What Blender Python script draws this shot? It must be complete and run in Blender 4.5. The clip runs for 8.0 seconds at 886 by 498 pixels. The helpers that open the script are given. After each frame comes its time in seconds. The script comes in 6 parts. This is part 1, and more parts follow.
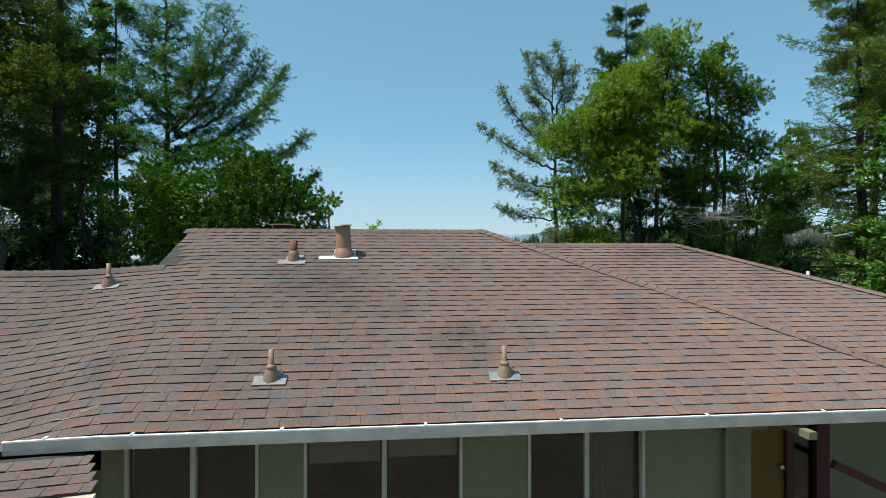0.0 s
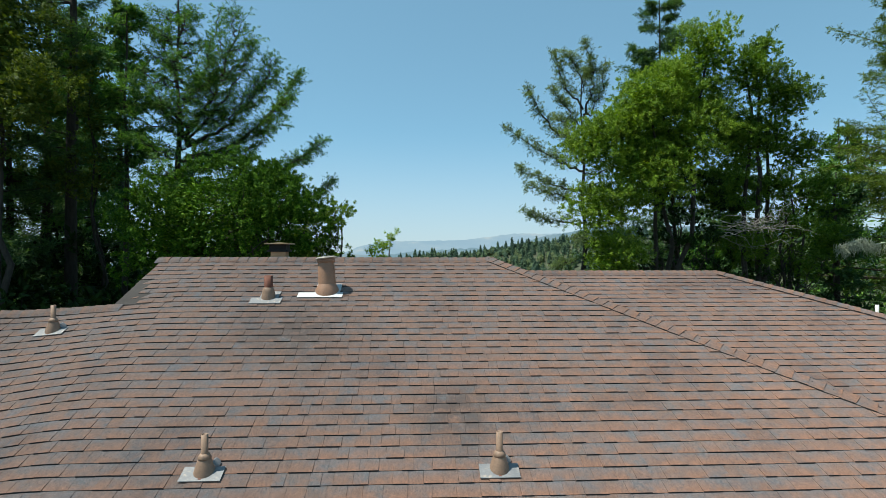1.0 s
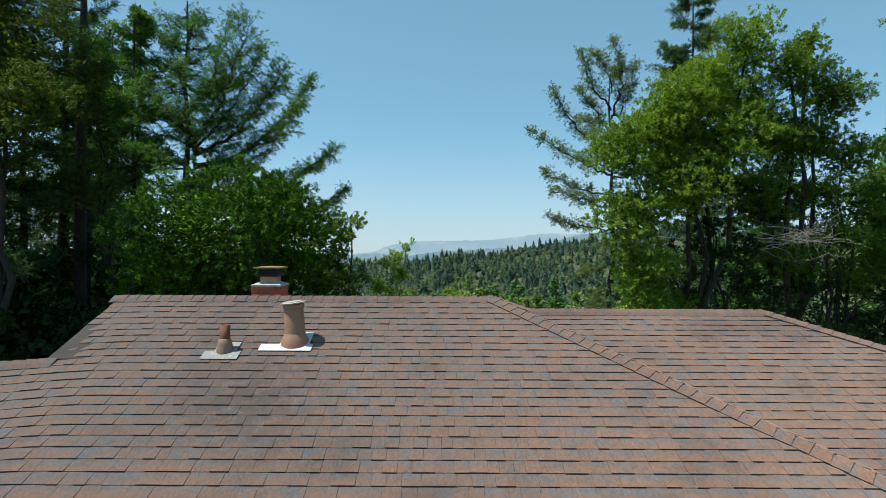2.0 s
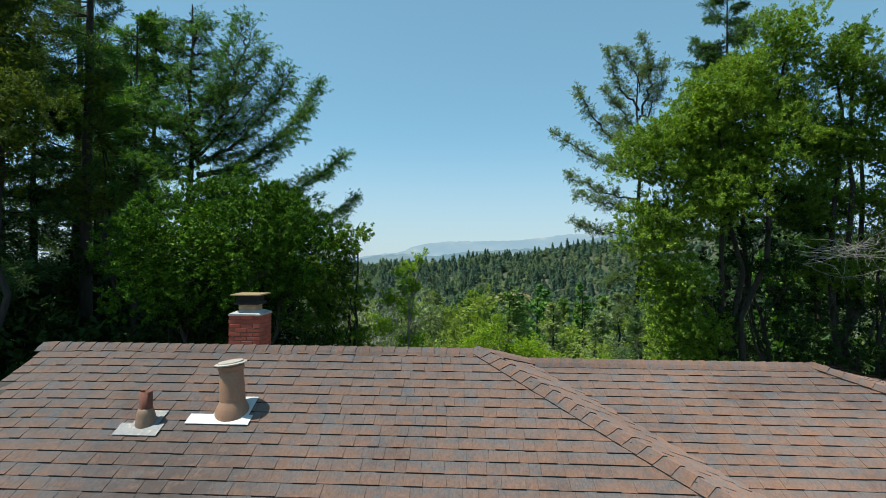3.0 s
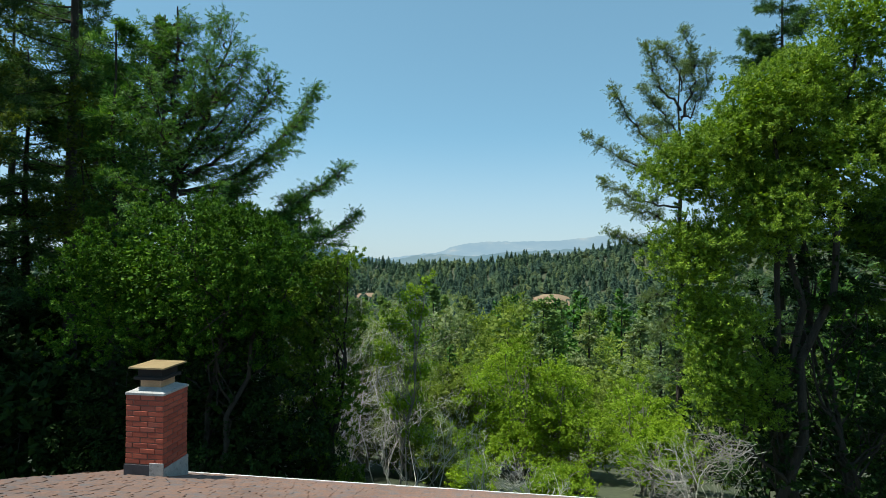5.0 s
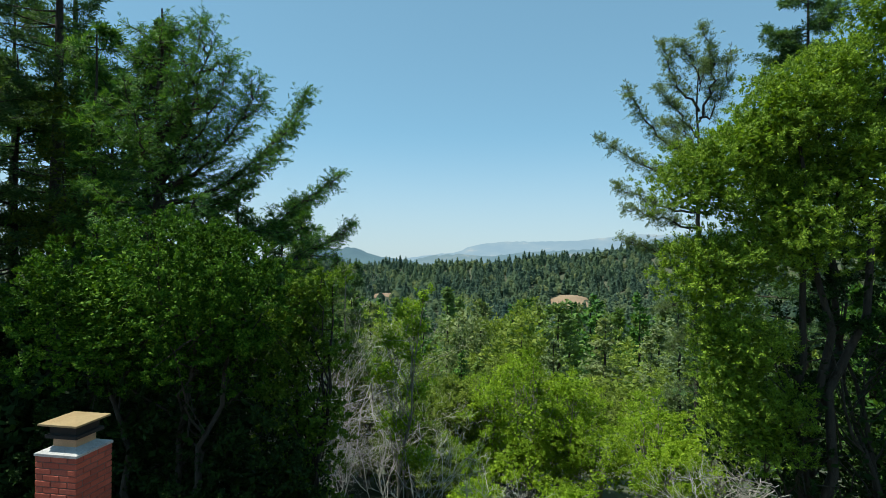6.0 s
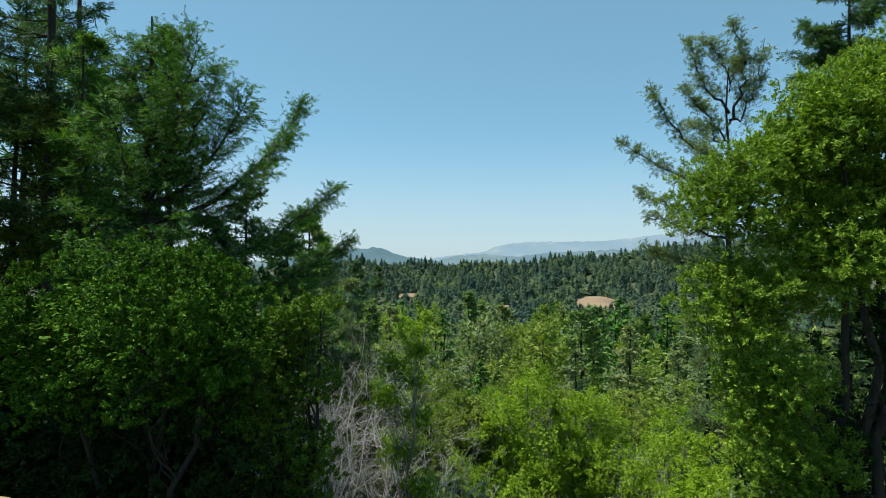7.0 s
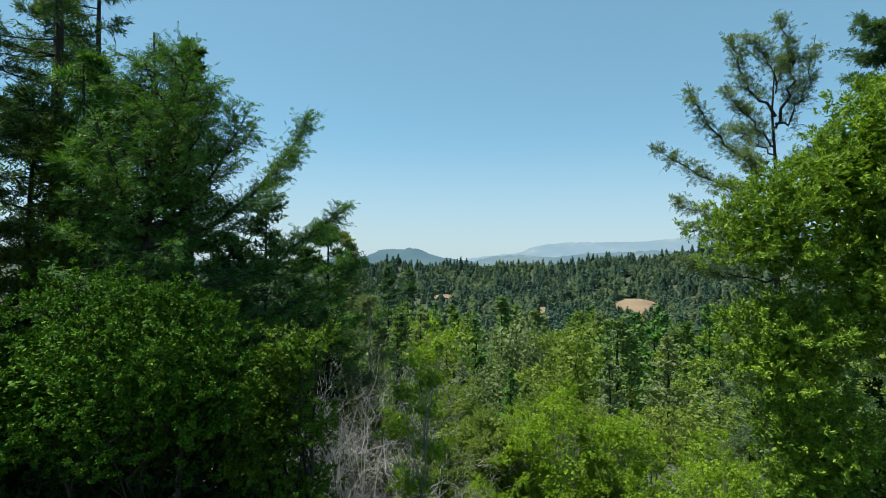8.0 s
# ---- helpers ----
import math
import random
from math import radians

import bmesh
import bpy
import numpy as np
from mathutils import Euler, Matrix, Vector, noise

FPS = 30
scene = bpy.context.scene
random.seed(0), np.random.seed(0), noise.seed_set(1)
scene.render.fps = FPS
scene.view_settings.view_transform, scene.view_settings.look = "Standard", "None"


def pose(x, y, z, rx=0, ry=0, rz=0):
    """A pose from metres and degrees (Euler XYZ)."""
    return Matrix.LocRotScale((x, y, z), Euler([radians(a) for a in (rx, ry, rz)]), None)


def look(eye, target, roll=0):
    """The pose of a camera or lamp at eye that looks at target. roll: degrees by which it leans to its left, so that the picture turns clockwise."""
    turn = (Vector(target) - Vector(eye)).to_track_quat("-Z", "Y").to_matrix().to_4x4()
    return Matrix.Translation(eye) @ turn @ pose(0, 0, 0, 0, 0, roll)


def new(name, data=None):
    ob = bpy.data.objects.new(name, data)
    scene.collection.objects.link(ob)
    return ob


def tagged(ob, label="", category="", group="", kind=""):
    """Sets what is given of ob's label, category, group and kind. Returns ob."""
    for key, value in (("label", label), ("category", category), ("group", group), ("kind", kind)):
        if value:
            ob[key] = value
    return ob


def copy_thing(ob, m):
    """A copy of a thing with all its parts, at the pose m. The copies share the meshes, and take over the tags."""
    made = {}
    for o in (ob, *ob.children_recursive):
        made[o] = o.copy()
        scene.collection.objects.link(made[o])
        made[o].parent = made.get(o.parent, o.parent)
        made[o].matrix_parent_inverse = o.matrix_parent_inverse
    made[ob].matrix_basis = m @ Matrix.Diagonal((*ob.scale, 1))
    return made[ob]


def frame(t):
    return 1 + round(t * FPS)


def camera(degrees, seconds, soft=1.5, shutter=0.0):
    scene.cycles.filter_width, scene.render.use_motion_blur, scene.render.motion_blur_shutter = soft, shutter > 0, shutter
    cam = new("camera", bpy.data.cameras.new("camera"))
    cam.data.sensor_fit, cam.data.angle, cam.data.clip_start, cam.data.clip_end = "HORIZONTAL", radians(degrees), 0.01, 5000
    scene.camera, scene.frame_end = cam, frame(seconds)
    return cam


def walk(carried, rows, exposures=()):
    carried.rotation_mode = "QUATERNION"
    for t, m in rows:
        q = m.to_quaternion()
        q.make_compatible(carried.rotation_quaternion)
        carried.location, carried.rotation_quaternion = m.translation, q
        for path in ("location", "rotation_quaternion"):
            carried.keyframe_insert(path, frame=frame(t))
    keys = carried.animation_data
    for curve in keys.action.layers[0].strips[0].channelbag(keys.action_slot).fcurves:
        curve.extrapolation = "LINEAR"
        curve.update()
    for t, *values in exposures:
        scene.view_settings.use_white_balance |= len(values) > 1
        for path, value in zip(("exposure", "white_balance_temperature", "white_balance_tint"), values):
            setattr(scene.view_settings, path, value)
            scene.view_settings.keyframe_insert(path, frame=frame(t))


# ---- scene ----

# ================= camera and path =================
cam = camera(79.1, 8.0, soft=0.7)
PATH = [
    (0.0, (0.062, -0.017, 3.994), (0.271, 1.972, 4.006), 0.0),
    (0.5, (0.309, 0.487, 4.209), (0.463, 2.481, 4.220), 0.0),
    (1.0, (0.543, 1.003, 4.440), (0.644, 3.001, 4.449), 0.1),
    (1.5, (0.761, 1.521, 4.674), (0.811, 3.521, 4.682), 0.2),
    (3.0, (1.471, 3.113, 5.323), (1.371, 5.111, 5.332), 0.4),
    (3.5, (1.688, 3.702, 5.520), (1.543, 5.697, 5.528), 0.48),
    (4.0, (1.915, 4.268, 5.719), (1.736, 6.260, 5.727), 0.52),
    (4.5, (2.135, 4.813, 5.921), (1.924, 6.802, 5.929), 0.56),
    (6.0, (2.896, 6.497, 6.562), (2.587, 8.473, 6.569), 0.65),
    (6.5, (3.123, 7.109, 6.834), (2.778, 9.079, 6.840), 0.70),
    (7.0, (3.379, 7.736, 7.136), (2.977, 9.695, 7.142), 0.73),
    (7.5, (3.594, 8.351, 7.485), (3.126, 10.295, 7.489), 0.77),
    (8.0, (3.826, 8.959, 7.827), (3.293, 10.886, 7.833), 0.80),
]
walk(cam, [(t, look(e, g, r)) for t, e, g, r in PATH], exposures=[(0.0, 0.60, 6500.0, 3.0), (8.0, 0.60, 6500.0, 3.0)])

# ================= world and sun =================
SUN_DIR = Vector((-0.425, -0.05, 0.90)).normalized()
world = bpy.data.worlds.new("sky")
scene.world = world
world.use_nodes = True
wn = world.node_tree
sky = wn.nodes.new("ShaderNodeTexSky")
sky.sky_type = 'NISHITA'
sky.sun_disc = False
sky.sun_elevation = math.asin(SUN_DIR.z)
sky.sun_rotation = math.atan2(SUN_DIR.x, SUN_DIR.y)
sky.altitude, sky.air_density, sky.dust_density, sky.ozone_density = 200.0, 0.55, 0.0, 4.0
soften = wn.nodes.new("ShaderNodeGamma")
soften.inputs[1].default_value = 0.47
wn.links.new(sky.outputs[0], soften.inputs[0])
air = wn.nodes.new("ShaderNodeMix")
air.data_type, air.blend_type = 'RGBA', 'MULTIPLY'
air.inputs[0].default_value, air.inputs[7].default_value = 1.0, (0.67, 0.985, 1.06, 1)
wn.links.new(soften.outputs[0], air.inputs[6])
# summer haze that thickens towards the horizon
way = wn.nodes.new("ShaderNodeTexCoord")
split = wn.nodes.new("ShaderNodeSeparateXYZ")
wn.links.new(way.outputs["Generated"], split.inputs[0])
thick = wn.nodes.new("ShaderNodeMapRange")
thick.interpolation_type = 'SMOOTHSTEP'
thick.inputs["From Min"].default_value, thick.inputs["From Max"].default_value = -0.06, 0.23
thick.inputs["To Min"].default_value, thick.inputs["To Max"].default_value = 0.85, 0.0
wn.links.new(split.outputs["Z"], thick.inputs["Value"])
haze = wn.nodes.new("ShaderNodeMix")
haze.data_type = 'RGBA'
haze.inputs[7].default_value = (1.55, 1.72, 1.90, 1)
wn.links.new(thick.outputs[0], haze.inputs[0])
wn.links.new(air.outputs[2], haze.inputs[6])
wn.links.new(haze.outputs[2], wn.nodes["Background"].inputs[0])
wn.nodes["Background"].inputs[1].default_value = 0.244
sun_data = bpy.data.lights.new("sun", 'SUN')
sun_data.energy, sun_data.angle, sun_data.color = 4.6, radians(0.53), (1.0, 0.95, 0.88)
sun = new("sun", sun_data)
sun.matrix_world = look(SUN_DIR * 100, (0, 0, 0))

# ================= materials =================
def mat_base(name):
    m = bpy.data.materials.new(name)
    m.use_nodes = True
    nt = m.node_tree
    return m, nt, nt.nodes["Principled BSDF"]

def node(nt, kind, **kw):
    n = nt.nodes.new(kind)
    for k, v in kw.items():
        n.inputs[k].default_value = v
    return n

def ramp(nt, fac, stops):
    r = nt.nodes.new("ShaderNodeValToRGB")
    while len(r.color_ramp.elements) < len(stops):
        r.color_ramp.elements.new(0.5)
    for e, (p, c) in zip(r.color_ramp.elements, stops):
        e.position, e.color = p, (*c, 1)
    nt.links.new(fac, r.inputs[0])
    return r.outputs[0]

def mixc(nt, fac, a, b, blend='MIX'):
    m = nt.nodes.new("ShaderNodeMix")
    m.data_type, m.blend_type = 'RGBA', blend
    for sock, v in ((m.inputs[0], fac), (m.inputs[6], a), (m.inputs[7], b)):
        if isinstance(v, (int, float)):
            sock.default_value = v
        elif isinstance(v, tuple):
            sock.default_value = (*v, 1)
        else:
            nt.links.new(v, sock)
    return m.outputs[2]

def coords(nt, scale):
    tc = nt.nodes.new("ShaderNodeNewGeometry")
    mp = nt.nodes.new("ShaderNodeMapping")
    mp.inputs["Scale"].default_value = scale
    nt.links.new(tc.outputs["Position"], mp.inputs[0])
    return mp.outputs[0]

def noise_out(nt, scale, detail=4.0, rough=0.55, stretch=(1, 1, 1)):
    n = node(nt, "ShaderNodeTexNoise", Scale=scale, Detail=detail, Roughness=rough)
    nt.links.new(coords(nt, stretch), n.inputs["Vector"])
    return n.outputs[0]

def bump(nt, bsdf, height, strength, distance=0.01):
    b = node(nt, "ShaderNodeBump", Strength=strength, Distance=distance)
    nt.links.new(height, b.inputs["Height"])
    nt.links.new(b.outputs[0], bsdf.inputs["Normal"])

def surface(name, c1, c2, big=2.0, fine=60.0, rough=0.6, metal=0.0, bumps=0.2, dist=0.004, stain=None, stretch=(1, 1, 1)):
    """A two-scale surface: slow stains between c1 and c2, fine grain and relief."""
    m, nt, b = mat_base(name)
    n1, n2 = noise_out(nt, big, 5, 0.6, stretch), noise_out(nt, fine, 3, 0.6, stretch)
    col = ramp(nt, n1, [(0.3, c1), (0.7, c2)])
    g = ramp(nt, n2, [(0.3, (0.82, 0.82, 0.82)), (0.7, (1.12, 1.12, 1.12))])
    col = mixc(nt, 1.0, col, g, 'MULTIPLY')
    if stain:
        n3 = noise_out(nt, big * 2.7, 6, 0.7)
        f = ramp(nt, n3, [(0.55, (0, 0, 0)), (0.72, (1, 1, 1))])
        col = mixc(nt, f, col, stain)
    nt.links.new(col, b.inputs["Base Color"])
    b.inputs["Roughness"].default_value, b.inputs["Metallic"].default_value = rough, metal
    bump(nt, b, n2, bumps, dist)
    return m

def shingle_mat(name, per_object):
    m, nt, b = mat_base(name)
    if per_object:
        rnd = nt.nodes.new("ShaderNodeObjectInfo").outputs["Random"]
    else:
        rnd = nt.nodes.new("ShaderNodeNewGeometry").outputs["Random Per Island"]
    tab = ramp(nt, rnd, [(0.0, (0.146, 0.106, 0.089)), (0.2, (0.176, 0.113, 0.084)), (0.38, (0.142, 0.122, 0.112)),
                         (0.55, (0.118, 0.121, 0.128)), (0.70, (0.164, 0.110, 0.085)), (0.85, (0.115, 0.109, 0.108)), (1.0, (0.154, 0.107, 0.086))])
    speck = noise_out(nt, 150.0, 2, 0.7)
    rust = noise_out(nt, 7.0, 4, 0.6)
    streak = noise_out(nt, 30.0, 4, 0.7, (2.2, 0.8, 0.8))
    blot = noise_out(nt, 0.9, 5, 0.65)
    at = nt.nodes.new("ShaderNodeAttribute")
    at.attribute_name = "butt"
    low = nt.nodes.new("ShaderNodeMath")
    low.operation = 'MULTIPLY'
    nt.links.new(at.outputs["Fac"], low.inputs[0])
    nt.links.new(ramp(nt, rust, [(0.34, (0, 0, 0)), (0.55, (1, 1, 1))]), low.inputs[1])
    up = nt.nodes.new("ShaderNodeMath")
    up.operation = 'SUBTRACT'
    up.inputs[0].default_value = 1.0
    nt.links.new(at.outputs["Fac"], up.inputs[1])
    slate = nt.nodes.new("ShaderNodeMath")
    slate.operation = 'MULTIPLY'
    nt.links.new(up.outputs[0], slate.inputs[0])
    nt.links.new(ramp(nt, noise_out(nt, 5.0, 3, 0.6), [(0.36, (0.1, 0.1, 0.1)), (0.54, (1, 1, 1))]), slate.inputs[1])
    tab = mixc(nt, slate.outputs[0], tab, (0.124, 0.131, 0.143))
    col = mixc(nt, low.outputs[0], tab, (0.222, 0.121, 0.078))
    col = mixc(nt, 1.0, col, ramp(nt, speck, [(0.3, (0.62, 0.62, 0.65)), (0.7, (1.36, 1.32, 1.30))]), 'MULTIPLY')
    col = mixc(nt, 1.0, col, ramp(nt, streak, [(0.32, (0.74, 0.78, 0.82)), (0.68, (1.24, 1.18, 1.14))]), 'MULTIPLY')
    col = mixc(nt, 1.0, col, ramp(nt, blot, [(0.32, (0.70, 0.70, 0.72)), (0.46, (0.98, 0.97, 0.96)), (0.7, (1.12, 1.10, 1.08))]), 'MULTIPLY')
    # two old sooty stains on the front slope
    pos = nt.nodes.new("ShaderNodeNewGeometry").outputs["Position"]
    ragged = noise_out(nt, 6.0, 4, 0.7)
    for centre, reach in (((-0.695, 6.719, 3.588), 0.95), ((0.887, 5.527, 3.091), 0.55)):
        far = nt.nodes.new("ShaderNodeVectorMath")
        far.operation = 'DISTANCE'
        nt.links.new(pos, far.inputs[0])
        far.inputs[1].default_value = centre
        near = nt.nodes.new("ShaderNodeMapRange")
        near.inputs["From Min"].default_value, near.inputs["From Max"].default_value = 0.05, reach
        near.inputs["To Min"].default_value, near.inputs["To Max"].default_value = 0.9, 0.0
        nt.links.new(far.outputs["Value"], near.inputs["Value"])
        fac = nt.nodes.new("ShaderNodeMath")
        fac.operation = 'MULTIPLY'
        nt.links.new(near.outputs[0], fac.inputs[0])
        nt.links.new(ramp(nt, ragged, [(0.34, (0, 0, 0)), (0.52, (1, 1, 1))]), fac.inputs[1])
        col = mixc(nt, fac.outputs[0], col, (0.075, 0.055, 0.048))
    nt.links.new(col, b.inputs["Base Color"])
    b.inputs["Roughness"].default_value = 0.88
    b.inputs["Diffuse Roughness"].default_value = 1.0
    bump(nt, b, speck, 0.5, 0.003)
    return m

def leaf_mat(name, dark, light, yellow, rough=0.5, leafthin=0.3, patch=0.5, spec=0.35, each=0.0):
    m, nt, b = mat_base(name)
    rnd = nt.nodes.new("ShaderNodeNewGeometry").outputs["Random Per Island"]
    col = ramp(nt, rnd, [(0.0, dark), (0.55, light), (1.0, yellow)])
    big = noise_out(nt, patch, 3, 0.6)
    col = mixc(nt, 1.0, col, ramp(nt, big, [(0.3, (0.72, 0.76, 0.72)), (0.7, (1.2, 1.15, 1.0))]), 'MULTIPLY')
    if each:
        own = nt.nodes.new("ShaderNodeObjectInfo").outputs["Random"]
        tint = ramp(nt, own, [(0.0, (0.62, 0.70, 0.74)), (0.22, (1.12, 1.08, 0.95)), (0.42, (0.82, 0.90, 0.84)), (0.6, (1.22, 1.17, 1.12)), (0.8, (0.72, 0.83, 0.92)), (1.0, (1.02, 1.02, 0.85))])
        col = mixc(nt, each, col, mixc(nt, 1.0, col, tint, 'MULTIPLY'))
    nt.links.new(col, b.inputs["Base Color"])
    b.inputs["Roughness"].default_value = rough
    b.inputs["Specular IOR Level"].default_value = spec
    tr = nt.nodes.new("ShaderNodeBsdfTranslucent")
    tcol = mixc(nt, 1.0, col, (1.5, 1.6, 0.55), 'MULTIPLY')
    nt.links.new(tcol, tr.inputs[0])
    mx = nt.nodes.new("ShaderNodeMixShader")
    mx.inputs[0].default_value = leafthin
    nt.links.new(b.outputs[0], mx.inputs[1])
    nt.links.new(tr.outputs[0], mx.inputs[2])
    nt.links.new(mx.outputs[0], nt.nodes["Material Output"].inputs[0])
    return m

def woods_mat(name):
    """Mixed woodland: every tree has a tone of its own, in broad stands of firs and oaks."""
    m, nt, b = mat_base(name)
    tone = nt.nodes.new("ShaderNodeAttribute")
    tone.attribute_name = "butt"
    # tones kept pale and bluish, the haze of distance mixed into them
    col = ramp(nt, tone.outputs["Fac"], [(0.0, (0.084, 0.134, 0.100)), (0.35, (0.102, 0.160, 0.110)), (0.7, (0.128, 0.188, 0.108)), (1.0, (0.166, 0.208, 0.106))])
    stand = noise_out(nt, 0.012, 4, 0.6)
    col = mixc(nt, 1.0, col, ramp(nt, stand, [(0.35, (0.78, 0.84, 0.95)), (0.65, (1.25, 1.18, 0.98))]), 'MULTIPLY')
    col = mixc(nt, 1.0, col, ramp(nt, noise_out(nt, 0.5, 3, 0.7), [(0.3, (0.88, 0.90, 0.91)), (0.7, (1.12, 1.10, 1.09))]), 'MULTIPLY')
    nt.links.new(col, b.inputs["Base Color"])
    b.inputs["Roughness"].default_value = 0.95
    b.inputs["Specular IOR Level"].default_value = 0.0
    tr = nt.nodes.new("ShaderNodeBsdfTranslucent")
    nt.links.new(col, tr.inputs[0])
    mx = nt.nodes.new("ShaderNodeMixShader")
    mx.inputs[0].default_value = 0.5
    nt.links.new(b.outputs[0], mx.inputs[1])
    nt.links.new(tr.outputs[0], mx.inputs[2])
    nt.links.new(mx.outputs[0], nt.nodes["Material Output"].inputs[0])
    return m

def glass_mat(name):
    m, nt, b = mat_base(name)
    b.inputs["Base Color"].default_value = (0.60, 0.59, 0.56, 1)
    b.inputs["Roughness"].default_value = 0.02
    b.inputs["Transmission Weight"].default_value = 1.0
    b.inputs["IOR"].default_value = 1.45
    return m

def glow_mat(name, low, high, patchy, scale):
    """Far distance: self-lit, with the haze of miles of air mixed into its colours."""
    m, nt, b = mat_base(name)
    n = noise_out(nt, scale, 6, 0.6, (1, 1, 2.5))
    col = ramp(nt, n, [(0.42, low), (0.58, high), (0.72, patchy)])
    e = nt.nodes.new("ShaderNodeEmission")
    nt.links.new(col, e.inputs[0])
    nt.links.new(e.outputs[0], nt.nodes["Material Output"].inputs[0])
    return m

M_SHINGLE = shingle_mat("asphalt shingle", False)
M_SHINGLE_OB = shingle_mat("asphalt shingle loose", True)
# black asphalt core, also standing in for the shadow lines of the courses
M_EDGE = surface("asphalt shingle edge", (0.016, 0.014, 0.013), (0.028, 0.025, 0.023), 20, 200, 0.95)
M_DECK = surface("roofing felt", (0.03, 0.026, 0.024), (0.05, 0.045, 0.04), 3, 80, 0.95)
M_SAGE = surface("sage stucco", (0.142, 0.140, 0.074), (0.170, 0.165, 0.090), 1.2, 90, 0.85, bumps=0.3)
M_WHITE = surface("off-white gutter paint", (0.54, 0.465, 0.39), (0.60, 0.52, 0.44), 1.5, 6, 0.45, bumps=0.02)
# whiter than the gutter face: sun on the top edge put into the paint
M_LIP = surface("sun-whitened gutter edge", (0.78, 0.77, 0.75), (0.84, 0.83, 0.81), 2, 20, 0.35, bumps=0.02)
M_TRIM = surface("cream window frame", (0.40, 0.36, 0.28), (0.47, 0.43, 0.34), 4, 80, 0.5, bumps=0.08)
M_FLASH = surface("galvanised flashing", (0.15, 0.157, 0.165), (0.21, 0.212, 0.215), 9, 70, 0.6, 0.0, 0.1, stain=(0.45, 0.36, 0.28))
M_FLASHW = surface("white painted flashing", (0.46, 0.46, 0.46), (0.54, 0.54, 0.53), 9, 70, 0.5, 0.0, 0.1)
M_TAN = surface("tan painted metal", (0.245, 0.132, 0.080), (0.310, 0.178, 0.112), 8, 90, 0.55, bumps=0.1, stain=(0.22, 0.15, 0.10))
M_PIPE = surface("weathered tan pipe", (0.205, 0.130, 0.085), (0.275, 0.180, 0.122), 10, 90, 0.6, bumps=0.1, stain=(0.16, 0.11, 0.08))
M_CAP = surface("pale flue cap", (0.34, 0.30, 0.255), (0.41, 0.37, 0.32), 10, 90, 0.5, bumps=0.1)
M_HOOD = surface("brown granule vent hood", (0.125, 0.082, 0.066), (0.175, 0.112, 0.086), 6, 120, 0.9, bumps=0.4)
M_RUST = surface("rusted pipe", (0.115, 0.042, 0.026), (0.18, 0.064, 0.038), 16, 120, 0.8, bumps=0.4)
M_DARKIN = surface("near-black grime and unlit openings", (0.012, 0.011, 0.010), (0.02, 0.018, 0.016), 6, 60, 0.9)
M_MORTAR = surface("weathered mortar", (0.13, 0.075, 0.06), (0.20, 0.13, 0.10), 8, 90, 0.95, bumps=0.5)
M_CROWN = surface("cement crown", (0.30, 0.30, 0.29), (0.46, 0.45, 0.43), 6, 80, 0.9, bumps=0.5, stain=(0.16, 0.15, 0.14))
M_LEAD = surface("lead step flashing", (0.055, 0.055, 0.065), (0.10, 0.10, 0.115), 5, 60, 0.6, 0.3, 0.2)
M_CLAY = surface("clay flue tile", (0.42, 0.25, 0.13), (0.52, 0.33, 0.19), 6, 80, 0.8, bumps=0.3)
M_STEELCAP = surface("yellowed steel cap", (0.32, 0.225, 0.11), (0.41, 0.30, 0.155), 5, 60, 0.45, 0.2, 0.1)
M_DOOR = surface("brown stained door", (0.130, 0.064, 0.009), (0.170, 0.086, 0.014), 2, 40, 0.8, bumps=0.2, stretch=(6, 6, 0.6))
M_POST = surface("dark red post", (0.062, 0.013, 0.014), (0.085, 0.018, 0.019), 3, 60, 0.85)
M_BLIND = surface("linen roller blind", (0.40, 0.37, 0.30), (0.46, 0.43, 0.36), 3, 120, 0.9)
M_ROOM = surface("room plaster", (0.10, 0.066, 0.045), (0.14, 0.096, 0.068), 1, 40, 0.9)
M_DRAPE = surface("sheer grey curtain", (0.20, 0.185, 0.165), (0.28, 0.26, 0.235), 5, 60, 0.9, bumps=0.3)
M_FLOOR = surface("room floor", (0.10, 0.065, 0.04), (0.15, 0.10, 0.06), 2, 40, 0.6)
M_STEEL = surface("brushed knob", (0.5, 0.48, 0.42), (0.6, 0.58, 0.5), 8, 60, 0.3, 0.9, 0.05)
M_GROOVE = surface("dark frame groove", (0.030, 0.026, 0.020), (0.045, 0.038, 0.030), 6, 60, 0.5)
M_GLASS = glass_mat("window glass")
M_BARK = surface("ridged bark", (0.026, 0.021, 0.016), (0.058, 0.046, 0.035), 4, 30, 0.95, bumps=0.8, dist=0.03, stretch=(3, 3, 0.6))
M_BARK_PALE = surface("lichen grey bark", (0.16, 0.145, 0.12), (0.30, 0.28, 0.24), 3, 30, 0.95, bumps=0.6, dist=0.02)
M_TWIG = surface("grey dead twig", (0.40, 0.385, 0.345), (0.58, 0.56, 0.51), 3, 40, 0.95, bumps=0.3)
M_BRANCH = surface("bleached dead branch", (0.22, 0.205, 0.175), (0.34, 0.32, 0.28), 3, 40, 0.95, bumps=0.3)
M_FIR = leaf_mat("fir needles", (0.032, 0.090, 0.026), (0.070, 0.164, 0.038), (0.155, 0.278, 0.054), 0.6, 0.23, 0.9, 0.14)
M_TANOAK = leaf_mat("yellowing tanoak leaves", (0.036, 0.062, 0.012), (0.072, 0.106, 0.020), (0.128, 0.158, 0.028), 0.6, 0.24, 0.5, 0.08)
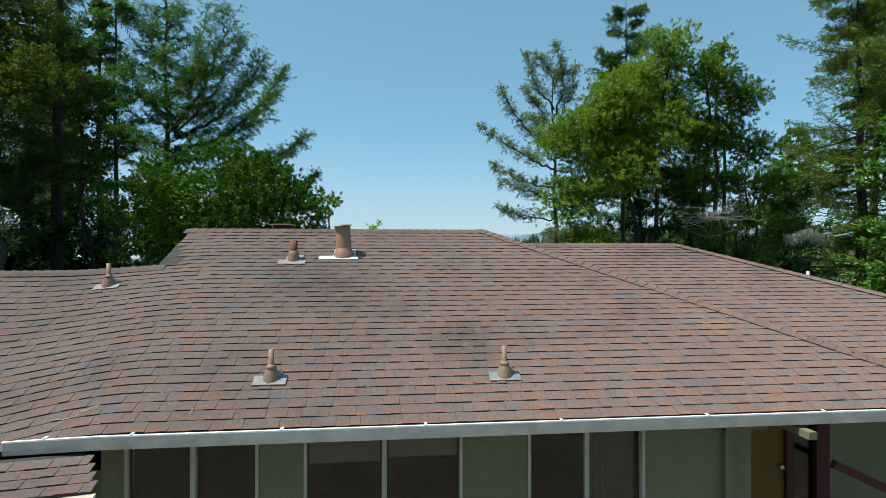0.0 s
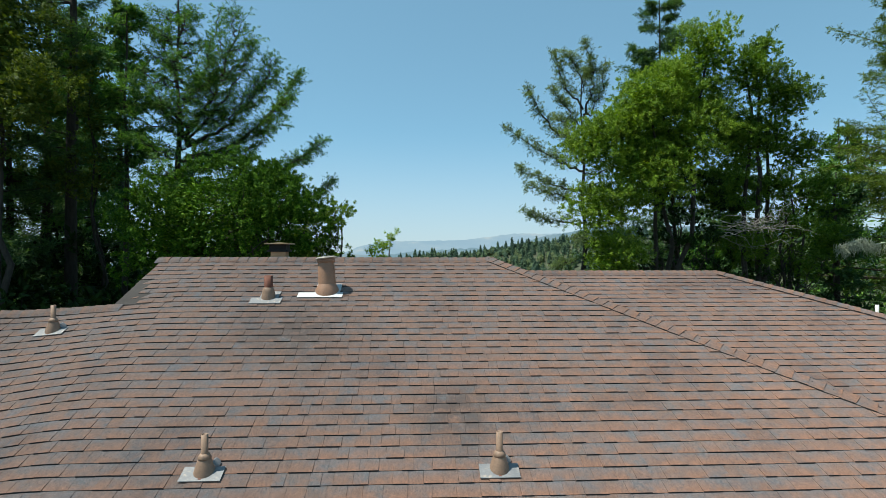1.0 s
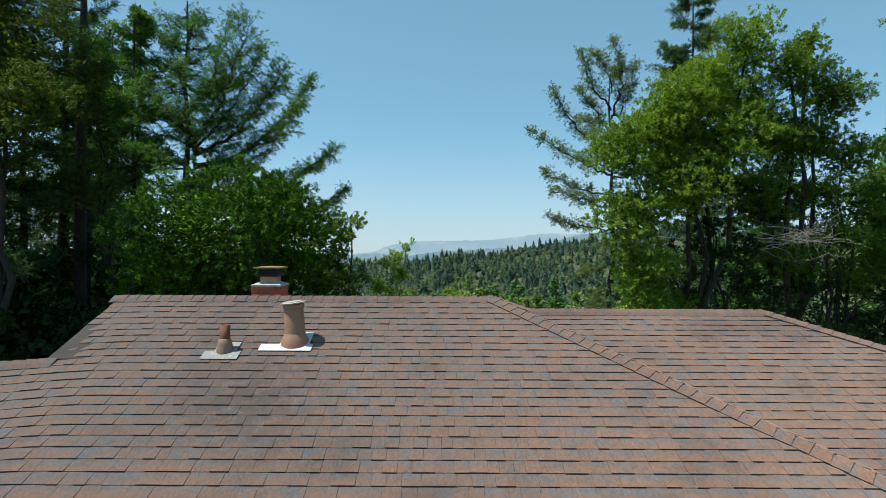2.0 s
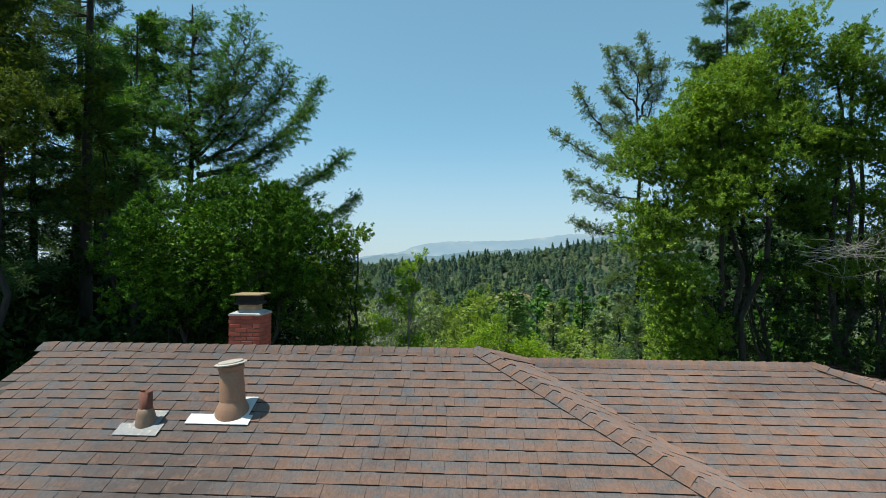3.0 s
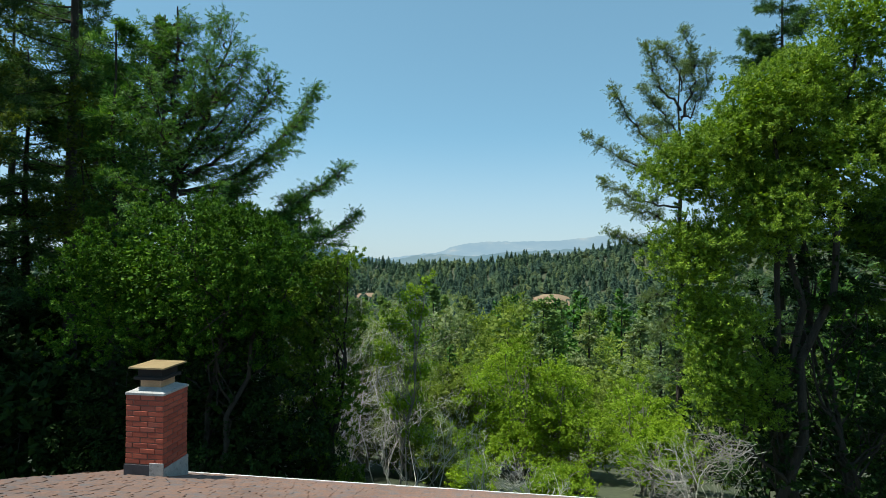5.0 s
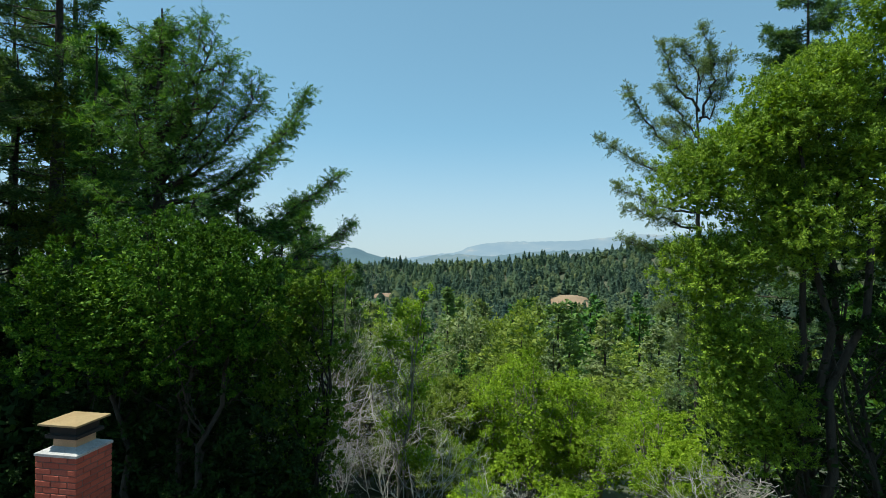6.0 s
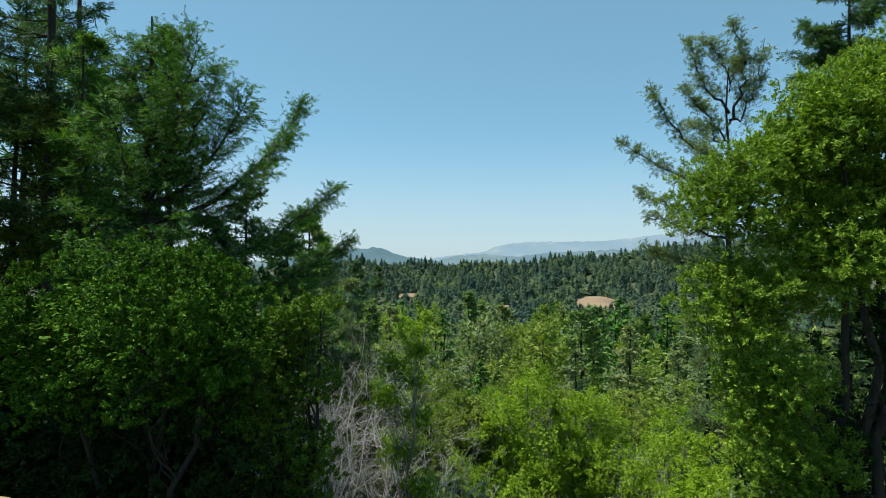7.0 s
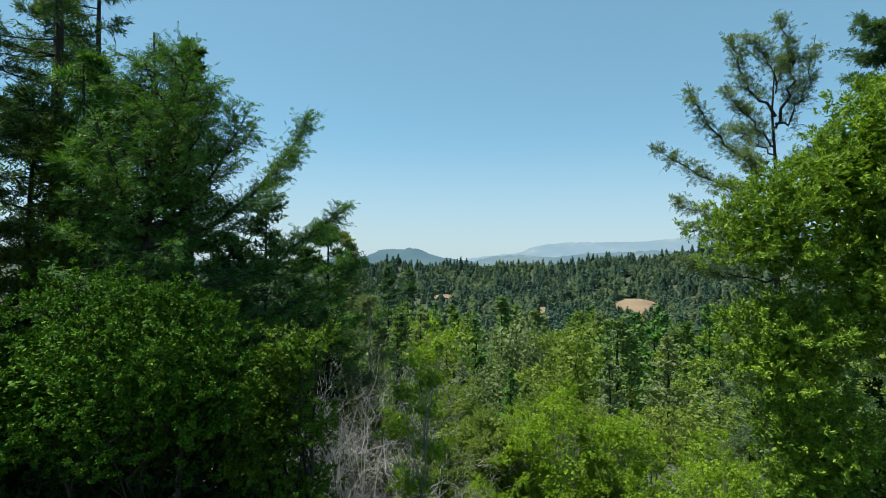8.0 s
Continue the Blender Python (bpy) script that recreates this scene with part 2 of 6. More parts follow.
M_FIR_DARK = leaf_mat("deep fir needles", (0.036, 0.078, 0.038), (0.062, 0.122, 0.052), (0.105, 0.176, 0.066), 0.6, 0.26, 0.9, 0.12)
M_FIR_GOLD = leaf_mat("yellowing fir needles", (0.050, 0.088, 0.022), (0.095, 0.148, 0.032), (0.165, 0.215, 0.042), 0.6, 0.28, 0.9, 0.10)
M_FIR_GREY = leaf_mat("lichened fir needles", (0.085, 0.128, 0.074), (0.128, 0.175, 0.108), (0.180, 0.225, 0.150), 0.7, 0.42, 0.5, 0.08)
M_LAUREL = leaf_mat("laurel leaves", (0.020, 0.062, 0.007), (0.052, 0.128, 0.012), (0.132, 0.242, 0.024), 0.6, 0.13, 0.5, 0.06)
M_LIVEOAK = leaf_mat("fresh maple leaves", (0.066, 0.124, 0.014), (0.154, 0.252, 0.027), (0.275, 0.390, 0.044), 0.5, 0.27, 0.6, 0.14)
# laurel bush green; on the right-hand trees a maple leaf darkened for shade
M_BUSH_DIM_MAPLE = leaf_mat("laurel bush leaves, maple leaves dimmed for shade", (0.050, 0.102, 0.011), (0.094, 0.172, 0.018), (0.160, 0.250, 0.027), 0.55, 0.24, 0.5, 0.12)
# deep shade under the trees is put into this near-black leaf colour
M_SHADE = leaf_mat("leaves with deep shade in colour", (0.010, 0.024, 0.006), (0.017, 0.040, 0.009), (0.032, 0.064, 0.012), 0.6, 0.10, 0.5, 0.1)
M_BRUSH = leaf_mat("bright bush leaves", (0.130, 0.210, 0.020), (0.208, 0.322, 0.029), (0.285, 0.392, 0.044), 0.6, 0.36, 0.5, 0.10, 0.4)
M_OLIVE = leaf_mat("olive woodland leaves", (0.112, 0.160, 0.036), (0.168, 0.228, 0.052), (0.226, 0.286, 0.068), 0.7, 0.32, 0.5, 0.08, 0.7)
M_VALLEY = leaf_mat("sunlit valley fir", (0.098, 0.156, 0.062), (0.142, 0.214, 0.084), (0.196, 0.268, 0.104), 0.8, 0.32, 0.2, 0.03, 0.9)
M_VALLEY_GREY = leaf_mat("grey-green valley fir", (0.126, 0.170, 0.090), (0.178, 0.224, 0.122), (0.234, 0.272, 0.156), 0.8, 0.26, 0.2, 0.03, 0.7)
M_WOODS = woods_mat("far woods")
M_MOSS = surface("hanging lichen", (0.36, 0.39, 0.28), (0.48, 0.51, 0.38), 4, 40, 0.95)

# ================= mesh helpers =================

def np_mesh(name, V, F, mat, smooth=False, attr=None):
    """A mesh from vertex and quad (or triangle) arrays."""
    V, F = np.asarray(V, np.float32), np.asarray(F, np.int32)
    me = bpy.data.meshes.new(name)
    k = F.shape[1]
    me.vertices.add(len(V))
    me.vertices.foreach_set("co", V.ravel())
    me.loops.add(F.size)
    me.loops.foreach_set("vertex_index", F.ravel())
    me.polygons.add(len(F))
    me.polygons.foreach_set("loop_start", np.arange(len(F), dtype=np.int32) * k)
    me.polygons.foreach_set("use_smooth", np.full(len(F), bool(smooth)))
    me.update(calc_edges=True)
    if attr is not None:
        a = me.attributes.new("butt", 'FLOAT', 'POINT')
        a.data.foreach_set("value", np.asarray(attr, np.float32))
    me.materials.append(mat)
    return me

def empty(name, at=(0, 0, 0)):
    e = new(name)
    e.location = at
    e.empty_display_size = 0.1
    return e

def child(name, me, parent, label=""):
    """A mesh given in world metres, under a thing whose own pose is a plain shift."""
    ob = new(name, me)
    if parent is not None:
        ob.parent = parent
        top, shift = parent, Vector((0, 0, 0))
        while top is not None:
            shift += Vector(top.location)
            top = top.parent
        ob.location = -shift
    if label:
        ob["label"] = label
    return ob

def part(name, bm, mat, parent=None, label="", smooth=False):
    me = bpy.data.meshes.new(name)
    bm.normal_update()
    bm.to_mesh(me)
    bm.free()
    me.materials.append(mat)
    if smooth:
        for p in me.polygons:
            p.use_smooth = True
    return child(name, me, parent, label)

def add_box(bm, x0, x1, y0, y1, z0, z1, m=None):
    r = bmesh.ops.create_cube(bm, size=1.0)["verts"]
    mm = Matrix.LocRotScale(((x0 + x1) / 2, (y0 + y1) / 2, (z0 + z1) / 2), None, (abs(x1 - x0), abs(y1 - y0), abs(z1 - z0)))
    bmesh.ops.transform(bm, matrix=(m @ mm) if m else mm, verts=r)
    return r

def box(x0, x1, y0, y1, z0, z1, bevel=0.0, m=None):
    bm = bmesh.new()
    add_box(bm, x0, x1, y0, y1, z0, z1, m)
    if bevel:
        bmesh.ops.bevel(bm, geom=bm.edges[:], offset=bevel, segments=2, affect='EDGES', profile=0.6)
    return bm

def solid(points, thick):
    """A flat polygon in space with thickness below it."""
    bm = bmesh.new()
    a = [bm.verts.new(p) for p in points]
    b = [bm.verts.new((p[0], p[1], p[2] - thick)) for p in points]
    n = len(points)
    bm.faces.new(a)
    bm.faces.new(b[::-1])
    for i in range(n):
        bm.faces.new((a[i], b[i], b[(i + 1) % n], a[(i + 1) % n]))
    bmesh.ops.recalc_face_normals(bm, faces=bm.faces[:])
    return bm

def lathe(profile, sides=28, shear=None, at=(0, 0, 0), squash=1.0):
    """A round body about the upright axis; shear(z) gives an uphill shift."""
    bm = bmesh.new()
    rings = []
    for r, z in profile:
        ring = []
        for i in range(sides):
            a = 2 * math.pi * i / sides
            ring.append(bm.verts.new((at[0] + r * math.cos(a), at[1] + r * math.sin(a) * squash, at[2] + z)))
        rings.append(ring)
    for a, b in zip(rings, rings[1:]):
        for i in range(sides):
            bm.faces.new((a[i], a[(i + 1) % sides], b[(i + 1) % sides], b[i]))
    bmesh.ops.recalc_face_normals(bm, faces=bm.faces[:])
    return bm

def tube(points, radii, sides=6):
    """Vertices and quads of a tapered tube along a line of points."""
    P = np.asarray(points, float)
    R = np.asarray(radii, float)
    T = np.gradient(P, axis=0)
    T /= np.linalg.norm(T, axis=1, keepdims=True) + 1e-9
    ref = np.where(np.abs(T[:, 2:3]) > 0.9, np.array([[1.0, 0, 0]]), np.array([[0, 0, 1.0]]))
    A = np.cross(T, ref)
    A /= np.linalg.norm(A, axis=1, keepdims=True) + 1e-9
    B = np.cross(T, A)
    ang = np.arange(sides) * 2 * np.pi / sides
    V = P[:, None] + R[:, None, None] * (A[:, None] * np.cos(ang)[None, :, None] + B[:, None] * np.sin(ang)[None, :, None])
    n = len(P)
    i, j = np.meshgrid(np.arange(n - 1), np.arange(sides), indexing='ij')
    k = (j + 1) % sides
    F = np.stack([i * sides + j, i * sides + k, (i + 1) * sides + k, (i + 1) * sides + j], -1).reshape(-1, 4)
    return V.reshape(-1, 3), F

class Heap:
    """Gathers pieces into one mesh."""
    def __init__(self):
        self.V, self.F, self.n = [], [], 0
    def add(self, V, F):
        self.V.append(V)
        self.F.append(F + self.n)
        self.n += len(V)
    def mesh(self, name, mat, smooth=False):
        return np_mesh(name, np.concatenate(self.V), np.concatenate(self.F), mat, smooth)

def unit(v):
    return v / (np.linalg.norm(v, axis=-1, keepdims=True) + 1e-9)

def kites(C, D, N, length, width):
    """Leaf blades: from C along D, facing N."""
    S = unit(np.cross(D, N))
    length, width = np.asarray(length)[..., None], np.asarray(width)[..., None]
    a, c = C, C + D * length
    mid = C + D * length * 0.45 - N * length * 0.05
    V = np.stack([a, mid + S * width / 2, c, mid - S * width / 2], axis=-2).reshape(-1, 3)
    F = np.arange(len(V)).reshape(-1, 4)
    return V, F

def rand_dirs(n, rng):
    return unit(rng.normal(size=(n, 3)))

# ================= trees =================
def make_sprig(rng, shoots, segs):
    """A flat needle sprig of unit length: an axis and forward-pointing side shoots, each a row of narrow blades."""
    quads = []
    def shoot(p, d, ln, w, n):
        for i in range(n):
            a, b = p + d * ln * i / n, p + d * ln * (i + 1.4) / n
            roll = rng.uniform(-0.8, 0.8)
            across = unit(np.cross(d, np.array([0, 0, 1.0]))) * math.cos(roll) + np.array([0, 0, math.sin(roll)])
            m = a * 0.5 + b * 0.5
            quads.append((a, m + across * w / 2, b, m - across * w / 2))
    shoot(np.zeros(3), np.array([1.0, 0, 0]), 0.95, 0.100, segs + 1)
    for k in range(shoots):
        f = 0.10 + 0.78 * k / shoots
        d = unit(np.array([0.8, (-1) ** k * (0.6 + 0.3 * rng.random()), rng.uniform(-0.05, 0.25)]))
        shoot(np.array([f, 0, 0]), d, (0.38 * (1 - f) + 0.15) * rng.uniform(0.75, 1.2), 0.108, segs)
    return np.array(quads)

RNG_SPRIG = np.random.default_rng(4)
SPRIGS = np.array([make_sprig(RNG_SPRIG, 6, 2) for _ in range(6)])
SPRIGS_PLAIN = np.array([make_sprig(RNG_SPRIG, 5, 1) for _ in range(6)])

def sprays(O, D, N, L, rng, kinds, bend=-0.10):
    """Sprigs set out from O along D, facing N, of length L, bent a little by their weight."""
    N = unit(N - D * np.sum(N * D, 1, keepdims=True))
    S_ = np.cross(N, D)
    T = kinds[rng.integers(len(kinds), size=len(O))]
    k = T.shape[1]
    ax = np.stack([D, S_, N], 1)
    P = np.einsum('nkvc,ncw->nkvw', T, ax) * np.asarray(L)[:, None, None, None] + O[:, None, None]
    P[..., 2] += bend * np.asarray(L)[:, None, None] * T[..., 0] ** 2
    V = P.reshape(-1, 3)
    return V, np.arange(len(V)).reshape(-1, 4)

def bough_fir(name, base, top, limbs, leaf, bark, label, seed, sprig=0.27, gap=0.125, trunk_r=0.22, wide=0.19, hang=0.34, kinds=None, full=0.92, stem_from=0.45):
    """An old fir with strong curved limbs; each limb bears side branchlets thick with needle sprigs, some of them hanging."""
    rng = np.random.default_rng(seed)
    kinds = SPRIGS if kinds is None else kinds
    t = tagged(empty(name, base), label, "tree")
    h = Heap()
    stem = bend_line((base[0], base[1], base[2] - 0.3), top, 12, 0.0, rng, 0.10)
    h.add(*tube(stem, np.linspace(trunk_r, 0.025, 12), 8))
    runs = [(np.array(a, float), np.array(m, float), np.array(e, float), fat) for a, m, e, fat in limbs]
    for a, m, e, fat in list(runs):
        if fat > 0.075:
            span = float(np.linalg.norm(e - a))
            for k, f in enumerate((0.42, 0.55, 0.67, 0.78, 0.88)):
                p = a * (1 - f) ** 2 + 2 * (2 * m - (a + e) / 2) * f * (1 - f) + e * f * f
                tang = unit((2 * m - (a + e) / 2 - a) * (1 - f) + (e - (2 * m - (a + e) / 2)) * f)
                out = unit(np.cross(tang, np.array([0, 0, 1.0]))) * (-1) ** k
                tip = p + unit(tang * 0.85 + out * 0.6 + np.array([0, 0, rng.uniform(-0.25, 0.3)])) * (0.34 * span * (1.2 - f) + 0.25)
                runs.append((p, (p + tip) / 2 - np.array([0, 0, 0.05]), tip, 0.03))
    O, D, N, L = [], [], [], []
    def leafy(q, d, bl):
        """One branchlet: a drooping, upturned line with sprigs on both sides and at its end."""
        n = max(2, int(bl / 0.125))
        side = unit(np.cross(d, np.array([0, 0, 1.0])))
        pts = []
        for i in range(n + 1):
            f = i / n
            p = q + d * bl * f + np.array([0, 0, bl * (-0.22 * f + 0.20 * f * f)])
            pts.append(p)
            if i == 0 or rng.random() > full:
                continue
            for sg in ((-1, 1) if i < n else (0,)):
                dd = unit(d * 0.8 + side * sg * 0.7 + rng.normal(size=3) * 0.22 + np.array([0, 0, 0.10 if rng.random() > hang else -0.9]))
                O.append(p)
                D.append(dd)
                N.append(np.array([0, 0, 1.0]) + rng.normal(size=3) * 0.35 + d * 0.2)
                L.append(sprig * (0.65 + 0.6 * rng.random()) * (1.15 - 0.45 * f))
        h.add(*tube(np.array(pts), np.linspace(0.006 + 0.006 * bl, 0.003, len(pts)), 3))
    for a, m, e, fat in runs:
        q = np.linspace(0, 1, 14)[:, None]
        Q = a * (1 - q) ** 2 + 2 * (2 * m - (a + e) / 2) * q * (1 - q) + e * q * q
        Q[1:-1] += rng.normal(size=(12, 3)) * 0.05
        h.add(*tube(Q, np.linspace(fat, 0.010, 14), 5))
        ln = float(np.linalg.norm(np.diff(Q, axis=0), axis=1).sum())
        n = int(ln * 0.82 / gap)
        for i in range(n + 1):
            f = 0.18 + 0.82 * i / n
            j = f * 13
            p = Q[int(j)] + (Q[min(int(j) + 1, 13)] - Q[int(j)]) * (j - int(j))
            tang = unit(Q[min(int(j) + 1, 13)] - Q[max(int(j) - 1, 0)])
            side = unit(np.cross(tang, np.array([0, 0, 1.0])) + rng.normal(size=3) * 0.15)
            for sg in (-1, 1):
                if rng.random() < 0.12:
                    continue
                bl = (wide * ln * (1.03 - f) + (0.52 if fat > 0.07 else 0.36)) * (0.45 + 0.75 * rng.random())
                leafy(p, unit(side * sg * 0.8 + tang * 0.8 + rng.normal(size=3) * 0.22 + np.array([0, 0, 0.12])), min(bl, 1.25))
        leafy(Q[-1] - unit(Q[-1] - Q[-2]) * 0.2, unit(Q[-1] - Q[-2]), 0.45)
    # the leader itself carries short whorls
    for i in range(int(12 * (top[2] - base[2]) * (1 - stem_from) / 5)):
        f = stem_from + (1 - stem_from) * rng.random()
        p = stem[int(f * 11)] + (stem[min(int(f * 11) + 1, 11)] - stem[int(f * 11)]) * (f * 11 - int(f * 11))
        az = rng.random() * 6.283
        leafy(p, unit(np.array([math.cos(az), math.sin(az), 0.25])), 0.35 + 1.1 * (1 - f) * rng.random())
    V, F = sprays(np.array(O), np.array(D), np.array(N), np.array(L), rng, kinds)
    child("crown", np_mesh("crown", V, F, leaf), t)
    child("trunk", h.mesh("trunk", bark, True), t)
    return t

def bend_line(p0, p1, n, sag, rng, wob=0.06):
    p0, p1 = np.array(p0, float), np.array(p1, float)
    s = np.linspace(0, 1, n)[:, None]
    L = np.linalg.norm(p1 - p0)
    P = p0 + (p1 - p0) * s
    P[:, 2] += (sag * L * s * (1 - s))[:, 0]
    P[1:-1] += rng.normal(size=(n - 2, 3)) * wob * L / n
    return P

def crown_leaves(blobs, clumps, per, size, rng, clump_r=0.45, shell=0.72, top_bias=0.35, slim=0.5):
    """Boughs spread over a few lobes, each a shelf of leaf tufts at the ends of its twigs; returns blades and bough centres."""
    W = np.array([b[3] * b[4] + b[4] * b[5] + b[3] * b[5] for b in blobs])
    k = 8
    nb = max(6, clumps // k)
    B = np.array(blobs)[rng.choice(len(blobs), nb, p=W / W.sum())]
    d = rand_dirs(nb, rng)
    d[:, 2] = np.where(rng.random(nb) < top_bias, np.abs(d[:, 2]), d[:, 2])
    rad = shell + (1.04 - shell) * rng.random(nb) ** 0.6
    C = B[:, :3] + d * B[:, 3:6] * rad[:, None]
    r = clump_r * (0.8 + 0.9 * rng.random(nb))
    off = rand_dirs(nb * k, rng)
    off[:, 2] = np.where(off[:, 2] < 0, off[:, 2] * 0.6, off[:, 2])
    od = np.repeat(d, k, 0)
    T = np.repeat(C, k, 0) + off * np.array([1.0, 1.0, 0.6]) * (np.repeat(r, k) * (0.55 + 0.5 * rng.random(nb * k)))[:, None]
    ax = unit(off * 0.7 + od * 0.5 + np.array([0, 0, 0.75]) + rng.normal(size=off.shape) * 0.25)
    n = nb * k * per
    axr = np.repeat(ax, per, 0)
    D = unit(axr * 0.45 + rng.normal(size=(n, 3)) * 0.6)
    P = np.repeat(T, per, 0) + axr * (rng.random(n) * size * 1.5)[:, None] - axr * size * 0.5 + rng.normal(size=(n, 3)) * size * 0.35
    N = unit(axr - D * np.sum(axr * D, 1, keepdims=True) + rng.normal(size=(n, 3)) * 0.3)
    s = size * (0.6 + 0.8 * rng.random(n))
    V, F = kites(P, D, N, s, s * slim)
    # larger old leaves deep inside, which close the crown
    m = nb * (26 if size < 0.11 else 8)
    Bi = np.array(blobs)[rng.choice(len(blobs), m, p=W / W.sum())]
    Pi = Bi[:, :3] + rand_dirs(m, rng) * Bi[:, 3:6] * (rng.random(m) ** 0.4 * 0.72)[:, None]
    Ni = unit(rng.normal(size=(m, 3)) * 0.6 + np.array([0, 0, 1.0]))
    si = np.minimum(size * 1.8, 0.5) * (0.8 + 0.5 * rng.random(m))
    Vi, Fi = kites(Pi, unit(np.cross(Ni, rng.normal(size=(m, 3)))), Ni, si, si * 0.7)
    return np.concatenate([V, Vi]), np.concatenate([F, Fi + len(V)]), C

def broadleaf(name, base, blobs, clumps, per, size, leaf, bark, label, category, seed, trunk_r=0.2, clump_r=0.45, limbs=26, group="", shell=0.72, stems=1, slim=0.5):
    rng = np.random.default_rng(seed)
    t = tagged(empty(name, base), label, category, group)
    V, F, C = crown_leaves(blobs, clumps, per, size, rng, clump_r, shell, slim=slim)
    child("crown", np_mesh("crown", V, F, leaf), t)
    h = Heap()
    mid = np.average(np.array(blobs)[:, :3], axis=0)
    zmax = max(b[2] + b[5] * 0.6 for b in blobs)
    for k in range(stems):
        foot = np.array(base, float) + (rng.normal(size=3) * (0.25 if stems > 1 else 0.0)) * np.array([1, 1, 0])
        foot[2] = base[2] - 0.3
        hi = sorted(blobs, key=lambda q: -q[2])[k % len(blobs)]
        top = np.array(hi[:3], float) + rng.normal(size=3) * np.array([0.25, 0.25, 0]) * hi[3] * (stems > 1)
        top[2] = hi[2] + 0.2 * hi[5]
        zmax = top[2]
        top[1] += 0.2 * hi[4]
        P = bend_line(foot, top, 9, 0.0, rng, 0.12)
        h.add(*tube(P, np.linspace(trunk_r, trunk_r * 0.22, 9), 8))
        for tip in C[rng.choice(len(C), max(2, limbs // stems), replace=False)]:
            f = np.clip((tip[2] - base[2]) / (zmax - base[2]) * 0.72 - 0.08, 0.12, 0.9)
            i = f * 8
            a = P[int(i)] + (P[min(int(i) + 1, 8)] - P[int(i)]) * (i - int(i))
            r0 = trunk_r * (1 - 0.8 * f) * 0.45
            if np.linalg.norm(tip - a) > 3.4:
                continue
            Q = bend_line(a, tip, 6, 0.12, rng, 0.3)
            h.add(*tube(Q, np.linspace(r0, 0.012, 6), 5))
            for _ in range(2):
                q = Q[rng.integers(2, 5)]
                e = q + rand_dirs(1, rng)[0] * np.linalg.norm(tip - a) * 0.35
                h.add(*tube(bend_line(q, e, 4, 0.1, rng), np.linspace(r0 * 0.4, 0.008, 4), 4))
    child("trunk", h.mesh("trunk", bark, True), t)
    return t

def branch_sprays(O, D, L, rise, curl, stations, per, blade, rng, spread=0.42, droop=0.25, thin=0.0, slim=0.28, fine=False):
    """Needle sprays on many branches at once. O, D: foot and level heading; rise and curl shape the line; returns blades and the lines."""
    b = len(O)
    s = np.linspace(0.12, 1.0, stations)[None, :, None]
    line = lambda q: O[:, None] + D[:, None] * L[:, None, None] * q + np.array([0, 0, 1.0]) * (rise[:, None, None] * q + curl[:, None, None] * q * q) * L[:, None, None]
    ph = rng.random(b)[:, None, None] * 6.28
    flat = line
    sway = np.stack([-D[:, 1], D[:, 0], 0.6 * np.ones(b)], -1)[:, None]
    line = lambda q: flat(q) + sway * (0.03 * L)[:, None, None] * (np.sin(q * 9.0 + ph) - np.sin(ph)) * q
    P = line(s)
    tang = unit(line(s + 0.02) - P)
    side = unit(np.cross(tang, np.array([0, 0, 1.0])))
    sgn = np.array([-1.0, 1.0])[None, None, :, None]
    tl = (spread * L[:, None] * (1.08 - s[..., 0]) ** 0.8 + 0.10)[:, :, None] * np.where(rng.random((b, stations, 2)) < 0.3, 0.3, 0.7 + 0.7 * rng.random((b, stations, 2)))
    td = unit(side[:, :, None] * sgn * 0.9 + tang[:, :, None] * 0.75 + rng.normal(size=(b, stations, 2, 3)) * 0.22)
    k = (np.arange(per) + 0.5) / per
    C = P[:, :, None, None] + td[:, :, :, None] * (tl[..., None] * k)[..., None]
    C[..., 2] -= droop * (tl[..., None] * k) ** 1.3 - 0.35 * droop * (tl[..., None] * k * k)
    C = C + rng.normal(size=C.shape) * 0.05 * blade * 4
    n = C.size // 3
    C = C.reshape(-1, 3)
    dd = np.repeat(td.reshape(-1, 3), per, 0)
    dd = unit(dd + rng.normal(size=(n, 3)) * 0.65 + np.array([0, 0, 0.05]))
    N = unit(np.array([0, 0, 1.0]) + rng.normal(size=(n, 3)) * 0.55)
    keep = rng.random(n) > thin
    sz = blade * (0.6 + 0.8 * rng.random(n))
    if fine:
        V, F = sprays(C[keep], dd[keep], N[keep], sz[keep] * 2.1, rng, SPRIGS_PLAIN)
    else:
        V, F = kites(C[keep], dd[keep], N[keep], sz[keep], sz[keep] * slim)
    q = np.linspace(0, 1, 6)[None, :, None]
    return V, F, line(q)

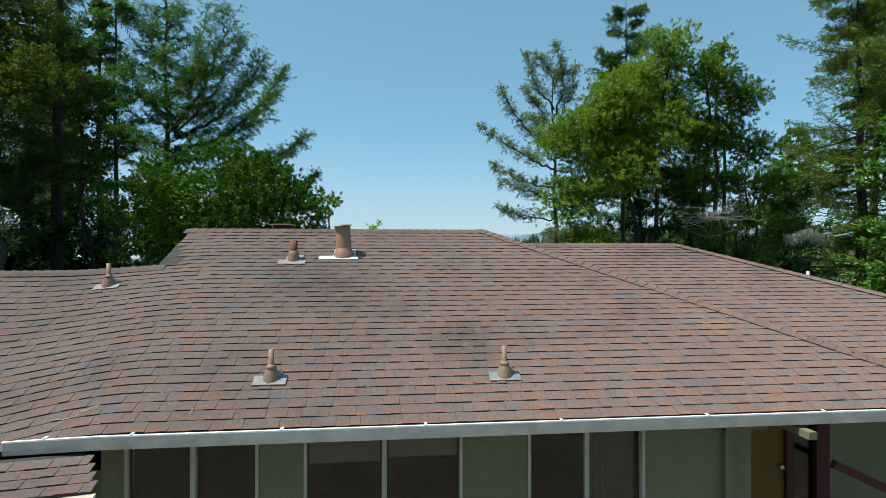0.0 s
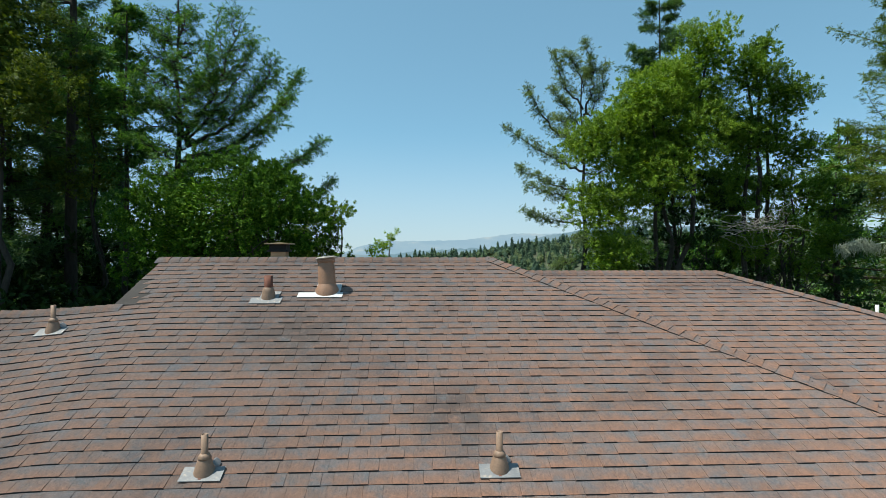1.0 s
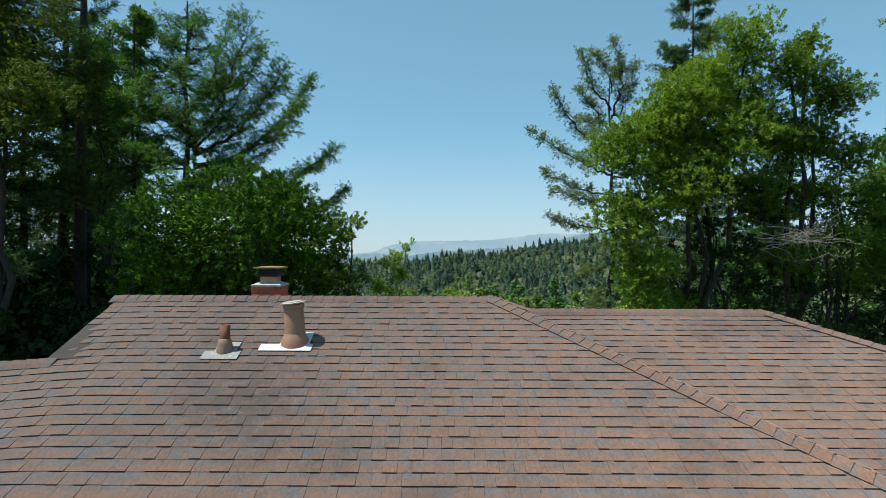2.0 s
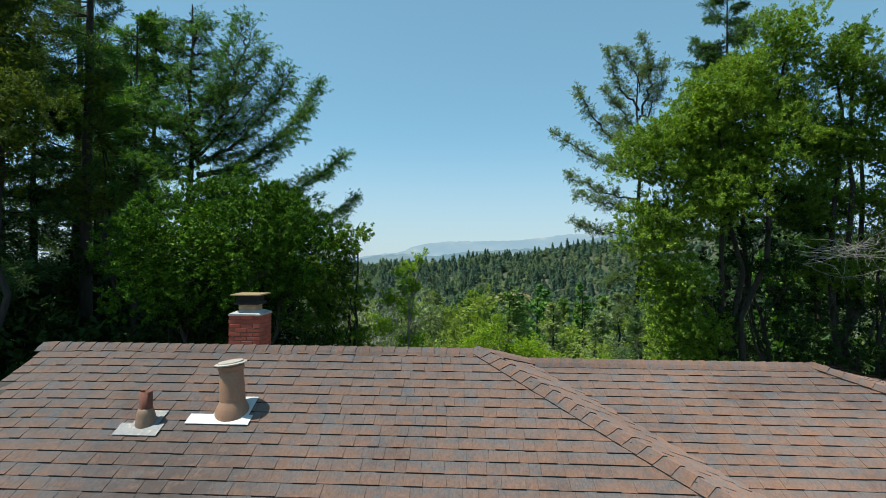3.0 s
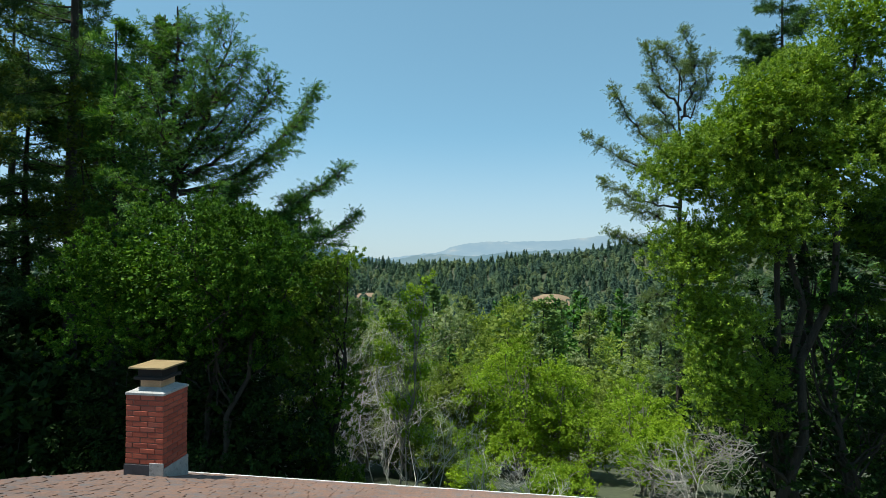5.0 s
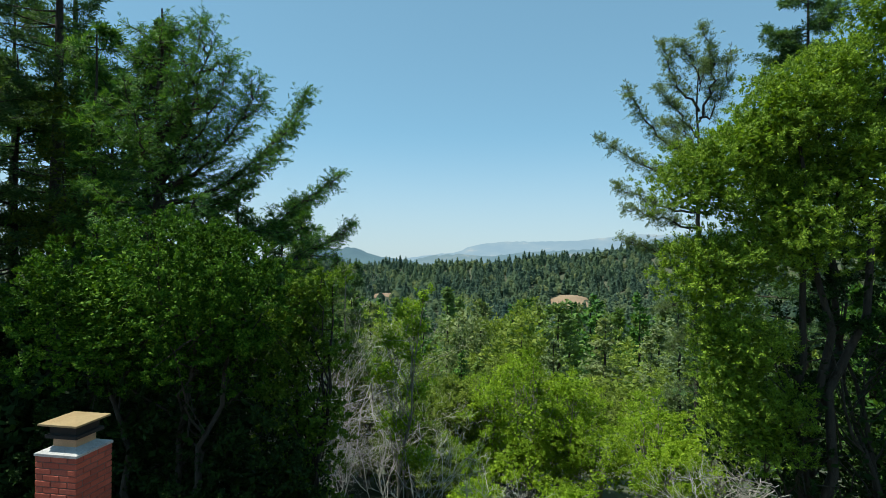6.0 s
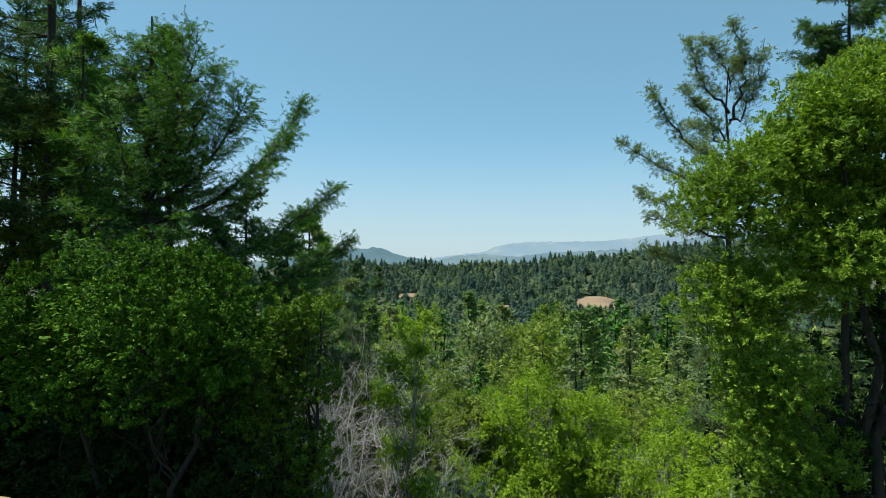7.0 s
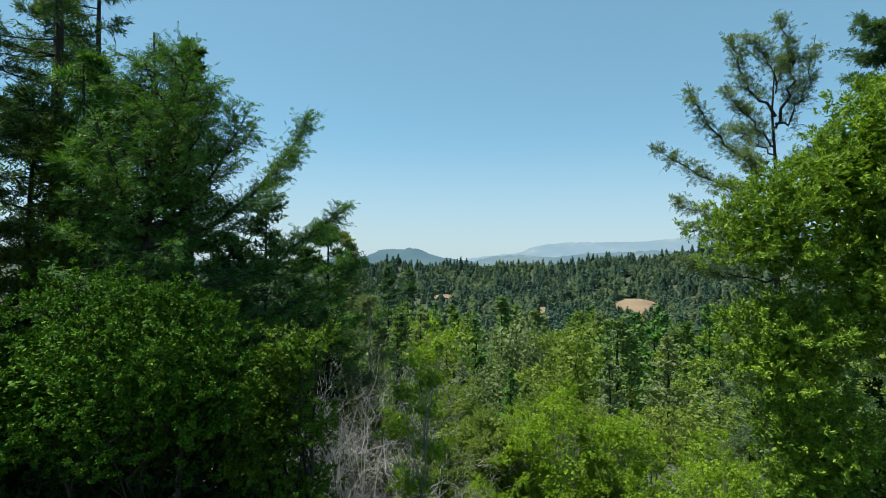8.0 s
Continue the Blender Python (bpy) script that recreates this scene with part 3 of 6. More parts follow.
def conifer(name, base, height, radius, branches, leaf, bark, label, seed, bare=0.15, blade=0.3, stations=12, per=4, trunk_r=0.25,
            lean=(0, 0), thin=0.0, droop=0.25, power=0.8, rise=0.05, sector=None, group="", gaps=0.0, slim=0.28, uneven=0.6, spread=0.36, curl=0.22, limbs=True, fine=False):
    """A fir: upright trunk, whorls of branches with needle sprays."""
    rng = np.random.default_rng(seed)
    t = tagged(empty(name, base), label, "tree", group)
    bx, by, bz = base
    zs = bare + (1 - bare) * rng.random(branches) ** 0.9 * 0.985
    az = rng.random(branches) * 2 * np.pi
    if gaps:
        keep = np.sin(zs * 23 + az * 2.0 + seed) > gaps - 1
        zs, az = zs[keep], az[keep]
    n = len(zs)
    O = np.stack([bx + lean[0] * zs, by + lean[1] * zs, bz + height * zs], -1)
    D = np.stack([np.cos(az), np.sin(az), np.zeros(n)], -1)
    L = radius * (1 - zs + 0.03) ** power * (1.15 - uneven * rng.random(n)) / (1 - bare) ** power
    V, F, lines = branch_sprays(O, D, L, rise + rng.normal(size=n) * 0.12 - 0.25 * (1 - zs), curl + rng.normal(size=n) * 0.1, stations, per, blade, rng, spread, droop, thin, slim, fine)
    child("crown", np_mesh("crown", V, F, leaf), t)
    h = Heap()
    z = np.linspace(0, 1, 10)
    P = np.stack([bx + lean[0] * z, by + lean[1] * z, bz - 0.3 + (height + 0.3) * z], -1)
    P[1:-1, :2] += rng.normal(size=(8, 2)) * 0.05
    h.add(*tube(P, trunk_r * (1 - z) + 0.02, 9))
    for ln_ in lines if limbs else ():
        r = 0.012 + 0.010 * np.linalg.norm(ln_[-1] - ln_[0])
        h.add(*tube(ln_, np.linspace(r, 0.006, 6), 4))
    child("trunk", h.mesh("trunk", bark, True), t)
    return t

def twig_shrub(name, base, height, spread, stems, mat, label, seed, depth=4, r0=0.045, group="", category="shrub"):
    """Bare grey branches that fork again and again."""
    rng = np.random.default_rng(seed)
    t = tagged(empty(name, base), label, category, group)
    h = Heap()
    def grow(p, d, L, r, k):
        e = p + d * L
        Q = bend_line(p, e, 4, 0.0, rng, 0.35)
        h.add(*tube(Q, np.linspace(r, r * 0.6, 4), 4))
        if k == 0:
            return
        for _ in range(rng.integers(2, 5)):
            q = Q[rng.integers(1, 4)]
            dd = unit(d + rng.normal(size=3) * 0.55 + np.array([0, 0, 0.12]))
            grow(q, dd, L * (0.5 + 0.3 * rng.random()), r * 0.55, k - 1)
    for _ in range(stems):
        d = unit(np.array([rng.normal() * spread, rng.normal() * spread, 1.0]))
        grow(np.array(base, float) + np.array([rng.normal() * 0.2, rng.normal() * 0.2, -0.2]), d, height * 0.45, r0, depth)
    child("stem", h.mesh("stem", mat, True), t)
    return t

# ================= ground =================
PROFILE_D = (0.0, 6.0, 12.0, 30.0, 60.0, 120.0, 250.0, 420.0, 620.0, 820.0, 1000.0, 1500.0, 5200.0)
PROFILE_Z = (-0.1, -1.2, -3.0, -8.0, -15.0, -27.0, -55.0, -62.0, -44.0, 0.0, -50.0, -90.0, -110.0)
CREST_A = (-60.0, -40.0, -24.0, -14.0, -3.0, 3.0, 8.0, 14.0, 25.0, 60.0)
CREST_Z = (-10.0, -18.0, -21.0, -21.0, -17.0, -8.0, 0.0, 16.0, 28.0, 28.0)

MEADOWS = ((49.0, 588.0, 21.0, 38.0), (-150.0, 575.0, 13.0, 26.0), (-42.0, 545.0, 9.0, 20.0))

def ground_z(x, y):
    x, y = np.asarray(x, float), np.asarray(y, float)
    r = np.hypot(x - 2, y - 8)
    az = np.degrees(np.arctan2(x - 2, y - 8))
    d = np.where(np.abs(az) < 80, np.maximum(y - 12.6, 0) + 0.25 * np.maximum(np.abs(x) - 11, 0) * (y > 5), 0)
    d = np.where(r > 60, np.where(np.abs(az) < 100, r * np.clip((100 - np.abs(az)) / 40, 0, 1), 0), d)
    z = np.interp(d, PROFILE_D, PROFILE_Z)
    crest = np.interp(az, CREST_A, CREST_Z)
    w = np.exp(-((d - 820) / 150.0) ** 2)
    z = z + crest * w
    lump = np.sin(x * 0.021 + 1.3) * np.cos(y * 0.017) * 0.02 + np.sin(x * 0.055 + y * 0.031) * 0.012
    z = z + lump * np.clip(d - 20, 0, 260)
    for mx_, my_, ma, mb in MEADOWS:
        z = z + 0.34 * ma * np.exp(-((x - mx_ - ma * 0.35) / (ma * 1.15)) ** 2 - ((y - my_ - mb * 0.4) / mb) ** 2)
    return z

def gz(x, y):
    return float(ground_z(x, y))

def build_ground():
    rr = np.concatenate([np.linspace(0, 60, 41), np.geomspace(64, 500, 40), np.linspace(508, 680, 24), np.geomspace(700, 4900, 40)])
    aa = np.linspace(0, 2 * np.pi, 361)[:-1]
    R, A = np.meshgrid(rr, aa, indexing='ij')
    X, Y = 2 + R * np.sin(A), 8 + R * np.cos(A)
    Z = ground_z(X, Y)
    n, k = R.shape
    V = np.stack([X, Y, Z], -1).reshape(-1, 3)
    i, j = np.meshgrid(np.arange(n - 1), np.arange(k), indexing='ij')
    j2 = (j + 1) % k
    F = np.stack([i * k + j, (i + 1) * k + j, (i + 1) * k + j2, i * k + j2], -1).reshape(-1, 4)[:, ::-1]
    me = np_mesh("ground", V, F, M_GROUND, True)
    return tagged(new("ground", me), "dry brown and green hillside ground falling into a valley", "ground", kind="structure")

M_GROUND = surface("leafy hillside ground", (0.036, 0.052, 0.026), (0.070, 0.078, 0.042), 0.15, 3.0, 0.95, bumps=0.6, dist=0.05)
M_MEADOW = surface("golden dry grass", (0.185, 0.128, 0.076), (0.235, 0.166, 0.100), 0.03, 1.0, 0.95, bumps=0.3)
build_ground()
# out-of-view yard, added to bounce warm light onto wall and gutter
M_YARD = surface("pale dry gravel", (0.095, 0.085, 0.062), (0.135, 0.12, 0.09), 0.8, 25, 0.95, bumps=0.5)
yard_x, yard_y = np.linspace(-16, 16, 17), np.linspace(-14, 4.7, 11)
YX, YY = np.meshgrid(yard_x, yard_y, indexing='ij')
yi, yj = np.meshgrid(np.arange(16), np.arange(10), indexing='ij')
tagged(new("yard", np_mesh("yard", np.stack([YX, YY, 0 * YX + 0.03], -1).reshape(-1, 3), np.stack([yi * 11 + yj, (yi + 1) * 11 + yj, (yi + 1) * 11 + yj + 1, yi * 11 + yj + 1], -1).reshape(-1, 4), M_YARD)),
       "unseen gravel yard added to bounce warm light on the house front", "yard", kind="structure")
for mx_, my_, ma, mb in MEADOWS:
    rr, aa = np.linspace(0, 1, 9), np.linspace(0, 2 * np.pi, 41)[:-1]
    R, A = np.meshgrid(rr, aa, indexing='ij')
    wob = 1 + 0.22 * np.sin(3 * A + mx_) + 0.12 * np.sin(7 * A)
    X, Y = mx_ + R * ma * wob * np.cos(A), my_ + R * mb * wob * np.sin(A)
    V = np.stack([X, Y, ground_z(X, Y) + 0.6], -1).reshape(-1, 3)
    i, j = np.meshgrid(np.arange(8), np.arange(40), indexing='ij')
    F = np.stack([i * 40 + j, (i + 1) * 40 + j, (i + 1) * 40 + (j + 1) % 40, i * 40 + (j + 1) % 40], -1).reshape(-1, 4)
    tagged(new("meadow", np_mesh("meadow", V, F, M_MEADOW, True)), "golden dry grass clearing on the wooded hillside", "meadow", "clearings", "structure")

# far ridges, haze painted into their glowing colours
def far_ridge(name, dist, az_list, px_list, low, high, patchy, label, floor=-110.0):
    az = np.linspace(az_list[0], az_list[-1], 240)
    top = 6.0 + np.interp(az, az_list, px_list) / 950.0 * dist
    rough = np.array([noise.fractal((a * 1.6, dist * 0.01, 0.0), 0.8, 2.0, 6) for a in az])
    top = top + rough * dist * 0.0020
    rows = []
    for f, back in ((0.0, -0.10), (0.55, -0.04), (0.85, -0.01), (1.0, 0.0), (0.9, 0.03)):
        D = dist * (1 + back)
        z = floor + (top - floor) * f
        rows.append(np.stack([2 + D * np.sin(np.radians(az)), 8 + D * np.cos(np.radians(az)), z], -1))
    V = np.concatenate(rows)
    n = len(az)
    i, j = np.meshgrid(np.arange(4), np.arange(n - 1), indexing='ij')
    F = np.stack([i * n + j, i * n + j + 1, (i + 1) * n + j + 1, (i + 1) * n + j], -1).reshape(-1, 4)
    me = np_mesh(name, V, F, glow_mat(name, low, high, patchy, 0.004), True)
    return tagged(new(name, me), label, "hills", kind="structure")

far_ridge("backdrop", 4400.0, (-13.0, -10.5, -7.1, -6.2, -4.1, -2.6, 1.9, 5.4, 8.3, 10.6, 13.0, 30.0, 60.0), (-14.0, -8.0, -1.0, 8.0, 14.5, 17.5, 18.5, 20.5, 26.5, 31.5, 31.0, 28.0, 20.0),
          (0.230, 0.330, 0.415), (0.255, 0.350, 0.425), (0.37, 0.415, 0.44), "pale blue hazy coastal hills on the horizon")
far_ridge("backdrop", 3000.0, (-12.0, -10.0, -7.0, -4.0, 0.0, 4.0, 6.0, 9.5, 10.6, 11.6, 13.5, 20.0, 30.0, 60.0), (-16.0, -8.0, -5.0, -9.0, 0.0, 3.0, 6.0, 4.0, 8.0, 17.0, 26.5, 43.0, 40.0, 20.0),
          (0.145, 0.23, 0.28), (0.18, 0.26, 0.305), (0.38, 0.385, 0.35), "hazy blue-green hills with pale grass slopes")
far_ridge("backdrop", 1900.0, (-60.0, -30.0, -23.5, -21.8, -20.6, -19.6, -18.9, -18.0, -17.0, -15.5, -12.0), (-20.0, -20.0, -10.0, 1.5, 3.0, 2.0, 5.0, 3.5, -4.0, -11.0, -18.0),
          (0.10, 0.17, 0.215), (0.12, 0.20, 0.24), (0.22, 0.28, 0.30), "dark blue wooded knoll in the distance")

# ================= house =================
S = 0.417
RIDGE_Y, RIDGE_Z, EAVE_Y = 8.5, 4.33, 4.368
SB = 0.35
BACK_Y = 12.45
R2_Y, R2_Z, R2_X = 9.1, 4.12, 5.2
RIDGE_L, RIDGE_R = -2.90, 1.60
STEP_Y = 7.32
COURSE = 0.1252

def sag(x, y):
    u = np.clip((-2.0 - np.asarray(x, float)) / 2.2, 0, 1)
    return u * u * (3 - 2 * u) * (0.12 + 0.085 * (7.2 - np.asarray(y, float)))

def front_z(x, y):
    return RIDGE_Z - S * (RIDGE_Y - np.asarray(y, float)) - sag(x, y)

house = tagged(empty("house", (0, 0, 0)), "single-storey sage green house with brown asphalt shingle roof", "house")

def grid_slab(name, xs, ys, zf, thick, mat, parent):
    """A bent roof slab over a plan rectangle."""
    X, Y = np.meshgrid(xs, ys, indexing='ij')
    Z = zf(X, Y)
    top = np.stack([X, Y, Z], -1).reshape(-1, 3)
    bot = top - np.array([0, 0, thick])
    n, k = X.shape
    i, j = np.meshgrid(np.arange(n - 1), np.arange(k - 1), indexing='ij')
    F = np.stack([i * k + j, (i + 1) * k + j, (i + 1) * k + j + 1, i * k + j + 1], -1).reshape(-1, 4)
    m = n * k
    ring = [i_ * k for i_ in range(n)] + [(n - 1) * k + j_ for j_ in range(1, k)] + [i_ * k + k - 1 for i_ in range(n - 2, -1, -1)] + [j_ for j_ in range(k - 2, 0, -1)]
    side = np.array([(a, b, b + m, a + m) for a, b in zip(ring, ring[1:] + ring[:1])])
    return child(name, np_mesh(name, np.concatenate([top, bot]), np.concatenate([F, F[:, ::-1] + m, side[:, ::-1]]), mat), parent)

LOW = 0.012
roof = part("roof", solid([(RIDGE_L, STEP_Y, front_z(0, STEP_Y) - LOW), (RIDGE_L, RIDGE_Y, RIDGE_Z - LOW), (RIDGE_R, RIDGE_Y, RIDGE_Z - LOW), (RIDGE_R + RIDGE_Y - STEP_Y, STEP_Y, front_z(0, STEP_Y) - LOW)], 0.03),
            M_DECK, house, "brown asphalt shingle roof")
grid_slab("roof_deck", np.linspace(-7.2, -2.0, 29), np.linspace(EAVE_Y, STEP_Y, 9), lambda x, y: front_z(x, y) - LOW, 0.03, M_DECK, house)
zE = float(front_z(0, EAVE_Y))
HIP_X = RIDGE_R + RIDGE_Y - EAVE_Y
part("roof_deck", solid([(-2.0, EAVE_Y, zE - LOW), (-2.0, STEP_Y - 0.001, front_z(0, STEP_Y) - LOW), (RIDGE_R + RIDGE_Y - STEP_Y, STEP_Y - 0.001, front_z(0, STEP_Y) - LOW), (HIP_X, EAVE_Y, zE - LOW)], 0.03), M_DECK, house)
def hip_z(x):
    return RIDGE_Z - S * (x - RIDGE_R)
def wing_z(y):
    return R2_Z - S * (R2_Y - y)
JOIN_X = RIDGE_R + (RIDGE_Z - R2_Z) / S
WING_EAVE = 5.42
VAL_X = JOIN_X + R2_Y - WING_EAVE
part("roof_deck", solid([(RIDGE_R, RIDGE_Y, RIDGE_Z - LOW), (JOIN_X, R2_Y, R2_Z - LOW), (VAL_X, WING_EAVE, hip_z(VAL_X) - LOW), (HIP_X, EAVE_Y, zE - LOW)], 0.03), M_DECK, house)
HX = 1.21
END_X = R2_X + HX * (R2_Y - WING_EAVE)
part("roof_deck", solid([(JOIN_X, R2_Y, R2_Z - LOW), (R2_X, R2_Y, R2_Z - LOW), (END_X, WING_EAVE, wing_z(WING_EAVE) - LOW), (VAL_X, WING_EAVE, wing_z(WING_EAVE) - LOW)], 0.03), M_DECK, house)
zB = RIDGE_Z - SB * (BACK_Y - RIDGE_Y)
part("roof_deck", solid([(R2_X, R2_Y, R2_Z - LOW), (R2_X + 4.45, BACK_Y, zB - LOW), (END_X, WING_EAVE, wing_z(WING_EAVE) - LOW)], 0.03), M_DECK, house)
part("roof_deck", solid([(RIDGE_L, BACK_Y, zB - LOW), (R2_X + 4.45, BACK_Y, zB - LOW), (R2_X, R2_Y, R2_Z - LOW), (JOIN_X, R2_Y, R2_Z - LOW), (RIDGE_R, RIDGE_Y, RIDGE_Z - LOW), (RIDGE_L, RIDGE_Y, RIDGE_Z - LOW)], 0.03), M_DECK, house)
LR_Z = lambda x: front_z(x, STEP_Y)
grid_slab("roof_deck", np.linspace(-7.2, RIDGE_L, 25), np.linspace(STEP_Y, 11.9, 5), lambda x, y: LR_Z(x) - LOW - 0.40 * (y - STEP_Y), 0.03, M_DECK, house)
# gable wall above the lower ridge
part("gable_wall", solid([(RIDGE_L + 0.12, STEP_Y, 2.4), (RIDGE_L + 0.12, BACK_Y - 0.4, 2.4), (RIDGE_L + 0.14, BACK_Y - 0.4, 2.4), (RIDGE_L + 0.14, STEP_Y, 2.4)], 0.02), M_SAGE, house)

def edge_faces(me, pattern):
    """Cut edges in near-black: asphalt core, plus the shadow line under butts and caps."""
    me.materials.append(M_EDGE)
    me.polygons.foreach_set("material_index", np.tile(np.array(pattern, np.int32), len(me.polygons) // len(pattern)))
    return me

class Shingles:
    """Courses of tabs on one slope. Every tab is a thin wedge, raised at its butt."""
    def __init__(self, seed):
        self.rng = np.random.default_rng(seed)
        self.lo, self.loose = [], []
    def course(self, org, U, W, N, u0, u1, v, lift=None, stretch=None, stop=1e9):
        rng = self.rng
        u, thick = u0, rng.random() < 0.5
        while u < u1 - 0.01:
            w = min(rng.choice((0.085, 0.11, 0.14, 0.17)), u1 - u)
            if u1 - u - w < 0.05:
                w = u1 - u
            thick = (not thick) if rng.random() < 0.8 else thick
            hb = (0.0155 if thick else 0.0090) + rng.random() * 0.001
            jit = -rng.random() * 0.004 - (0.003 if thick else 0)
            rec = (u + 0.0010, u + w - 0.0010, v + jit, hb, min(COURSE + 0.022, stop - v - jit))
            c = org + U * (u + w / 2) + W * (v + 0.07)
            if stretch and stretch[0] < c[0] < stretch[1] and stretch[2] < c[1] < stretch[3]:
                self.loose.append((org, U, W, N, rec))
            else:
                self.lo.append((org, U, W, N, rec, lift))
            u += w
    def tab(self, org, U, W, N, rec):
        a, b, v, hb, deep = rec
        t = v + deep
        return np.array([org + U * a + W * v + N * hb, org + U * b + W * v + N * hb, org + U * b + W * t + N * 0.003, org + U * a + W * t + N * 0.003,
                         org + U * a + W * v - N * 0.004, org + U * b + W * v - N * 0.004, org + U * b + W * t - N * 0.006, org + U * a + W * t - N * 0.006])
    FACES = np.array([(0, 1, 2, 3), (4, 5, 1, 0), (5, 6, 2, 1), (7, 4, 0, 3)])
    BUTT = np.array([1, 1, 0, 0, 1, 1, 0, 0], np.float32)
    def finish(self, parent, label):
        V, F, n = [], [], 0
        for org, U, W, N, rec, lift in self.lo:
            p = self.tab(org, U, W, N, rec)
            if lift is not None:
                p[:, 2] -= lift(p[:, 0], p[:, 1])
            V.append(p)
            F.append(self.FACES + n)
            n += 8
        if V:
            ob = child("shingles", edge_faces(np_mesh("shingles", np.concatenate(V), np.concatenate(F), M_SHINGLE, attr=np.tile(self.BUTT, len(V))), (0, 1, 0, 0)), parent, label)
            ob["kind"] = "stuff"
        kinds = {}
        for org, U, W, N, (a, b, v, hb, deep) in self.loose:
            key = (round((b - a) / 0.02), hb > 0.012, round(deep / 0.02))
            if key not in kinds:
                z3 = np.zeros(3)
                half = (b - a) / 2
                kinds[key] = np_mesh("shingle", self.tab(z3, np.array([1.0, 0, 0]), np.array([0, 1.0, 0]), np.array([0, 0, 1.0]), (-half, half, 0.0, hb, deep)), self.FACES, M_SHINGLE_OB, attr=self.BUTT)
                edge_faces(kinds[key], (0, 1, 0, 0))
            o = new("shingle", kinds[key])
            o.parent = parent
            p = org + U * ((a + b) / 2) + W * v
            o.matrix_basis = Matrix(((U[0], W[0], N[0], p[0]), (U[1], W[1], N[1], p[1]), (U[2], W[2], N[2], p[2]), (0, 0, 0, 1)))

def frame_of(slope, heading):
    """Axes of a slope: along the course, up the slope, and its normal. heading: plan direction that runs uphill."""
    h = np.array([heading[0], heading[1], 0.0])
    W = unit(h + np.array([0, 0, slope]))
    U = np.array([h[1], -h[0], 0.0])
    return U, W, np.cross(U, W)

def lay_front():
    sh = Shingles(5)
    U, W, N = frame_of(S, (0, 1))
    c = 1 / math.sqrt(1 + S * S)
    org = np.array([0, EAVE_Y - 0.02, float(front_z(0, EAVE_Y - 0.02))])
    k = 0
    while True:
        v = k * COURSE
        y = org[1] + v * c
        if y > RIDGE_Y - 0.05:
            break
        left = RIDGE_L + 0.01 * math.sin(k) if y > STEP_Y - 0.06 else -7.2
        right = RIDGE_R + (RIDGE_Y - y) - 0.08
        if y < STEP_Y - 0.06 < y + 0.09:
            sh.course(org, U, W, N, left, RIDGE_L, v, sag, stop=(STEP_Y - org[1]) / c)
            left = RIDGE_L
        sh.course(org, U, W, N, left - 0.06 * sh.rng.random() * (y < STEP_Y - 0.15), right, v, sag, (-0.35, 1.75, 6.75, 8.45), (RIDGE_Y - org[1]) / c)
        k += 1
    sh.finish(roof, "brown and slate-grey blended asphalt shingles")

def lay_wing():
    sh = Shingles(6)
    U, W, N = frame_of(S, (0, 1))
    c = 1 / math.sqrt(1 + S * S)
    org = np.array([0, WING_EAVE, wing_z(WING_EAVE)])
    k = 0
    while True:
        v = k * COURSE
        y = org[1] + v * c
        if y > R2_Y - 0.05:
            break
        sh.course(org, U, W, N, JOIN_X + (R2_Y - y) - 0.22, R2_X + HX * (R2_Y - y) - 0.05, v, stop=(R2_Y - org[1]) / c)
        k += 1
    sh.finish(house, "brown asphalt shingles of the side wing")

def lay_hip():
    """The narrow hipped end between hip and valley: its courses run along y."""
    sh = Shingles(7)
    U, W, N = frame_of(S, (-1, 0))
    c = 1 / math.sqrt(1 + S * S)
    org = np.array([HIP_X, 0, zE])
    k = 0
    while True:
        v = k * COURSE
        x = org[0] - v * c
        if x < RIDGE_R + 0.06:
            break
        y0 = RIDGE_Y - (x - RIDGE_R) + 0.05
        y1 = R2_Y - (x - JOIN_X) if x > JOIN_X else RIDGE_Y + (x - RIDGE_R) * 1.15
        sh.course(org, U, W, N, y0, max(y1, y0 + 0.1), v)
        k += 1
    sh.finish(house, "weathered brown shingles of the hipped end")

def lay_back():
    sh = Shingles(8)
    U, W, N = frame_of(SB, (0, -1))
    c = 1 / math.sqrt(1 + SB * SB)
    org = np.array([0, BACK_Y, zB])
    k = 0
    while True:
        v = k * COURSE
        y = org[1] - v * c
        if y < RIDGE_Y + 0.05:
            break
        right = RIDGE_R + (min(y, R2_Y) - 0.14 - RIDGE_Y) * 0.8
        if y > R2_Y + 0.04:
            sh.course(org, U, W, N, -R2_X - (y - R2_Y) * 1.33, -right, v, stop=(BACK_Y - R2_Y) / c)
        sh.course(org, U, W, N, -max(right, RIDGE_R), -RIDGE_L, v, stop=(BACK_Y - RIDGE_Y) / c)
        k += 1
    sh.finish(house, "brown shingles of the back slope")

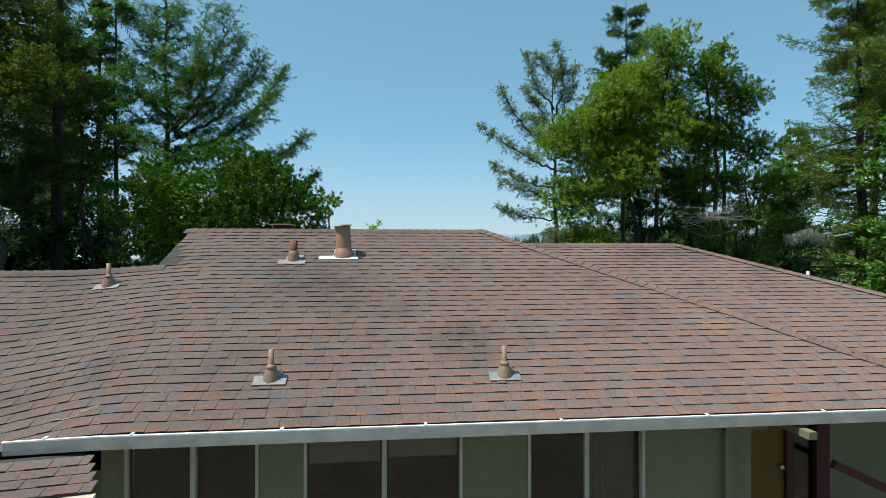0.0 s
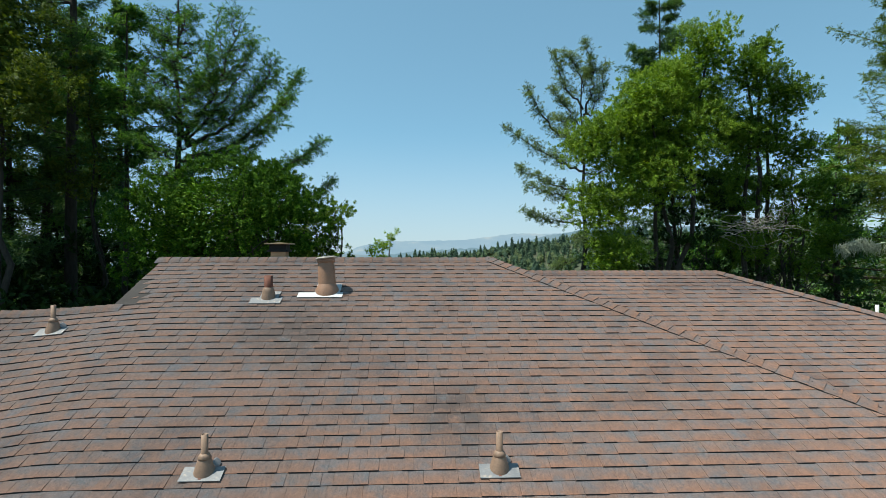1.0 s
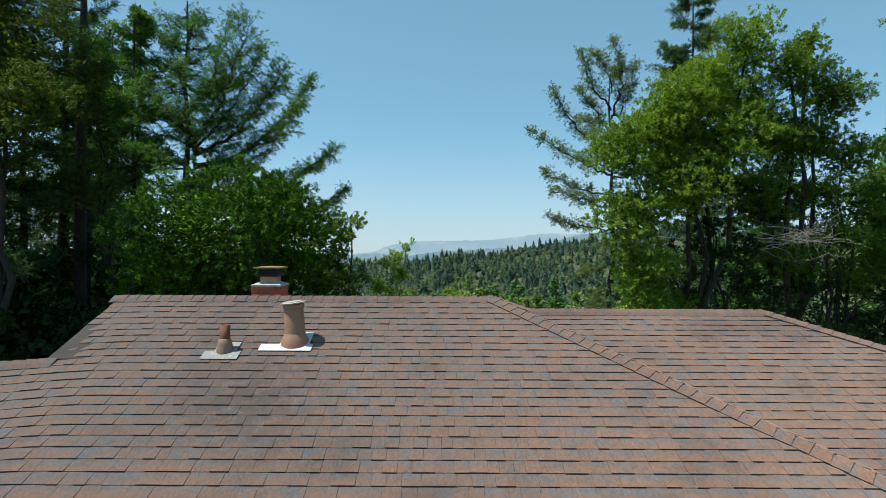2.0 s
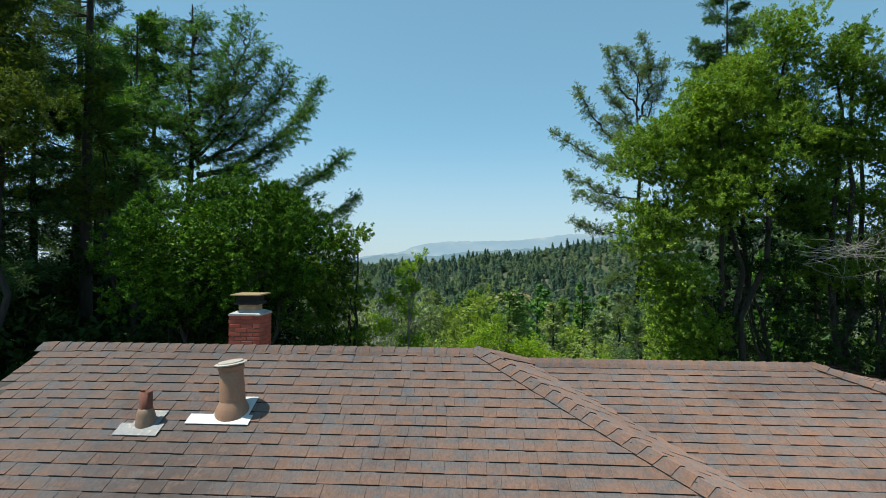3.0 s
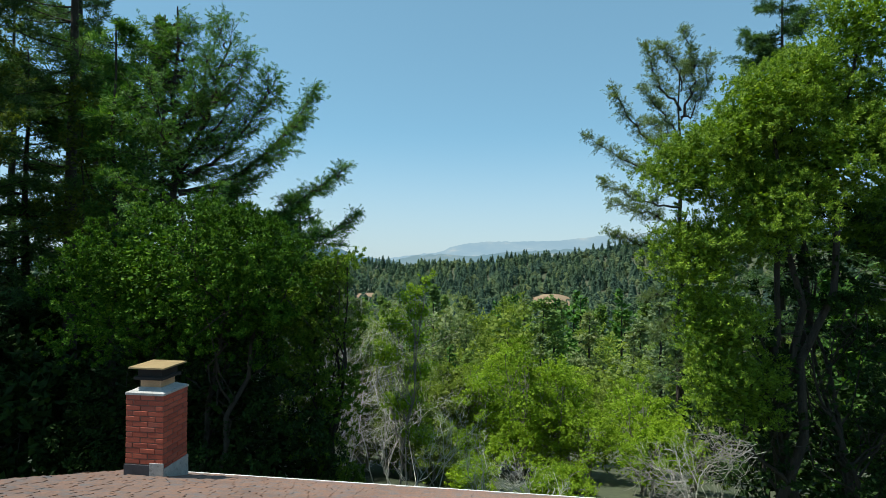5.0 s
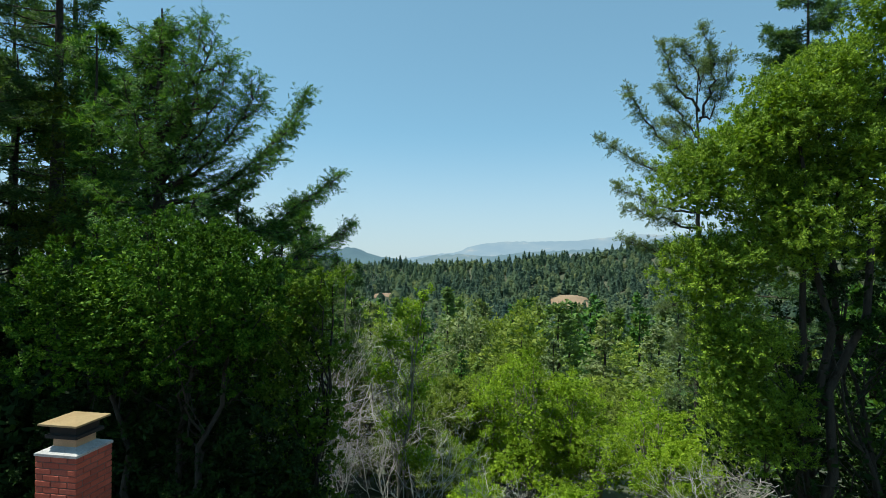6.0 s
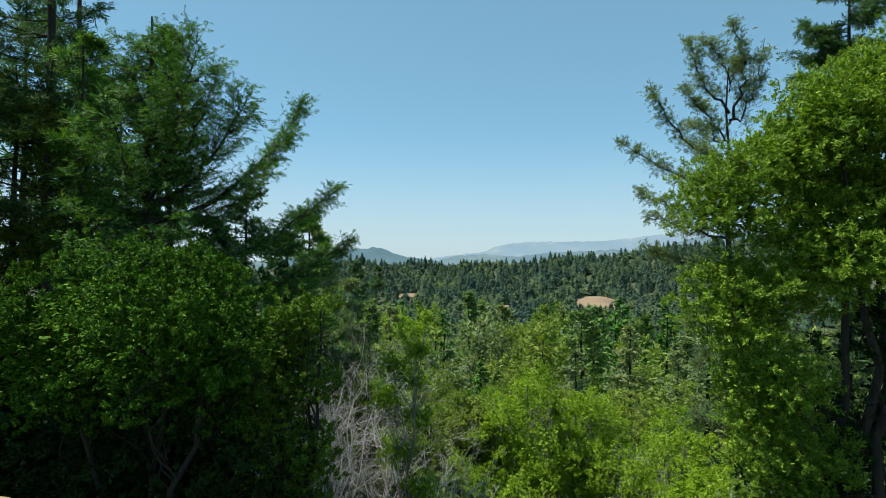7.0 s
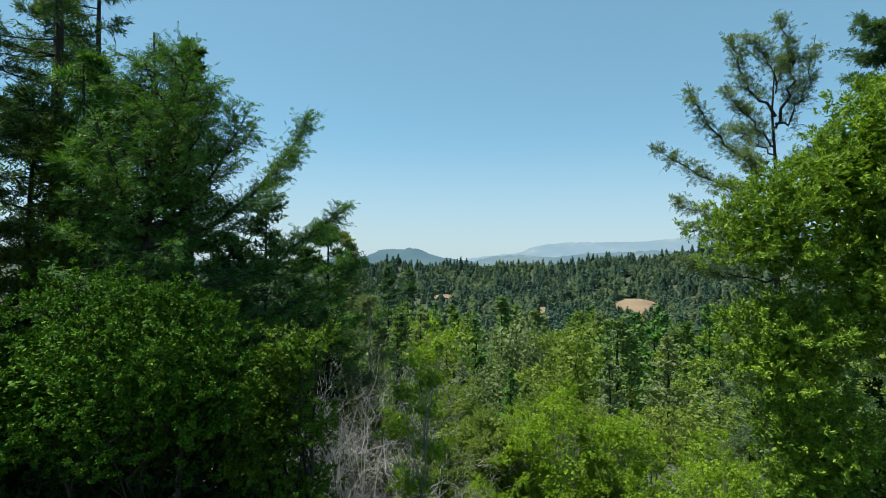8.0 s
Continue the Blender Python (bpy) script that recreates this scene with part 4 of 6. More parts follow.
# -------- ridge and hip caps --------
def cap_run(p0, p1, drop_a, drop_b, seed, step=0.13, half=0.135, lift=0.013, rim=-0.007):
    """Bent cap pieces along a ridge or hip; drop_a and drop_b: fall of the roof to either side per metre."""
    rng = np.random.default_rng(seed)
    p0, p1 = np.array(p0, float), np.array(p1, float)
    L = np.linalg.norm(p1 - p0)
    T = (p1 - p0) / L
    A = unit(np.cross(np.array([0, 0, 1.0]), T))
    n = max(1, int(L / step + 0.75))
    kinds = []
    for q in range(3):
        ln, bow = step + 0.05, 0.012 * (q - 1)
        V = []
        for s, h in ((0.0, 0.012), (ln, 0.001)):
            for f in (-1.0, -0.6, 0.0, 0.6, 1.0):
                d = half * f
                z = -abs(d) * (drop_a if f < 0 else drop_b) + (h + 0.012 * (1 - f * f) if abs(f) < 1 else h * 0.7 + rim)
                V.append((s + bow * f * f, d, z))
        V += [(x, y, z - 0.008) for x, y, z in V]
        F = [(i, i + 5, i + 6, i + 1) for i in range(4)] + [(10 + i, i, i + 1, 11 + i) for i in range(4)] + [(0, 10, 15, 5), (14, 4, 9, 19)]
        kinds.append(np_mesh("ridge_cap", V, F, M_SHINGLE_OB, attr=[1] * 5 + [0] * 5 + [1] * 5 + [0] * 5))
        edge_faces(kinds[-1], (0, 0, 0, 0, 1, 1, 1, 1, 1, 1))
    Z = np.cross(T, A)
    for i in range(n):
        o = new("ridge_cap", kinds[rng.integers(3)])
        o.parent = roof
        p = p0 + T * (i * step) + Z * lift
        B = A
        o.matrix_basis = Matrix(((T[0], B[0], Z[0], p[0]), (T[1], B[1], Z[1], p[1]), (T[2], B[2], Z[2], p[2]), (0, 0, 0, 1)))

# -------- gutters --------
def gutter(x0, x1, y, z, face, parent, tilt=None, hangers=()):
    """A white K-gutter along x; face: -1 looks to -y."""
    pts = [(0.006, -0.105), (0.0, -0.062), (0.0, -0.03), (0.0, 0.0), (0.012, 0.0), (0.012, -0.097), (0.105, -0.097), (0.105, -0.025), (0.113, -0.025), (0.113, -0.105)]
    g = None
    bm = bmesh.new()
    xs = np.linspace(x0, x1, 14)
    rings = []
    for x in xs:
        dz = tilt(x) if tilt else 0.0
        rings.append([bm.verts.new((x, y - face * d, z + h + dz)) for d, h in pts])
    n = len(pts)
    for a, b in zip(rings, rings[1:]):
        for i in range(n):
            bm.faces.new((a[i], b[i], b[(i + 1) % n], a[(i + 1) % n]))
    bm.faces.new(rings[0])
    bm.faces.new(rings[-1][::-1])
    bmesh.ops.recalc_face_normals(bm, faces=bm.faces[:])
    g = part("gutter", bm, M_WHITE, parent, "white painted metal rain gutter")
    bm = bmesh.new()
    rings = []
    for x in xs:
        dz = tilt(x) if tilt else 0.0
        rings.append([bm.verts.new((x, y - face * d, z + h + dz)) for d, h in ((0.0135, -0.012), (0.0135, -0.095), (0.1035, -0.095), (0.1035, -0.027), (0.1025, -0.027), (0.1025, -0.060), (0.0145, -0.060), (0.0145, -0.012))])
    for a, b in zip(rings, rings[1:]):
        for i in range(8):
            bm.faces.new((a[i], b[i], b[(i + 1) % 8], a[(i + 1) % 8]))
    bmesh.ops.recalc_face_normals(bm, faces=bm.faces[:])
    lip = bmesh.new()
    rings_l = []
    for x in xs:
        dz = tilt(x) if tilt else 0.0
        rings_l.append([lip.verts.new((x, y - face * d, z + h + dz)) for d, h in ((-0.003, -0.009), (-0.003, 0.003), (0.0, 0.005), (0.014, 0.005), (0.0165, 0.002), (0.0165, -0.006), (0.0125, -0.006), (0.0125, 0.001), (-0.001, 0.001), (-0.001, -0.009))])
    for a, b in zip(rings_l, rings_l[1:]):
        for i in range(10):
            lip.faces.new((a[i], b[i], b[(i + 1) % 10], a[(i + 1) % 10]))
    bmesh.ops.recalc_face_normals(lip, faces=lip.faces[:])
    part("gutter_lip", lip, M_LIP, g, "rolled gutter edge, whiter than the face for the sun on it")
    # near-black lining: leaf dirt, with the deep channel's shade put into its colour
    part("gutter_lining", bm, M_DARKIN, g, "near-black gutter lining, dirt and the channel's shade in one colour")
    for hx in hangers:
        dz = tilt(hx) if tilt else 0.0
        part("gutter_hanger", box(hx - 0.011, hx + 0.011, y - 0.004, y + 0.055, z + dz + 0.0055, z + dz + 0.0115, 0.002), M_LIP, g)
    return g

gutter(-2.78, HIP_X, 4.295, 2.600, -1, house, lambda x: -0.25 * float(sag(x, 5.2)), (-2.49, -1.87, -0.755, 0.378, 1.505, 2.79, 3.87, 5.0))
gutter(VAL_X - 0.05, END_X, WING_EAVE - 0.12, 2.585, -1, house)
gutter(-2.6, R2_X + 4.4, BACK_Y + 0.11, zB - 0.028, 1, house)
bm = box(-2.3, HIP_X - 0.06, EAVE_Y + 0.004, EAVE_Y + 0.028, 2.485, zE - 0.045)
part("fascia", bm, M_WHITE, house, "white painted fascia board")
part("soffit", box(-2.3, HIP_X - 0.1, EAVE_Y + 0.030, 4.85, 2.485, 2.50), M_TRIM, house)

# -------- walls and windows --------
WY0, WY1 = 4.85, 4.99
WINDOWS = ((-2.162, -1.053), (-0.665, 0.750), (1.362, 2.489))
SILL, HEAD = 0.95, 2.43
edges = [-2.36] + [v for w in WINDOWS for v in w] + [3.57]
for a, b in zip(edges[::2], edges[1::2]):
    part("wall", box(a, b, WY0, WY1, SILL, HEAD), M_SAGE, house, "sage green painted wall")
part("wall", box(-2.36, 3.57, WY0, WY1, -0.3, SILL), M_SAGE, house, "sage green painted wall")
part("wall", box(-2.36, 3.57, WY0, WY1, HEAD, 2.50), M_SAGE, house, "sage green painted wall")

def window(x0, x1, blinds):
    """A two-light sliding window with cream frame."""
    fr = 0.026
    bm = bmesh.new()
    add_box(bm, x0, x1, WY0 - 0.02, WY1 - 0.02, HEAD - fr, HEAD)
    add_box(bm, x0, x1, WY0 - 0.02, WY1 - 0.02, SILL, SILL + fr)
    add_box(bm, x0, x0 + fr, WY0 - 0.02, WY1 - 0.02, SILL + fr, HEAD - fr)
    add_box(bm, x1 - fr, x1, WY0 - 0.02, WY1 - 0.02, SILL + fr, HEAD - fr)
    mid = (x0 + x1) / 2
    w = part("window", bm, M_TRIM, house, "cream framed sliding window with dark glass")
    part("mullion", box(mid - 0.022, mid + 0.022, WY0 - 0.012, WY1 - 0.04, SILL + fr, HEAD - fr, 0.004), M_TRIM, w)
    for i, (a, b) in enumerate(((x0 + fr, mid - 0.022), (mid + 0.022, x1 - fr))):
        y = WY0 + 0.03 + 0.025 * i
        p = part("pane", box(a, b, y, y + 0.005, SILL + fr, HEAD - fr), M_GLASS, w, "dark reflecting glass pane")
        p.visible_shadow = False
        # dark strips stand in for the shadowed groove between frame and pane
        groove_strip = bmesh.new()
        for u0, u1, v0, v1 in ((a, a + 0.016, SILL + fr, HEAD - fr), (b - 0.016, b, SILL + fr, HEAD - fr), (a + 0.016, b - 0.016, HEAD - fr - 0.016, HEAD - fr), (a + 0.016, b - 0.016, SILL + fr, SILL + fr + 0.016)):
            add_box(groove_strip, u0, u1, y - 0.006, y - 0.001, v0, v1)
        part("groove_strip", groove_strip, M_GROOVE, w, "dark strip painted for the shadow groove round the pane")
        if blinds[i] > 1:
            # a curtain that hangs in soft folds
            n, fold = 40, bmesh.new()
            rows = [[fold.verts.new((a + 0.01 + (b - a - 0.02) * k / n, WY1 - 0.005 + 0.018 * math.sin(k * 1.3), zz)) for k in range(n + 1)] for zz in (SILL, HEAD - 0.02)]
            for k in range(n):
                fold.faces.new((rows[0][k], rows[0][k + 1], rows[1][k + 1], rows[1][k]))
            part("curtain", fold, M_DRAPE, w, "sheer grey curtain in soft folds", True)
        elif blinds[i]:
            part("blind", box(a + 0.005, b - 0.005, WY1 - 0.035, WY1 - 0.031, HEAD - fr - blinds[i], HEAD - fr - 0.002), M_BLIND, w, "pale half-drawn roller blind")
for (a, b), bl in zip(WINDOWS, ((0, 0), (0.325, 0.295), (0, 2))):
    window(a, b, bl)
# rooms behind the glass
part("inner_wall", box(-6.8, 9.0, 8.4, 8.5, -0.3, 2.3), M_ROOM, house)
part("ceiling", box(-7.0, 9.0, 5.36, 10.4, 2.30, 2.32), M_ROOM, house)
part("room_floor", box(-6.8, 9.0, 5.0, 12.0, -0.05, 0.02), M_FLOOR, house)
part("wall", box(-2.8, 9.1, 11.9, 12.05, -2.0, 2.6), M_SAGE, house, "sage green painted back wall")
part("wall", box(-6.94, -6.8, 5.2, 11.3, -1.0, 2.0), M_SAGE, house, "sage green painted end wall")
part("wall", box(9.0, 9.14, 6.0, 11.9, -2.0, 2.42), M_SAGE, house, "sage green painted end wall")
part("wall", box(-6.8, -2.36, 5.2, 5.34, -0.5, 2.0), M_SAGE, house, "sage green painted wall")
# entry alcove
AY = 5.95
part("wall", box(3.43, 3.57, WY1, AY, -0.3, 2.42), M_SAGE, house, "sage green painted wall")
part("wall", box(3.57, 4.30, AY, AY + 0.12, -0.3, 2.42), M_SAGE, house, "sage green painted wall")
part("wall", box(5.36, 9.0, AY, AY + 0.12, -0.3, 2.42), M_SAGE, house, "sage green painted wall")
part("porch_ceiling", box(3.57, 9.0, 4.87, AY, 2.40, 2.42), M_TRIM, house)
part("porch_floor", box(3.0, 9.0, 4.6, AY, -0.1, 0.03), M_CROWN, house)
door = part("door", box(4.30, 4.80, AY + 0.02, AY + 0.065, 0.03, 2.10, 0.004), M_DOOR, house, "brown stained wooden front door")
bm = lathe([(0.0, 0.0), (0.030, 0.004), (0.034, 0.022), (0.022, 0.04), (0.012, 0.05), (0.012, 0.075)], 16)
bmesh.ops.transform(bm, matrix=pose(4.73, AY - 0.055, 1.44, -90), verts=bm.verts[:])
part("door_knob", bm, M_STEEL, door, "brushed metal door knob", True)
part("door_jamb", box(4.80, 4.90, AY - 0.03, AY + 0.10, 0.03, 2.40, 0.004), M_POST, house, "dark red painted door jamb")
part("sidelight", box(4.90, 5.19, AY + 0.04, AY + 0.046, 0.30, 2.30), M_GLASS, house, "narrow glass sidelight")
part("door_jamb", box(5.19, 5.36, AY - 0.03, AY + 0.10, 0.03, 2.40, 0.004), M_POST, house, "dark red painted post")
rail = Matrix.Translation((5.52, 5.3, 1.40)) @ pose(0, 0, 0, 0, 25, 0)
part("stair_rail", box(-0.75, 0.75, -0.03, 0.03, -0.045, 0.045, 0.01, rail), M_POST, house, "dark sloping handrail")
# downspout with its elbow
bm = bmesh.new()
add_box(bm, 3.27, 3.345, WY0 - 0.06, WY0 - 0.003, 0.0, 2.33)
add_box(bm, 3.27, 3.70, WY0 - 0.062, WY0 - 0.005, 2.29, 2.355)
add_box(bm, 3.625, 3.70, 4.19, WY0 - 0.005, 2.40, 2.465)
add_box(bm, 3.625, 3.70, WY0 - 0.065, WY0 - 0.003, 2.30, 2.465)
part("downspout", bm, M_SAGE, house, "sage painted downspout with an elbow")

# small lower roof beside the corner
def lower_roof():
    sh = Shingles(12)
    a = radians(10)
    U, W, N = frame_of(0.15, (-math.sin(a), math.cos(a)))
    org = np.array([-1.90, 3.80, 2.39])
    for k in range(4):
        sh.course(org, U, W, N, -3.6, -0.36 * k * COURSE, k * COURSE)
    P = [org + U * u + W * v - N * 0.014 for u, v in ((-3.6, 0), (0, 0), (-0.22, 0.6), (-3.6, 0.6))]
    part("lower_roof", solid([tuple(p) for p in P], 0.05), M_DECK, house)
    sh.finish(house, "brown shingles of the small lower roof")
    g = bmesh.new()
    add_box(g, -3.6, 0.03, -0.10, 0.0, -0.075, 0.0)
    bmesh.ops.transform(g, matrix=Matrix.Translation(tuple(org + np.array([0, 0, -0.01]))) @ pose(0, 0, 0, 0, 0, 10), verts=g.verts[:])
    part("gutter", g, M_WHITE, house, "white gutter of the small lower roof")
def lay_end():
    """The hipped end of the side wing, falling to +x."""
    sh = Shingles(9)
    apex, front_c, back_c = np.array([R2_X, R2_Y, R2_Z]), np.array([END_X, WING_EAVE, wing_z(WING_EAVE)]), np.array([R2_X + 4.45, BACK_Y, zB])
    U = unit(back_c - front_c)
    N = unit(np.cross(U, apex - front_c))
    W = np.cross(N, U)
    high, across = (apex - front_c) @ W, np.linalg.norm(back_c - front_c)
    foot = (apex - front_c) @ U
    for k in range(int((high - 0.08) / COURSE)):
        f = k * COURSE / high
        sh.course(front_c, U, W, N, foot * f + 0.03, across + (foot - across) * f, k * COURSE)
    sh.finish(house, "brown shingles of the wing's hipped end")

def lay_left_back():
    sh = Shingles(10)
    U, W, N = frame_of(0.40, (0, -1))
    c = 1 / math.sqrt(1 + 0.16)
    org = np.array([0, 11.9, float(front_z(0, STEP_Y)) - 0.40 * (11.9 - STEP_Y)])
    for k in range(int((11.9 - STEP_Y) / (COURSE * c))):
        sh.course(org, U, W, N, -RIDGE_L + 0.05, 7.2, k * COURSE, lambda x, y: sag(x, STEP_Y), stop=(11.9 - STEP_Y) / c)
    sh.finish(house, "brown shingles of the lower wing's back slope")

lower_roof()
lay_end()
lay_left_back()
lay_front()
lay_wing()
lay_hip()
lay_back()
cap_run((RIDGE_R + 0.04, RIDGE_Y, RIDGE_Z - 0.006), (RIDGE_L, RIDGE_Y, RIDGE_Z - 0.006), SB, S, 1, half=0.125)
cap_run((HIP_X, EAVE_Y, zE), (RIDGE_R, RIDGE_Y, RIDGE_Z), 0.295, 0.295, 2, half=0.12, rim=0.003)
cap_run((JOIN_X, R2_Y, R2_Z), (RIDGE_R, RIDGE_Y, RIDGE_Z), 0.30, 0.30, 3, half=0.13, lift=0.017)
cap_run((R2_X, R2_Y, R2_Z), (JOIN_X - 0.04, R2_Y, R2_Z), SB, S, 4, half=0.125)
cap_run((END_X, WING_EAVE, wing_z(WING_EAVE)), (R2_X, R2_Y, R2_Z), 0.27, 0.27, 5, half=0.12, rim=0.003)
for k in range(8):
    xa, xb = -7.0 + k * 0.52, -7.0 + (k + 1) * 0.52
    cap_run((xa, STEP_Y, float(front_z(xa, STEP_Y))), (min(xb, RIDGE_L), STEP_Y, float(front_z(min(xb, RIDGE_L), STEP_Y))), S, 0.40, 20 + k, half=0.115, lift=0.012)

# ================= things on the roof =================
def on_roof(x, y):
    return float(front_z(x, y)) + 0.012

def sloped_plate(x0, x1, y0, y1, lift, th=0.004):
    bm = bmesh.new()
    vs = []
    for dz in (0, -th):
        for x, y in ((x0, y0), (x1, y0), (x1, y1), (x0, y1)):
            vs.append(bm.verts.new((x, y, float(front_z(x, y)) + lift + dz)))
    for f in ((0, 1, 2, 3), (7, 6, 5, 4), (4, 5, 1, 0), (5, 6, 2, 1), (6, 7, 3, 2), (7, 4, 0, 3)):
        bm.faces.new([vs[i] for i in f])
    return bm

def pipe_vent(x, y, label):
    """A plumbing vent: plate, cone, collar and thin pipe."""
    y += 0.02
    z = on_roof(x, y)
    v = tagged(empty("vent_pipe", (x, y, z)), label, "vent", "plumbing vents on the roof")
    part("flashing", sloped_plate(x - 0.15, x + 0.14, y - 0.095, y + 0.03, 0.024), M_FLASH, v, "pale galvanised flashing plate")
    part("rust_streak", sloped_plate(x - 0.016, x + 0.004, y - 0.084, y - 0.05, 0.0265, 0.002), M_RUST, v, "rust streak below the cone")
    part("cone", lathe([(0.078, -0.04), (0.074, 0.005), (0.052, 0.075), (0.040, 0.105)], at=(x, y, z)), M_PIPE, v, "", True)
    part("collar", lathe([(0.028, 0.112), (0.045, 0.094), (0.049, 0.100), (0.036, 0.128), (0.026, 0.132)], at=(x, y, z)), M_PIPE, v, "", True)
    part("pipe", lathe([(0.025, 0.08), (0.025, 0.270), (0.021, 0.270), (0.021, 0.12)], at=(x, y, z)), M_PIPE, v, "tan painted vent pipe", True)
    hood = lathe([(0.0, 0.006), (0.026, 0.005), (0.034, 0.0)], 16, at=(0, 0, 0))
    bmesh.ops.transform(hood, matrix=Matrix.Translation((x + 0.072, y + 0.045, z + 0.05)) @ pose(0, 0, 0, 20, 55, 0), verts=hood.verts[:])
    part("seal_tab", hood, M_FLASH, v)
    return v

pipe_vent(1.158, 4.90, "tan plumbing vent pipe on a pale flashing plate near the eave")
pipe_vent(-0.968, 4.92, "tan plumbing vent pipe on a rust-streaked flashing plate")
pipe_vent(-3.31, 6.90, "tan plumbing vent pipe near the lower ridge")

def stub_vent(x, y):
    z = on_roof(x, y)
    v = tagged(empty("vent_pipe", (x, y, z)), "rust-brown stub vent pipe in a tan cone on grey flashing", "vent")
    part("flashing", sloped_plate(x - 0.19, x + 0.17, y - 0.15, y - 0.02, 0.024), M_FLASH, v, "grey flashing plate")
    part("flashing", sloped_plate(x - 0.10, x + 0.12, y - 0.02, y + 0.13, 0.023), M_FLASH, v, "grey flashing plate")
    part("cone", lathe([(0.086, -0.05), (0.082, 0.0), (0.070, 0.075), (0.060, 0.115), (0.052, 0.122)], at=(x, y, z)), M_PIPE, v, "tan cone", True)
    part("pipe", lathe([(0.050, 0.11), (0.050, 0.262), (0.044, 0.262), (0.044, 0.10)], at=(x, y, z)), M_RUST, v, "rusty brown pipe", True)
    # near-black disc stands in for the unlit depth of the pipe
    part("bore_disc", lathe([(0.0, 0.19), (0.045, 0.19)], at=(x, y, z)), M_DARKIN, v)

def flue(x, y):
    z = on_roof(x, y)
    v = tagged(empty("flue_vent", (x, y, z)), "thick tan metal flue with a pale round cap on white flashing", "vent")
    part("flashing", sloped_plate(x - 0.33, x + 0.20, y - 0.17, y - 0.06, 0.024), M_FLASHW, v, "bright white flashing plate")
    part("flashing", sloped_plate(x - 0.14, x + 0.16, y - 0.06, y + 0.16, 0.023), M_FLASHW, v, "bright white flashing plate")
    part("cone", lathe([(0.150, -0.07), (0.142, 0.01), (0.118, 0.06), (0.106, 0.09)], at=(x, y, z)), M_TAN, v, "flared tan base", True)
    def leaning(profile, extra=0.0):
        bm = lathe(profile, at=(x, y, z))
        bmesh.ops.rotate(bm, cent=(x, y, z + 0.40), matrix=Matrix.Rotation(radians(-extra), 3, 'Y'), verts=bm.verts[:])
        bmesh.ops.rotate(bm, cent=(x, y, z + 0.05), matrix=Matrix.Rotation(radians(-3.0), 3, 'Y'), verts=bm.verts[:])
        return bm
    part("pipe", leaning([(0.106, 0.08), (0.097, 0.37), (0.093, 0.38)]), M_TAN, v, "tan flue pipe", True)
    part("collar", leaning([(0.097, 0.345), (0.108, 0.352), (0.108, 0.385), (0.096, 0.395)]), M_TAN, v, "", True)
    part("cap", leaning([(0.09, 0.390), (0.130, 0.398), (0.132, 0.406), (0.106, 0.411), (0.103, 0.420), (0.0, 0.424)], 4.0), M_CAP, v, "pale round flue cap")

stub_vent(-1.19, 7.42)
flue(-0.53, 7.58)

# low vents on the back slope
def low_vent(x, y, w):
    """A flat slant-back hood that follows the roof, rounded at its edges, with a dark mouth at one end."""
    z = RIDGE_Z - SB * (y - RIDGE_Y) + 0.012
    v = tagged(empty("roof_vent", (x, y, z)), "low brown slant-back attic vent behind the ridge", "vent", "attic vents")
    bm = bmesh.new()
    cols = []
    for u, hgt in ((-0.5, 0.0), (-0.40, 0.028), (-0.2, 0.045), (0.1, 0.058), (0.5, 0.066)):
        cols.append([bm.verts.new((x + u * w, y + d, z - SB * d + hgt * k)) for d, k in ((0.0, 0.0), (0.05, 0.7), (0.12, 1.0), (0.34, 1.0), (0.42, 0.6), (0.46, 0.0))])
    for A, B in zip(cols, cols[1:]):
        for i in range(5):
            bm.faces.new((A[i], B[i], B[i + 1], A[i + 1]))
    bmesh.ops.recalc_face_normals(bm, faces=bm.faces[:])
    part("hood", bm, M_HOOD, v, "", True)
    # flat near-black face painted for the shade inside the open end
    mouth = bmesh.new()
    mouth.faces.new([mouth.verts.new((x + 0.5 * w - 0.012, y + d, z - SB * d + 0.066 * k)) for d, k in ((0.0, 0.0), (0.05, 0.66), (0.12, 0.95), (0.34, 0.95), (0.42, 0.55), (0.46, 0.0))])
    part("screen", mouth, M_DARKIN, v, "dark vent mouth")
low_vent(4.1, 9.35, 0.75)
low_vent(-0.70, 8.85, 0.66)

